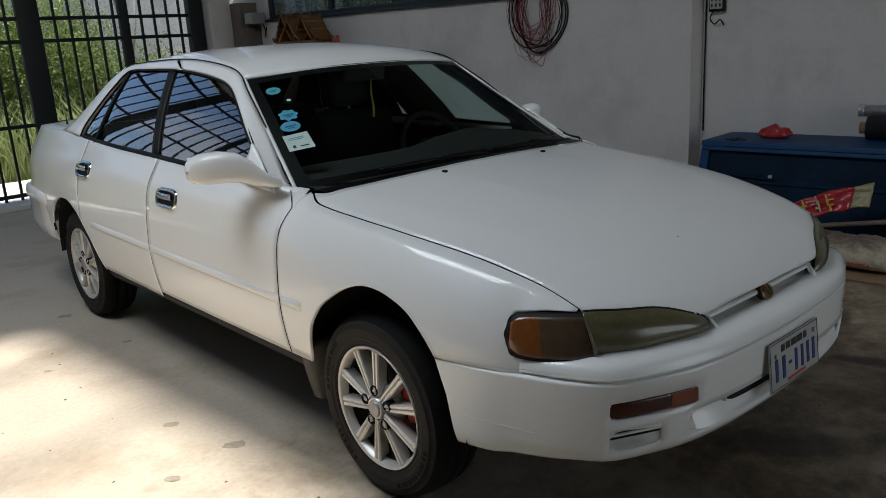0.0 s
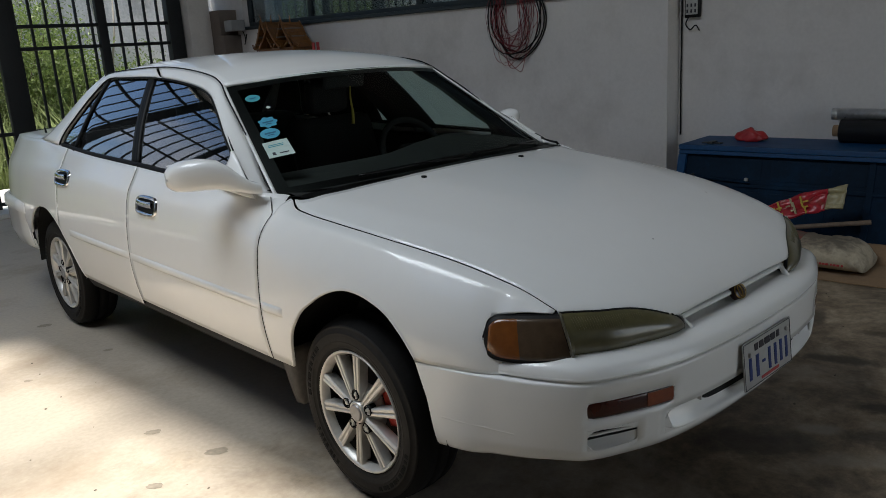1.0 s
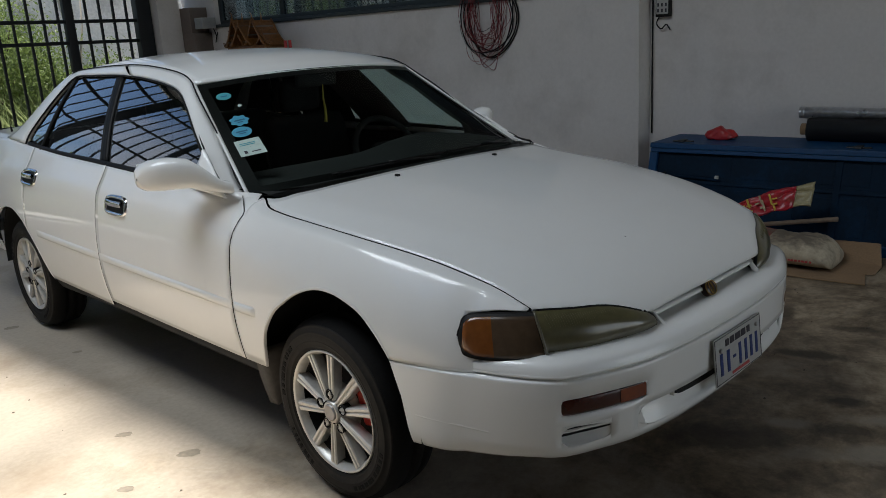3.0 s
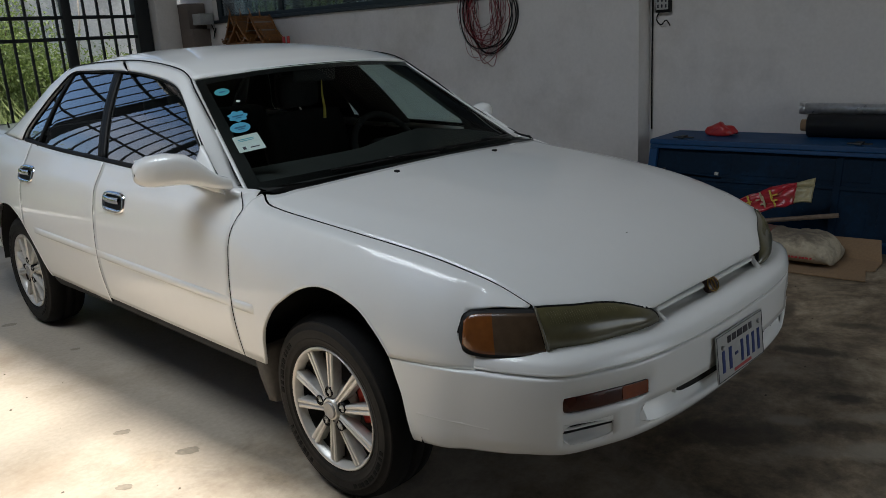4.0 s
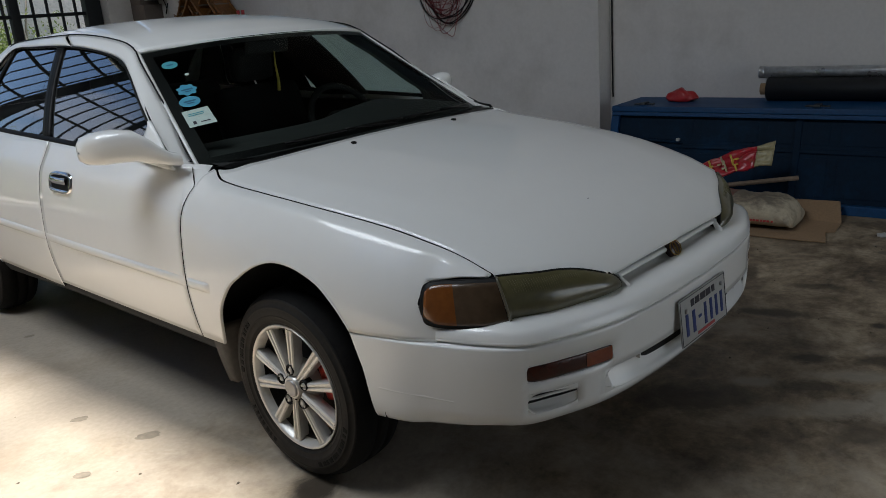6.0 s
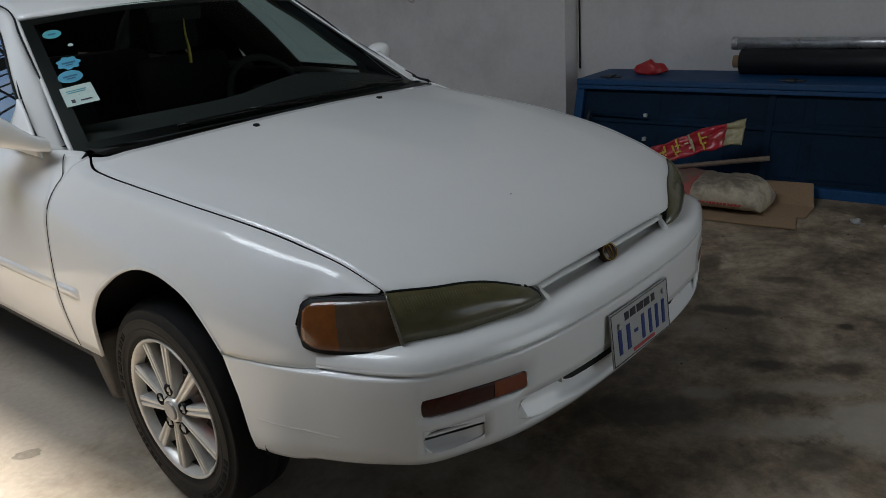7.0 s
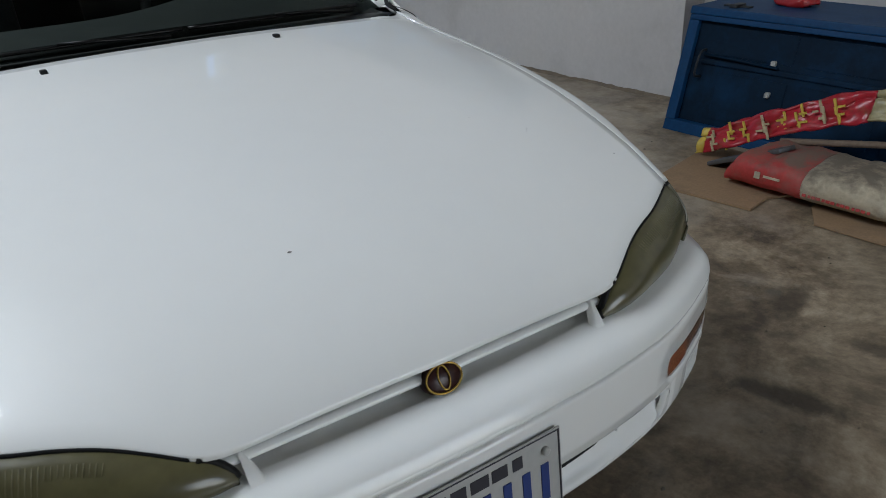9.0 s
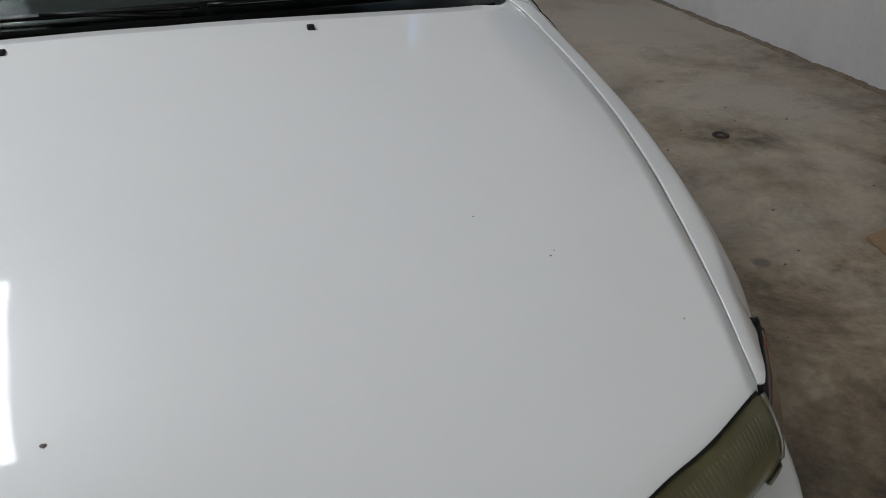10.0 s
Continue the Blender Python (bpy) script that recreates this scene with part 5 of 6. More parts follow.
badge = part("badge", bm, mat("badge_black", (0.03, 0.006, 0.005), 0.35), grille, "oval gold and black badge")


def oval(rx, ry, r, cx=0, cy=0):
    bm = tube([(cx + rx * math.cos(2 * math.pi * k / 36), cy + ry * math.sin(2 * math.pi * k / 36), 0.006) for k in range(37)], r, 8)
    bm.transform(B)
    return bm


part("badge_ring", oval(0.030, 0.021, 0.0016), GOLD, badge, "gold oval ring")
part("badge_ring", oval(0.009, 0.018, 0.0014, 0, 0.001), GOLD, badge)

# number plate, with plain bars for its writing
PM = pose(0.0 - 0.008, -0.905, 0.455, 90 - 6, 0, 0)
plate_bm = boxes(((-0.150, -0.070, -0.002), (0.150, 0.070, 0.002)), bev=0.0015)
plate_bm.transform(PM)
plate = part("number_plate", plate_bm, WHITE_PLASTIC, bumper, "white number plate with blue bars")


def plate_bar(lo, hi, material, z=0.0035, name="plate_bar"):
    b = boxes(((lo[0], lo[1], 0.001), (hi[0], hi[1], z)))
    b.transform(PM)
    part(name, b, material, plate, smooth=False)


for a, b in (((-0.147, 0.0655), (0.147, 0.0675)), ((-0.147, -0.0675), (0.147, -0.0655)), ((-0.147, -0.066), (-0.1445, 0.066)), ((0.1445, -0.066), (0.147, 0.066))):
    plate_bar(a, b, DARK_INK, 0.003, "plate_border")
for x0, x1 in ((-0.122, -0.101), (-0.080, -0.058), (-0.040, -0.022), (-0.004, 0.016), (0.034, 0.054), (0.070, 0.090), (0.106, 0.126)):
    if x0 == -0.040:
        plate_bar((x0, -0.014), (x1, -0.006), BLUE_INK)
    else:
        plate_bar((x0 + 0.002, -0.045), (x1 - 0.003, 0.020), BLUE_INK)
for x0, x1 in ((-0.082, -0.062), (-0.054, -0.028), (-0.020, 0.012), (0.018, 0.046), (0.056, 0.074)):
    plate_bar((x0, 0.034), (x1, 0.054), DARK_INK)
plate_bar((-0.05, -0.060), (0.06, -0.052), RED_INK)
for px, pz in ((-0.115, 0.030), (0.118, 0.042)):
    bolt = lathe([(-0.002, 0.0001), (-0.002, 0.007), (0.004, 0.007), (0.006, 0.004), (0.006, 0.0001)], 14)
    bolt.transform(PM @ pose(px, pz, 0.003, 0, -90, 0))
    part("plate_bolt", bolt, WHITE_PLASTIC, plate)

# rear bumper
rows = []
for k in range(49):
    a = math.pi * k / 48
    c, sn = math.cos(a), math.sin(a)
    px = math.copysign(abs(c) ** 0.45, c)
    py = abs(sn) ** 0.6
    rows.append([(px * (0.862 + o), 3.02 + py * (0.84 + o), z) for z, o in ((0.66, -0.02), (0.645, 0.006), (0.60, 0.012), (0.585, 0.0), (0.45, 0.0), (0.38, -0.02), (0.36, -0.06))])
part("rear_bumper", sheet(rows, MID), PAINT, car, solid=0.01)

# dark inner shell so that no gap shows through
bm = boxes(((-0.56, -0.74, 0.36), (0.56, -0.34, 0.54)), ((-0.66, -0.32, 0.30), (0.66, 3.6, 0.36)), ((-0.58, -0.60, 0.5), (0.58, 0.36, 0.64)), ((-0.60, 3.1, 0.5), (0.60, 3.7, 0.9)))
part("underbody", bm, SHELL, car, "dark underbody", smooth=False)
for s in (-1, 1):
    for yc in (0.0, 2.62):
        rows = []
        for k in range(25):
            a = math.pi * k / 24
            y, z = yc - 0.01 + 0.385 * math.cos(a), 0.31 + 0.40 * math.sin(a)
            rows.append([(s * (0.835 if yc else 0.825), y, z), (s * 0.60, y, z), (s * 0.52, yc + 0.30 * math.cos(a), 0.31 + 0.30 * math.sin(a))])
        part("wheel_well", sheet(rows), SHELL, car, "black wheel-well liner")


CAP_GREY = mat("grey_centre_cap", (0.34, 0.33, 0.32), 0.4, metal=0.5)


def wheel(x, y, s, turn):
    """Tyre, ten-spoke alloy rim, hub, brake; the outer face looks towards s."""
    w = new("wheel")
    w.parent = car
    w.matrix_basis = Matrix.Translation((x, y, 0.298)) @ Matrix.Diagonal((s, 1, 1, 1)) @ pose(0, 0, 0, turn, 0, 0)
    # outer face is +x in the wheel's own axes
    tyre = [(-0.175, 0.20), (-0.185, 0.225), (-0.186, 0.255), (-0.178, 0.280), (-0.160, 0.294), (-0.13, 0.298), (-0.128, 0.291), (-0.118, 0.291), (-0.116, 0.2985), (-0.082, 0.2985), (-0.080, 0.291), (-0.070, 0.291), (-0.068, 0.2985), (-0.040, 0.296), (-0.018, 0.288), (-0.009, 0.2785)]
    sidewall = [(-0.009, 0.2785), (-0.006, 0.2782), (-0.0035, 0.276), (-0.0035, 0.2735), (-0.003, 0.271), (0.002, 0.258), (0.0042, 0.2565), (0.0045, 0.2545), (0.0036, 0.252), (0.004, 0.250), (0.004, 0.232), (0.0036, 0.2305), (0.0046, 0.2295), (0.0044, 0.2275), (0.0028, 0.226), (-0.001, 0.214), (-0.0005, 0.2125), (-0.001, 0.2105), (-0.003, 0.209), (-0.008, 0.200), (-0.014, 0.196)]
    rubber = part("tyre", lathe(tyre, 72), RUBBER, w, "worn black tyre")
    part("sidewall", lathe(sidewall, 72), DUSTY_RUBBER, rubber, "ribbed sidewall dulled by brown dust")
    bm = bmesh.new()
    mr = random.Random(9)
    for a0, count in ((100, 11), (205, 7), (265, 10)):      # raised letters on the sidewall, as plain blocks
        a = float(a0)
        for k in range(count):
            half = mr.uniform(0.004, 0.010)
            m = pose(0, 0, 0, a, 0, 0)
            box(bm, (0.0005, -half, 0.236), (0.0052, half, 0.250), m)
            a += math.degrees((2 * half + mr.uniform(0.006, 0.012)) / 0.243)
    tagged(part("sidewall_print", bm, RUBBER, rubber, smooth=False), kind="stuff")
    part("rim", lathe([(-0.034, 0.179), (-0.026, 0.181), (-0.018, 0.184), (-0.008, 0.190), (-0.002, 0.196), (-0.006, 0.199), (-0.016, 0.197)], 64), ALLOY, w, "machined rim lip")
    for k in range(10):
        a = 36 * k + (5 if k % 2 else -5) * 0.4
        m = pose(0, 0, 0, a, 0, 0)
        rows = []
        for t in np.linspace(0, 1, 9):
            r = 0.040 + 0.147 * t
            hw = 0.0115 + 0.0055 * t
            xo = -0.006 - 0.003 * t
            rows.append([(xo - 0.035, -hw, r), (xo - 0.004, -hw, r), (xo, -hw + 0.004, r), (xo, -0.004, r), (xo - 0.004, 0, r), (xo, 0.004, r), (xo, hw - 0.004, r), (xo - 0.004, hw, r), (xo - 0.035, hw, r)])
        bm = sheet([[m @ Vector(p) for p in row] for row in rows], (-0.05, 0, 0))
        part("spoke", bm, ALLOY, w, smooth=False)
    part("hub", lathe([(-0.06, 0.078), (-0.036, 0.074), (-0.026, 0.060), (-0.018, 0.042), (-0.008, 0.036), (-0.001, 0.034), (0.001, 0.030), (-0.001, 0.027), (0.002, 0.024), (0.003, 0.0005)], 40), ALLOY, w, "hub with a plain centre cap")
    part("centre_cap", lathe([(-0.001, 0.0275), (0.0045, 0.026), (0.0055, 0.022), (0.0045, 0.020), (0.005, 0.0005)], 28), CAP_GREY, w, "plain grey centre cap")
    for k in range(5):
        m = pose(0, 0, 0, 72 * k - 9, 0, 0)
        bm = lathe([(-0.03, 0.018), (-0.005, 0.0175), (-0.003, 0.0155), (-0.014, 0.012), (-0.014, 0.0003)], 16)
        bm.transform(m @ pose(0, 0, 0.057))
        part("lug_hole", bm, BLACK, w)
        bm = lathe([(-0.02, 0.008), (-0.007, 0.008), (-0.004, 0.005), (-0.004, 0.0003)], 6)
        bm.transform(m @ pose(0, 0, 0.057))
        part("lug_nut", bm, ALLOY, w)
    part("barrel", lathe([(-0.165, 0.186), (-0.10, 0.176), (-0.045, 0.178), (-0.03, 0.176)], 48), ALLOY_SHADED, w)
    part("brake_disc", lathe([(-0.105, 0.06), (-0.105, 0.128), (-0.085, 0.128), (-0.085, 0.065), (-0.07, 0.06), (-0.07, 0.002)], 40), STEEL_DARK, w)
    bm = boxes(((-0.115, -0.06, 0.085), (-0.05, 0.06, 0.150)), bev=0.012)
    bm.transform(pose(0, 0, 0, -turn + 75 * (1 if y < 1 else -1), 0, 0))
    part("brake_caliper", bm, RED_PAINT, w, "red brake caliper")
    return w


wheel(-0.838, 0.0, -1, 5)
wheel(-0.838, 2.62, -1, 4)
wheel(0.838, 0.0, 1, 20)
wheel(0.838, 2.62, 1, 9)

# mud flaps
for s in (-1, 1):
    rows = []
    for k in range(9):
        t = k / 8
        rows.append([(s * (0.862 - 0.022 * t), 0.368 - 0.03 * t + 0.03 * math.sin(math.pi * t) * 0.4, 0.432 - 0.20 * t), (s * (0.852 - 0.02 * t), 0.296 + 0.006 * t, 0.445 - 0.215 * t), (s * 0.70, 0.292, 0.445 - 0.19 * t)])
    part("mud_flap", sheet(rows), mat("grey_mud_flap", (0.06, 0.053, 0.046), 0.75, var=0.3, scale=9), car, "dusty rubber mud flap", solid=0.008)


def mirror(s):
    sec = []
    ring = [2 * math.pi * k / 20 for k in range(20)]
    # housing: from the foot on the door to the rounded outer end
    for cx, cy, cz, hy, hz in ((0.784, 0.555, 0.945, 0.060, 0.022), (0.808, 0.560, 0.952, 0.056, 0.024), (0.835, 0.572, 0.967, 0.054, 0.032), (0.862, 0.594, 0.987, 0.057, 0.044), (0.890, 0.618, 1.003, 0.062, 0.051), (0.930, 0.642, 1.007, 0.064, 0.053), (0.975, 0.668, 1.004, 0.060, 0.051), (1.002, 0.684, 1.000, 0.050, 0.044), (1.017, 0.692, 0.998, 0.030, 0.030), (1.022, 0.694, 0.997, 0.004, 0.004)):
        sec.append([(s * cx, cy + hy * math.copysign(abs(math.cos(a)) ** 0.66, math.cos(a)), cz + hz * math.copysign(abs(math.sin(a)) ** 0.6, math.sin(a))) for a in ring])
    if s > 0:      # the far one is folded back, its rounded end to the front
        sec = []
        for k in range(15):
            t = -1 + 2 * k / 14
            e = max(1 - abs(t) ** 2.4, 0.0) ** 0.5
            sec.append([(0.842 + 0.012 * t + (0.054 + 0.008 * t) * e * math.cos(a), 0.838 + 0.058 * e * math.sin(a), 0.998 + 0.052 * t) for a in ring])
    ob = part("door_mirror", sheet(sec, closed=True), PAINT, car, "white door mirror on a swept foot")
    rows = []
    for k in range(11):
        t = k / 10
        a, b = Vector((0.802, 0.515, 0.916)).lerp(Vector((0.737, 0.728, 1.054)), t), Vector((0.803, 0.765, 0.938)).lerp(Vector((0.737, 0.742, 1.057)), t)
        rows.append([(s * (p.x + 0.012 * math.sin(math.pi * q) + 0.007), p.y, p.z - (0.034 if s > 0 else 0)) for q, p in [(q, a.lerp(b, q)) for q in (0, 0.1, 0.3, 0.55, 0.8, 1)]])
    part("mirror_sail", sheet(rows, MID), PAINT, ob, solid=0.01)
    if s > 0:
        part("mirror_stem", tube([(0.775, 0.815, 0.965), (0.815, 0.83, 0.985)], 0.02, 8), PAINT, ob)
    else:
        rows = [[(-0.945 - 0.055 * u, 0.716 + 0.016 * u, 1.004 + 0.042 * v * (1 - 0.15 * abs(u))) for u in (-1, 0, 1)] for v in (-1, 0, 1)]
        part("mirror_glass", sheet(rows), CHROME, ob, "mirror glass")


both(mirror)

# stone chips in the bonnet
CHIP = mat("bare_primer_chip", (0.10, 0.09, 0.08), 0.7)
for w, y, rad in ((-0.120, -0.592, 0.0030), (0.386, -0.363, 0.0012), (0.595, -0.558, 0.0012), (0.462, -0.448, 0.0014), (0.47, -0.44, 0.001)):
    z = hood_z(w, y)
    bm = bmesh.new()
    bmesh.ops.create_icosphere(bm, subdivisions=2, radius=rad)
    for v in bm.verts:
        v.co = Vector((v.co.x * 1.2, v.co.y, v.co.z * 0.25))
    bm.transform(pose(w, y, z))
    part("paint_chip", bm, CHIP, hood)

# washer jets, wipers, stickers, aerial
for s in (-1, 1):
    y, w = 0.257, s * 0.265
    z = hood_z(w, y)
    bm = boxes(((w - 0.007, y - 0.009, z - 0.004), (w + 0.007, y + 0.009, z + 0.007)), bev=0.0032)
    part("washer_jet", bm, BLACK, car, "black washer jet")
for u0, u1 in ((-0.62, 0.10), (0.12, 0.86)):
    wp = part("wiper", tube([screen_point(u0 + (u1 - u0) * t, 0.022, 0.009) for t in np.linspace(0, 1, 14)], 0.005, 6), FRIT, car, "black wiper blade")
    part("wiper_arm", tube([screen_point(u1 - 0.05, -0.005, 0.010), screen_point(u0 + 0.6 * (u1 - u0), 0.012, 0.018), screen_point(u0 + 0.45 * (u1 - u0), 0.022, 0.016)], 0.0045, 6), FRIT, wp)
rows = [[Vector((w, hood_rear(abs(w)) + d, 0.925 - 0.01 * abs(w) + dz)) for d, dz in ((0.004, -0.012), (0.02, -0.006 - 0.012 * abs(w) ** 3), (0.05, -0.002 - 0.03 * abs(w) ** 3), (0.08, 0.0 - 0.04 * abs(w) ** 3))] for w in np.linspace(-0.69, 0.69, 31)]
part("cowl", sheet(rows, (0, 0.4, 0.5)), FRIT, car, "black cowl grille")


def sticker(u, v, ru, rv, material, label, lobes=0):
    pts = []
    for r in (1.0, 0.6, 0.02):
        row = []
        for k in range(40):
            a = 2 * math.pi * k / 40
            if lobes < 0:
                c, sn = max(-1, min(1, 1.5 * math.cos(a))), max(-1, min(1, 1.5 * math.sin(a)))
            else:
                q = 1 + (0.12 * math.cos(lobes * a) if lobes else 0)
                c, sn = q * math.cos(a), q * math.sin(a)
            row.append(screen_point(u + r * ru * c, v + r * rv * sn, 0.0025))
        pts.append(row)
    return part("sticker", sheet(pts, MID, closed=True), material, screen, label)


sticker(-0.90, 0.352, 0.064, 0.066, STICK_WHITE, "pale green paper sticker with print", -1)
sticker(-0.90, 0.485, 0.052, 0.043, STICK_BLUE, "round light blue sticker")
sticker(-0.88, 0.582, 0.050, 0.045, STICK_BLUE, "scalloped blue sticker", 7)
sticker(-0.885, 0.822, 0.046, 0.034, STICK_TEAL, "round teal sticker")
sticker(-0.83, 0.71, 0.013, 0.011, STICK_WHITE, "small pale round sticker")
STICK_DEEP = mat("deep_blue_print", (0.012, 0.11, 0.20), 0.45)
for u0, u1, v, h, ink in ((-0.945, -0.865, 0.385, 0.003, STICK_TEAL), (-0.945, -0.87, 0.372, 0.003, STICK_TEAL), (-0.94, -0.925, 0.315, 0.012, DARK_INK), (-0.905, -0.86, 0.312, 0.004, DARK_INK), (-0.93, -0.87, 0.487, 0.006, STICK_DEEP), (-0.918, -0.882, 0.470, 0.004, STICK_DEEP), (-0.91, -0.85, 0.583, 0.006, STICK_DEEP), (-0.895, -0.865, 0.566, 0.004, STICK_DEEP), (-0.905, -0.865, 0.82, 0.006, STICK_DEEP)):
    part("sticker_print", sheet([[screen_point(u, v + dv, 0.0035) for u in np.linspace(u0, u1, 4)] for dv in (-h, h)], MID), ink, screen)
part("aerial", tube([(-0.62, 3.20, 1.0), (-0.62, 3.20, 1.012), (-0.62, 3.21, 1.045)], 0.006, 8, lambda t: 1.8 - 1.2 * t), BLACK, car, "stubby black aerial")

# cabin
seat_label = "dark grey fabric seat with headrest"


def seat(x, y, w=0.25):
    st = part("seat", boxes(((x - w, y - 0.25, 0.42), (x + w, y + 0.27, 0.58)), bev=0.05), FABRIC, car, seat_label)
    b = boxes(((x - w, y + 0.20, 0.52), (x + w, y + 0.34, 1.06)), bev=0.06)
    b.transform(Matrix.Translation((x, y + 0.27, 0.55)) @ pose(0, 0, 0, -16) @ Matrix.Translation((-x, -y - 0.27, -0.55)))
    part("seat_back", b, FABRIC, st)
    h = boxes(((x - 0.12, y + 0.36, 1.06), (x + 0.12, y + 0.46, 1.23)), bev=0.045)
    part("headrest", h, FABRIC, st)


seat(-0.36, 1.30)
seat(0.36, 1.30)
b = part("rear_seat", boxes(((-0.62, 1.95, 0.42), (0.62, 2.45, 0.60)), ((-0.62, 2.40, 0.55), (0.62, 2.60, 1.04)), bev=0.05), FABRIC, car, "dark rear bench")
rows = []
for k in range(21):
    x = -0.68 + 1.36 * k / 20
    hump = 0.045 * math.exp(-((x - 0.36) / 0.22) ** 2)
    rows.append([(x, 0.40, 0.90), (x, 0.62, 0.93), (x, 0.80, 0.935 + hump), (x, 0.90, 0.91 + hump), (x, 0.93, 0.80), (x, 0.90, 0.55)])
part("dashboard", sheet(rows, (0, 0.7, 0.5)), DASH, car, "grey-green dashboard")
wn2 = pose(0.35, 1.0, 0.875, 62, 0, 0)
bm = tube([(0.185 * math.cos(2 * math.pi * k / 40), 0.185 * math.sin(2 * math.pi * k / 40), 0) for k in range(41)], 0.015, 10)
bm.transform(wn2)
steer = part("steering_wheel", bm, INTERIOR, car, "dark steering wheel")
bm = boxes(((-0.07, -0.05, -0.03), (0.07, 0.06, 0.02)), ((-0.18, -0.02, -0.01), (0.18, 0.02, 0.005)), bev=0.012)
bm.transform(wn2)
part("wheel_hub", bm, INTERIOR, steer)
bm = boxes(((-0.11, 0.0, -0.03), (0.11, 0.02, 0.03)), bev=0.012)
bm.transform(pose(0, 1.04, 1.245, 15))
part("interior_mirror", bm, INTERIOR, car)
part("tassel", tube(spline([(0.02, 1.03, 1.225), (0.02, 1.035, 1.17), (0.022, 1.03, 1.11), (0.02, 1.032, 1.06)], 14), 0.006, 6, lambda t: 0.4 + 0.9 * t), mat("yellow_thread", (0.45, 0.36, 0.06), 0.8, var=0.3), car, "yellow thread tassel under the cabin mirror")
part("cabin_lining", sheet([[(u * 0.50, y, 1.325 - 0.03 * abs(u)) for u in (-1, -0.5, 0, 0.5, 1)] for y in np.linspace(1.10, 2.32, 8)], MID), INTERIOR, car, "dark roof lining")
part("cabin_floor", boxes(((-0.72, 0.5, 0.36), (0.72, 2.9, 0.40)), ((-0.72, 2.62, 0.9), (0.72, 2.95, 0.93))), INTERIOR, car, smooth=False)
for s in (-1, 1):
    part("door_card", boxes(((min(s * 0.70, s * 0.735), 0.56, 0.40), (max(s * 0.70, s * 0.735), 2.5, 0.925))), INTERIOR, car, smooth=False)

# ---- things along the walls ----
# blue steel chest standing against the recess wall
chest = thing("steel_chest", "long low blue painted steel chest against the wall, scuffed", "chest")


def lean(bm):
    """The chest's front leans back from the floor to the lid."""
    for v in bm.verts:
        v.co.x += 0.17 * (v.co.z / 0.60) * max(0.0, 3.41 - v.co.x) / 0.655
    return bm


def chest_part(name, pairs, material, label="", bev=0.004):
    return part(name, lean(boxes(*pairs, bev=bev)), material, chest, label, smooth=False)


CX, CY0, CY1, CZ = 2.755, -3.4, 0.815, 0.60
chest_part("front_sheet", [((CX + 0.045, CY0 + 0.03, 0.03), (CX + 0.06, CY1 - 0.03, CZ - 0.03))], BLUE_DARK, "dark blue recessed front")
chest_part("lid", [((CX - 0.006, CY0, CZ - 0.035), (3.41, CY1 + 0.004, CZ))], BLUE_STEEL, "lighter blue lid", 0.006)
chest_part("front_rail", [((CX, CY0, CZ - 0.062), (CX + 0.04, CY1, CZ - 0.037))], BLUE_STEEL)
chest_part("front_rail", [((CX, CY0, 0.0), (CX + 0.04, CY1, 0.055))], BLUE_STEEL)
chest_part("front_post", [((CX + 0.0005, CY1 - 0.055, 0.057), (CX + 0.0395, CY1, CZ - 0.064))], BLUE_STEEL)
chest_part("end_sheet", [((CX + 0.042, CY1 - 0.02, 0.0), (3.40, CY1, CZ - 0.037))], BLUE_STEEL)
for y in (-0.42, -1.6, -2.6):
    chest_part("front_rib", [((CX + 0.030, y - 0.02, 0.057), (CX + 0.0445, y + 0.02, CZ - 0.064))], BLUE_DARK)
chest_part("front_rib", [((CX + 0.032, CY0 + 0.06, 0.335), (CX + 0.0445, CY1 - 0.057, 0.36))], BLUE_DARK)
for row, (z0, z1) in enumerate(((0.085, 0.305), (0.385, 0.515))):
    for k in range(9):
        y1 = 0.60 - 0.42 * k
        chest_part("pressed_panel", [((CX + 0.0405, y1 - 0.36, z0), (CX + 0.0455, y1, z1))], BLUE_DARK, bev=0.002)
part("pull_handle", lean(tube(spline([(CX + 0.045, 0.70, 0.40), (CX - 0.01, 0.70, 0.39), (CX - 0.012, 0.705, 0.29), (CX + 0.045, 0.70, 0.27)], 14), 0.006, 8)), GATE_STEEL, chest, "rusty pull handle")
part("latch_rod", lean(tube([(CX + 0.02, 0.69, 0.385), (CX + 0.02, 0.30, 0.37)], 0.008, 6)), BLUE_DARK, chest)
PALE = mat("pale_bolt", (0.38, 0.38, 0.36), 0.5)
for y, z in ((0.33, 0.385), (0.32, 0.245)):
    part("bolt_head", lean(boxes(((CX + 0.022, y - 0.013, z - 0.012), (CX + 0.046, y + 0.011, z + 0.012)), bev=0.005)), PALE, chest)
for y in (0.62, -0.50, -1.7):
    part("hinge", lean(boxes(((CX + 0.10, y - 0.07, CZ), (CX + 0.15, y + 0.07, CZ + 0.008)), ((CX + 0.06, y - 0.02, CZ), (CX + 0.17, y + 0.02, CZ + 0.016)), bev=0.003)), GATE_STEEL, chest)

TOPZ = CZ
roll = thing("film_roll", "thick roll of black plastic film lying on the blue chest", "roll", pose(3.28, -1.30, TOPZ + 0.075))
bm = lathe([(-1.2, 0.02), (-1.2, 0.075), (1.17, 0.075), (1.17, 0.02)], 28)
bm.transform(pose(0, 0, 0, 0, 0, 90))
part("film", bm, ROLL_BLACK, roll)
bm = lathe([(-1.24, 0.03), (-1.24, 0.038), (1.215, 0.038), (1.215, 0.03), (1.1, 0.03)], 20)
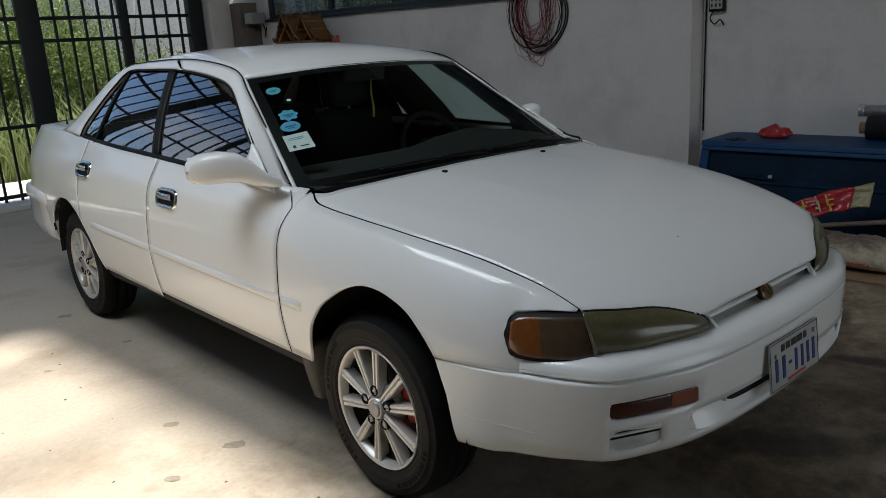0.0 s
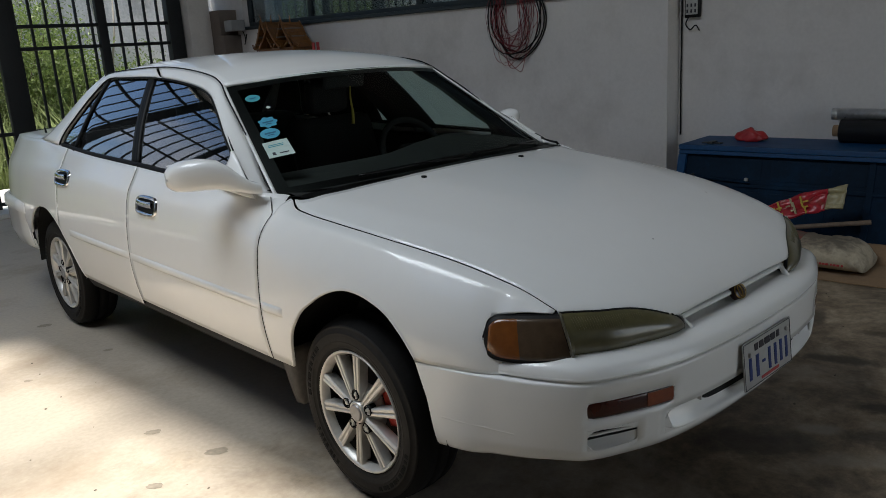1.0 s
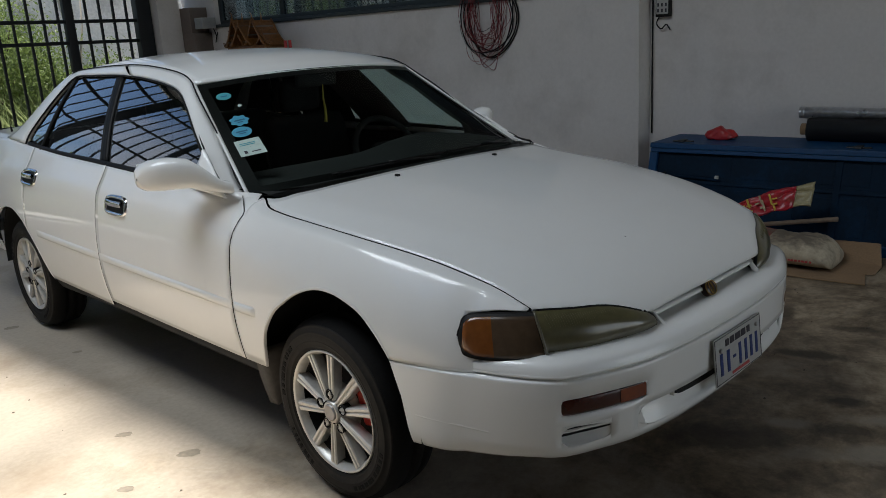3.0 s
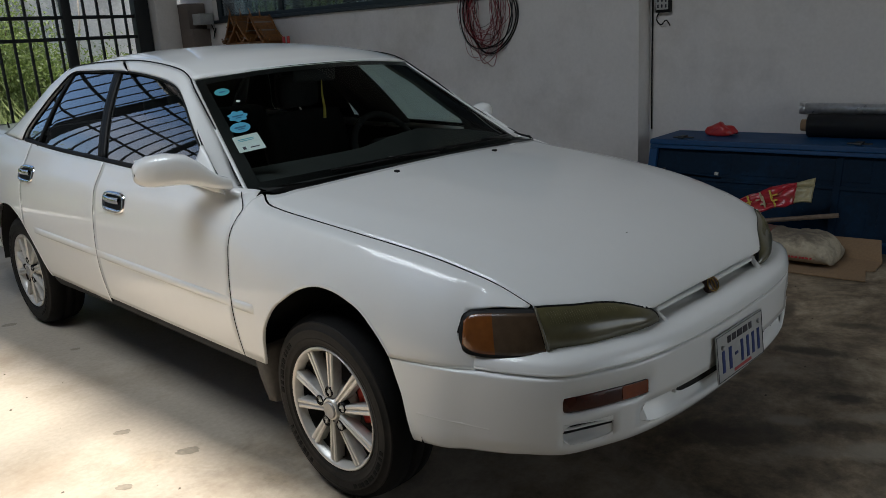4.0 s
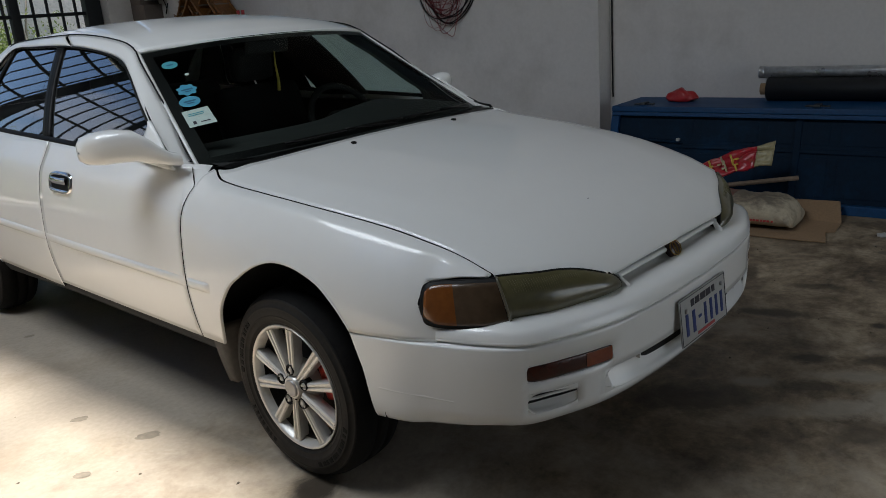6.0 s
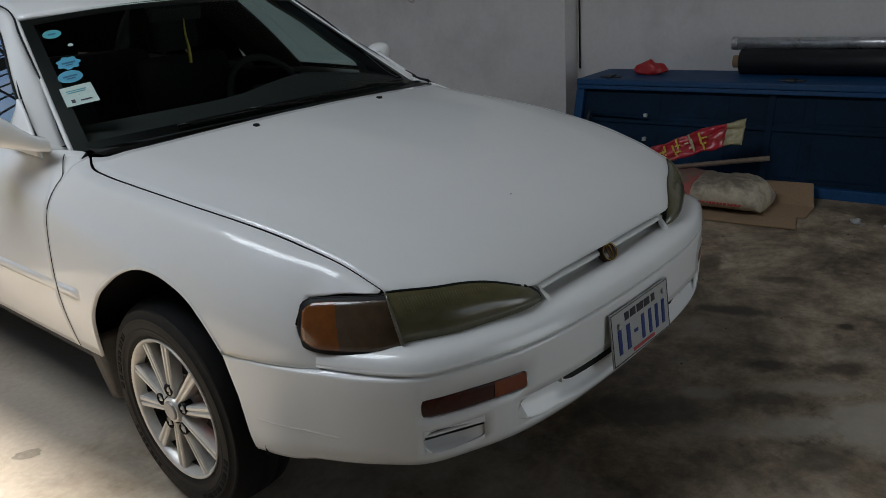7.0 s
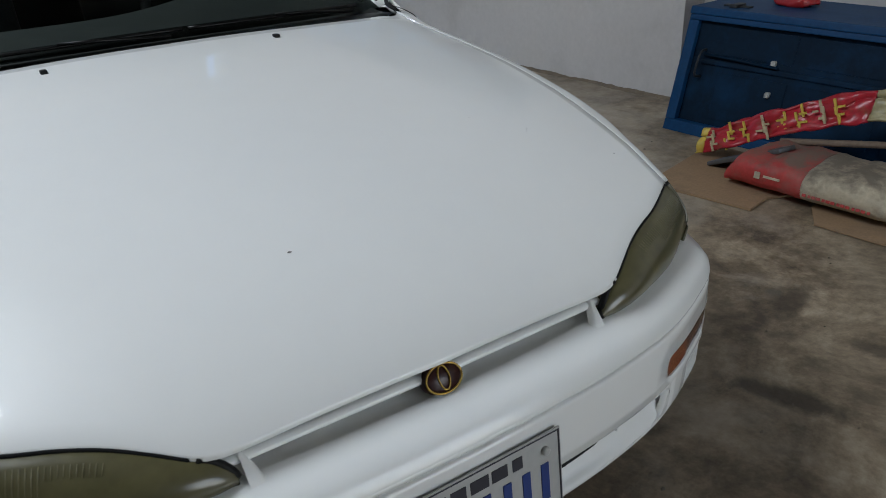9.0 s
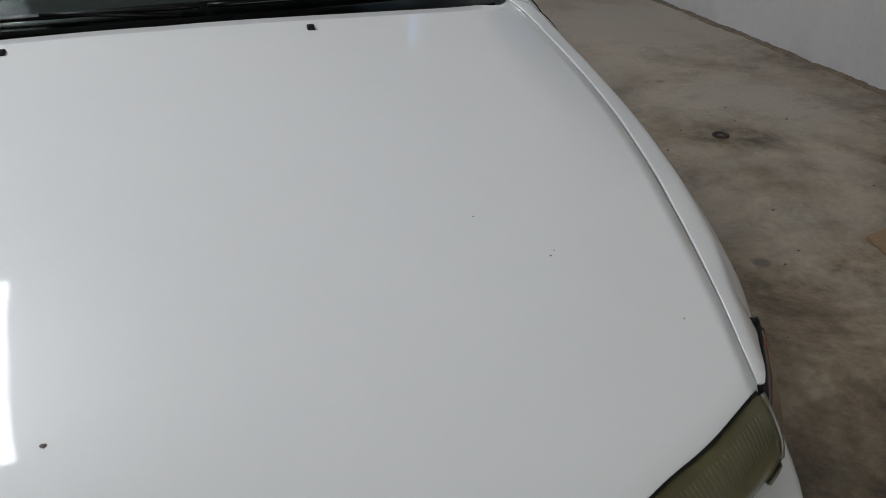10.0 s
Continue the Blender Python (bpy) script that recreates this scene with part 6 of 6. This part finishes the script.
bm.transform(pose(0, 0, 0, 0, 0, 90))
part("core", bm, CARDBOARD, roll)
foil = thing("foil_roll", "long thin roll of silver foil on top of the black roll", "roll", pose(3.32, -1.30, TOPZ + 0.180))
bm = lathe([(-1.2, 0.01), (-1.2, 0.034), (-0.6, 0.036), (0.2, 0.034), (1.21, 0.036), (1.21, 0.012)], 20)
bm.transform(pose(0, 0, 0, 0, 0, 90))
part("foil", bm, ROLL_SILVER, foil)
part("roll_cap", tube([(0.0, 1.205, 0.0), (0.0, 1.235, 0.0), (0.0, 1.24, 0.0)], 0.040, 14), ROLL_SILVER, foil)


def crumple(bm, amount, scale, seed):
    for v in bm.verts:
        v.co += v.normal * (noise.noise(v.co * scale + Vector((seed, seed * 2, 0))) * amount)


bm = bmesh.new()
bmesh.ops.create_icosphere(bm, subdivisions=4, radius=1.0)
for v in bm.verts:
    v.co = Vector((v.co.x * 0.06, v.co.y * 0.115, max(v.co.z, -0.35) * 0.055 * (1.2 - 0.5 * abs(v.co.y))))
bm.normal_update()
crumple(bm, 0.022, 16, 3)
crumple(bm, 0.010, 42, 5)
bm.transform(pose(3.20, 0.415, 0.625))
tagged(part("plastic_bag", bm, RED_BAG), "crumpled red plastic bag on top of the blue chest", "bag")

# cardboard on the floor, cement sack, wrapper, stick
def flat_card(name, pts, z, label):
    bm = bmesh.new()
    vs = [bm.verts.new((x, y, z)) for x, y in pts]
    f = bm.faces.new(vs)
    ext = bmesh.ops.extrude_face_region(bm, geom=[f])["geom"]
    for v in [g for g in ext if isinstance(g, bmesh.types.BMVert)]:
        v.co.z += 0.011
    bmesh.ops.recalc_face_normals(bm, faces=bm.faces)
    return tagged(part(name, bm, CARDBOARD, smooth=False), label, "cardboard")


def car_xy(*pts):
    return [(p.x, p.y) for p in [CAR @ Vector((x, y, 0)) for x, y in pts]]


flat_card("cardboard_sheet", car_xy((2.05, 0.55), (2.035, 0.42), (2.095, 0.085), (2.243, 0.114), (2.40, 0.05), (2.62, 0.10), (2.64, 0.60), (2.515, 0.66)), 0.002, "torn flat brown cardboard sheet on the floor")


def bent_card():
    """A torn piece that lies flat and is bent up against the chest's foot."""
    bm = bmesh.new()
    lie = [bm.verts.new((x, y, 0.010)) for x, y in ((2.155, -0.15), (2.178, -0.39), (2.209, -0.593), (2.40, -0.535), (2.42, -0.575), (2.60, -0.56), (2.60, -0.03), (2.3, -0.05))]
    bm.faces.new(lie)
    up = [bm.verts.new(v) for v in ((2.79, -0.495, 0.085), (2.775, -0.49, 0.092), (2.78, -0.10, 0.075))]
    bm.faces.new((lie[6], lie[5], up[0], up[1], up[2]))
    bmesh.ops.recalc_face_normals(bm, faces=bm.faces)
    bm.transform(CAR)
    return tagged(part("cardboard_sheet", bm, CARDBOARD, smooth=False, solid=0.006), "stained brown cardboard under the sack, bent up at one end", "cardboard")


bent_card()

sack = thing("cement_sack", "dirty half-empty paper cement sack lying on cardboard", "sack", CAR @ pose(2.423, -0.015, 0.018, 0, 0, 94))


def sack_rows(u0, u1, lift=0.0):
    rows = []
    for k in range(int((u1 - u0) * 30) + 2):
        u = u0 + (u1 - u0) * k / (int((u1 - u0) * 30) + 1)
        e = 1 - abs(u) ** 8
        ring = []
        for j in range(32):
            a = 2 * math.pi * j / 32
            hw, hh = 0.185 * (0.82 + 0.18 * e) + lift, 0.078 * (0.4 + 0.6 * e) + lift
            y = hw * math.copysign(abs(math.cos(a)) ** 0.7, math.cos(a))
            z = hh + hh * math.copysign(abs(math.sin(a)) ** 0.8, math.sin(a)) * (1.0 if math.sin(a) > 0 else 0.98)
            w = noise.noise(Vector((u * 4, y * 9, z * 9))) * 0.016 + noise.noise(Vector((u * 13, y * 26, z * 26))) * 0.006 - 0.035 * max(-u - 0.55, 0) * (1 - 2 * abs(noise.noise(Vector((u * 11, y * 17, z * 17)))))
            ring.append((u * 0.355, y + w * 0.6, max(z + w * (1 if math.sin(a) > 0 else 0), 0.001)))
        rows.append(ring)
    return rows


bm = sheet(sack_rows(-1, 0.01), closed=True)
bmesh.ops.holes_fill(bm, edges=[e for e in bm.edges if e.is_boundary])
part("sack_body", bm, SACK, sack)
bm = sheet(sack_rows(0.01, 1.0), closed=True)
bmesh.ops.holes_fill(bm, edges=[e for e in bm.edges if e.is_boundary])
part("sack_end", bm, SACK_RED, sack, "red printed end")
for k in range(14):
    bm = boxes(((-0.27 + k * 0.019, -0.001, -0.006), (-0.27 + k * 0.019 + (0.015 if k % 3 else 0.011), 0.001, 0.005)))
    bm.transform(pose(0, 0.187, 0.055, 12, 0, 0))
    part("printed_bar", bm, SACK_RED, sack, smooth=False)

for lo, hi in (((0.175, -0.014), (0.20, 0.014)), ((0.09, -0.004), (0.16, 0.006))):
    bm = boxes(((lo[0], -0.001, lo[1]), (hi[0], 0.001, hi[1])), bev=0.0008)
    bm.transform(pose(0, 0.189, 0.085, 12, 0, 0))
    part("printed_bar", bm, SACK, sack, "pale print on the red end", smooth=False)

# shiny red wrapper propped on the sack and leaf
W0, W1 = Vector((2.50, 0.43, 0.075)), Vector((2.62, -0.36, 0.375))
PALE_PRINT = mat("pale_gilt_print", (0.50, 0.42, 0.26), 0.5, var=0.3, scale=40)
wrap = thing("food_wrapper", "long glossy red foil wrapper with yellow print, propped on the rubble", "wrapper")


def wrapper(t0, t1, n, material, name, grow=0.0):
    rows = []
    for k in range(n + 1):
        t = t0 + (t1 - t0) * k / n
        c = W0.lerp(W1, t) + Vector((0, 0, 0.05 * math.sin(math.pi * t) * t))
        e = 0.052 + 0.014 * t
        rows.append([c + Vector((0.06 * q * 0.5 + 0.030 * noise.noise(Vector((t * 9, q * 1.6, 3))) + 0.012 * noise.noise(Vector((t * 30, q * 5, 1))) - grow, 0, e * q + 0.022 * noise.noise(Vector((t * 7, q, 8))))) for q in np.linspace(-1, 1, 13)])
    return part(name, sheet(rows), material, wrap, solid=0.012)


wrapper(0.04, 0.88, 40, RED_FOIL, "wrapper_body")
wrapper(0.88, 1.0, 8, TAN_FOIL, "wrapper_end")
wrapper(0.0, 0.04, 3, YELLOW_PRINT, "wrapper_end")
gr = random.Random(12)
for k in range(8):      # gilt print, as plain strokes
    t = 0.09 + 0.093 * k
    c = W0.lerp(W1, t) + Vector((-0.026, 0, 0.05 * math.sin(math.pi * t) * t))
    bm = bmesh.new()
    for q in range(5):
        dy, dz = gr.uniform(-0.018, 0.018), (q - 2) * 0.014 + gr.uniform(-0.005, 0.005)
        w, h = (gr.uniform(0.012, 0.024), 0.0045) if q % 2 else (0.005, gr.uniform(0.014, 0.030))
        box(bm, (-0.003 + 0.25 * dz, dy - w, dz - h), (0.003 + 0.25 * dz, dy + w, dz + h))
    bm.transform(Matrix.Translation(c) @ pose(0, 0, 0, -20, 0, 0))
    part("printed_bar", bm, YELLOW_PRINT if k % 3 else PALE_PRINT, wrap, smooth=False)
a, b = Vector((2.52, 0.05, 0.16)), Vector((2.60, -0.51, 0.245))
stick = thing("wooden_stick", "old round wooden stick lying across the sack", "stick")
part("shaft", tube([a.lerp(b, t) for t in np.linspace(0, 1, 8)], 0.014, 8), WOOD, stick)
bm = boxes(((-0.05, -0.20, -0.010), (0.05, 0.20, 0.010)), bev=0.005)
bm.transform(Matrix.Translation((2.42, 0.13, 0.10)) @ pose(0, 0, 0, -24, 0, -10))
tagged(part("steel_offcut", bm, mat("grey_steel_offcut", (0.12, 0.12, 0.12), 0.5, metal=0.5)), "grey steel offcut lying against the sack", "scrap")
for k, (x, y, r) in enumerate(((2.45, -0.95, 0.018), (2.47, -0.80, 0.022), (2.44, -0.84, 0.012))):
    bm = bmesh.new()
    bmesh.ops.create_icosphere(bm, subdivisions=3, radius=r)
    bm.normal_update()
    crumple(bm, 0.012, 60, k)
    for v in bm.verts:
        v.co.z = max(v.co.z * 0.6, -r * 0.3)
    bm.transform(CAR @ pose(x, y, r * 0.3))
    tagged(part("paper_scrap", bm, WHITE_PLASTIC), "small crumpled white paper scrap on the floor", "litter")

# coil of wires on the wall
coil = thing("wire_coil", "loose coil of black and dark red wires hung on the wall", "wire coil")
r = random.Random(8)
for k in range(30):
    if k < 4:      # stout black cable, then thin wires that hang lower and to one side
        cy, top, ry, rz = 2.40 + r.gauss(0, 0.012), 1.86, 0.265 * r.uniform(0.93, 1.04), 0.31 * r.uniform(0.94, 1.04)
    else:
        cy, top, ry, rz = 2.44 + r.gauss(0, 0.03), 1.85 + r.uniform(-0.05, 0.02), 0.27 * r.uniform(0.35, 0.82), 0.34 * r.uniform(0.62, 1.06)
    cz = top - rz
    x = EAST - 0.012 - 0.055 * r.random()
    ph = r.uniform(0, 6)
    pts = [(x + 0.012 * math.sin(3 * q + ph), cy + ry * math.sin(q) + (0.015 if k < 4 else 0.04) * math.sin(2 * q + ph), cz + rz * math.cos(q) + 0.012 * math.sin(3 * q + ph)) for q in [2 * math.pi * j / 36 for j in range(37)]]
    part("wire_loop", tube(pts, 0.0055 if k < 4 else r.uniform(0.0014, 0.0026), 6), BLACK if k < 4 or k % 5 == 0 else WIRE_RED, coil)
part("hook", tube([(EAST, 2.40, 1.84), (EAST - 0.08, 2.40, 1.83), (EAST - 0.09, 2.40, 1.87)], 0.007, 6), GATE_STEEL, coil)

# socket box on the recess wall, with a lead
sock = thing("socket_box", "grey and white power socket box with a dangling lead", "socket")
part("socket_case", boxes(((RECESS - 0.045, 0.90, 1.455), (RECESS, 1.01, 1.60)), bev=0.006), BLACK, sock)
part("socket_face", boxes(((RECESS - 0.052, 0.91, 1.475), (RECESS - 0.043, 1.00, 1.59)), bev=0.003), WHITE_PLASTIC, sock)
for y in (0.925, 0.955, 0.985):
    for z in (1.50, 1.54):
        part("socket_hole", boxes(((RECESS - 0.0545, y - 0.006, z - 0.012), (RECESS - 0.050, y + 0.006, z + 0.012))), DARK_INK, sock, smooth=False)
part("lead", tube(spline([(RECESS - 0.02, 0.99, 1.46), (RECESS - 0.02, 1.01, 1.41), (RECESS - 0.03, 0.97, 1.37), (RECESS - 0.03, 0.93, 1.40), (RECESS - 0.03, 0.90, 1.36)], 24), 0.005, 6), BLACK, sock)
part("lead", tube([(RECESS - 0.012, 1.045, 1.70), (RECESS - 0.012, 1.046, 1.0), (RECESS - 0.012, 1.044, 0.6)], 0.006, 6), BLACK, sock)

# meter box on the brown pillar
mb = thing("meter_box", "small grey electric box with loose wires on the pillar", "electric box")
part("box_case", boxes(((3.02, NORTH - 0.50, 1.66), (3.20, NORTH - 0.352, 1.78)), bev=0.008), mat("grey_box", (0.3, 0.3, 0.29), 0.5), mb)
part("wire", tube(spline([(3.20, NORTH - 0.42, 1.70), (3.22, NORTH - 0.45, 1.58), (3.18, NORTH - 0.48, 1.50), (3.21, NORTH - 0.5, 1.62)], 16), 0.006, 6), BLACK, mb)

# gilded spirit house on a stand
shrine = thing("spirit_house", "small gilded wooden spirit house with steep gabled roofs on a stand", "spirit house", pose(3.0, 5.32, 0))
part("stand", boxes(((-0.16, -0.30, 0.0), (0.16, 0.30, 1.28)), bev=0.01), WOOD, shrine)
part("body", boxes(((-0.13, -0.34, 1.28), (0.13, 0.30, 1.44)), bev=0.006), WOOD_GOLD, shrine)


def gable(y, h, half, z, depth):
    bm = bmesh.new()
    prof = [(-half, 0), (-half * 0.55, h * 0.38), (-half * 0.2, h * 0.78), (0, h), (half * 0.2, h * 0.78), (half * 0.55, h * 0.38), (half, 0)]
    rows = [[(x, y + q, z + hh) for q, hh in prof] for x in (-depth, depth)]
    b = sheet(rows)
    bmesh.ops.holes_fill(b, edges=[e for e in b.edges if e.is_boundary])
    g = part("gable_roof", b, WOOD_GOLD, shrine, smooth=False)
    for sx in (-depth - 0.004, depth + 0.004):
        part("gable_board", tube([(sx, y + q * 1.05, z + hh + 0.006) for q, hh in prof], 0.012, 6), WOOD_GOLD, g)
    for q0, h0, q1, h1 in [(*prof[k], *prof[k + 1]) for k in range(6)]:      # flame-shaped crockets up the gable
        for t in (0.25, 0.75):
            q, hh = q0 + (q1 - q0) * t, h0 + (h1 - h0) * t
            out = math.copysign(1, q)
            part("crocket", tube([(-depth - 0.004, y + q, z + hh), (-depth - 0.006, y + q + out * 0.010, z + hh + 0.016), (-depth - 0.006, y + q + out * 0.008, z + hh + 0.034)], 0.007, 5, lambda v: 1 - 0.85 * v), WOOD_GOLD, g)
    for out in (-1, 1):
        part("eave_horn", tube([(-depth, y + out * half, z), (-depth, y + out * (half + 0.03), z + 0.012), (-depth, y + out * (half + 0.045), z + 0.05)], 0.011, 6, lambda v: 1 - 0.85 * v), WOOD_GOLD, g)
    part("finial", tube([(-depth, y, z + h), (-depth, y, z + h + 0.05), (-depth - 0.02, y, z + h + 0.08)], 0.010, 6, lambda t: 1 - 0.8 * t), WOOD_GOLD, g)


gable(-0.16, 0.25, 0.15, 1.44, 0.12)
gable(0.16, 0.27, 0.14, 1.44, 0.13)
gable(0.02, 0.20, 0.16, 1.44, 0.16)
gable(-0.27, 0.10, 0.10, 1.44, 0.10)
gable(0.27, 0.09, 0.09, 1.44, 0.10)
for y, z in ((-0.16, 1.69), (0.16, 1.71), (0.02, 1.64)):
    part("spire", tube([(0.0, y, z - 0.02), (0.0, y, z + 0.02), (0.0, y, z + 0.07)], 0.014, 6, lambda q: 1 - 0.85 * q), WOOD_GOLD, shrine)
for k in range(7):      # stepped battens on the roof slopes
    for y, h, half in ((-0.16, 0.25, 0.15), (0.16, 0.27, 0.14)):
        for sg in (-1, 1):
            q = (k + 0.5) / 7
            part("roof_batten", boxes(((-0.135, y + sg * half * q - 0.006, 1.44 + h * (1 - q) ** 1.25 - 0.004), (0.135, y + sg * half * q + 0.006, 1.44 + h * (1 - q) ** 1.25 + 0.010)), bev=0.002), BROWN if k % 2 else WOOD_GOLD, shrine, smooth=False)
for y in (-0.55, -0.48):
    t = tagged(part("candle", tube([(3.02, 5.32 + y, 0.0), (3.02, 5.32 + y, 1.40), (3.02, 5.32 + y, 1.47)], 0.016, 8), RED_INK), "thin red incense candle holder beside the spirit house", "candle")

# grit and small flakes trodden about the floor
r = random.Random(31)
verts, faces = [], []
for k in range(150):
    if k % 3:
        x, y = r.uniform(0.1, 2.6), r.uniform(-2.2, 1.6)
    else:
        x, y = r.uniform(-2.0, -0.9), r.uniform(-0.4, 3.2)
    q, s = r.uniform(0, 6.28), r.uniform(0.002, 0.0075)
    n = len(verts)
    ring = [(x + s * (0.7 + 0.5 * r.random()) * math.cos(q + j * 1.2566), y + s * (0.5 + 0.4 * r.random()) * math.sin(q + j * 1.2566)) for j in range(5)]
    verts += [(a, b, 0.0) for a, b in ring] + [(x + (a - x) * 0.6, y + (b - y) * 0.6, s * r.uniform(0.3, 0.7)) for a, b in ring]
    faces += [tuple(n + 5 + j for j in range(5))] + [(n + j, n + (j + 1) % 5, n + 5 + (j + 1) % 5, n + 5 + j) for j in range(5)]
me = bpy.data.meshes.new("grit")
me.from_pydata(verts, [], faces)
me.materials.append(mat("grit_crumbs", (0.16, 0.135, 0.105), 0.9, var=0.6, scale=3, fine=9))
tagged(new("grit", me), "loose crumbs of grit and dry flakes on the floor", "grit", kind="stuff")

# old round drips dried on the concrete
for x, y, r0 in ((-0.73, 2.80, 0.030), (-1.016, 1.075, 0.024), (-0.951, 0.733, 0.032), (-1.213, 0.701, 0.022), (-1.108, 2.048, 0.016), (-0.70, 2.107, 0.018)):
    bm = bmesh.new()
    bm.faces.new([bm.verts.new((r0 * (1 + 0.35 * noise.noise(Vector((2 * math.cos(a) + x, 2 * math.sin(a) + y, 5)))) * math.cos(a) * 1.3, r0 * (0.8 + 0.35 * noise.noise(Vector((2 * math.cos(a) + y, 2 * math.sin(a), 1)))) * math.sin(a), 0)) for a in [2 * math.pi * k / 30 for k in range(30)]])
    bm.transform(pose(x, y, 0.0015, 0, 0, 40 * x))
    tagged(part("floor_stain", bm, DRIP, smooth=False), "dark dried drip on the concrete floor", "stain", kind="stuff")

# crumbled mortar and dust swept along the foot of the wall
rows = []
for k in range(241):
    y = 1.09 + 4.6 * k / 240
    h = 0.014 + 0.012 * noise.noise(Vector((y * 5, 1, 0))) + 0.007 * noise.noise(Vector((y * 23, 4, 0)))
    d = 0.030 + 0.022 * noise.noise(Vector((y * 3.1, 7, 0))) + 0.012 * noise.noise(Vector((y * 17, 2, 0)))
    rows.append([(EAST - 0.001, y, max(h, 0.004)), (EAST - 0.25 * d, y, max(0.7 * h, 0.003)), (EAST - 0.6 * d, y, max(0.3 * h, 0.0025)), (EAST - d, y, -0.001)])
tagged(part("mortar_crumbs", sheet(rows, (2.5, 3, -1)), mat("brown_mortar_dust", (0.20, 0.155, 0.11), 0.95, var=0.35, scale=14, fine=80, bump=0.003)), "crumbled brown mortar and dust along the foot of the wall", "dust", kind="stuff")

# a small rusty washer and scraps of grit by the wall
bm = lathe([(-0.003, 0.018), (-0.003, 0.034), (0.003, 0.034), (0.003, 0.018), (-0.003, 0.018)], 28)
bm.transform(CAR @ pose(2.078, 1.445, 0.0035, 0, 90, 0))
tagged(part("washer_ring", bm, STEEL_DARK), "rusty steel ring lying on the concrete floor", "ring")
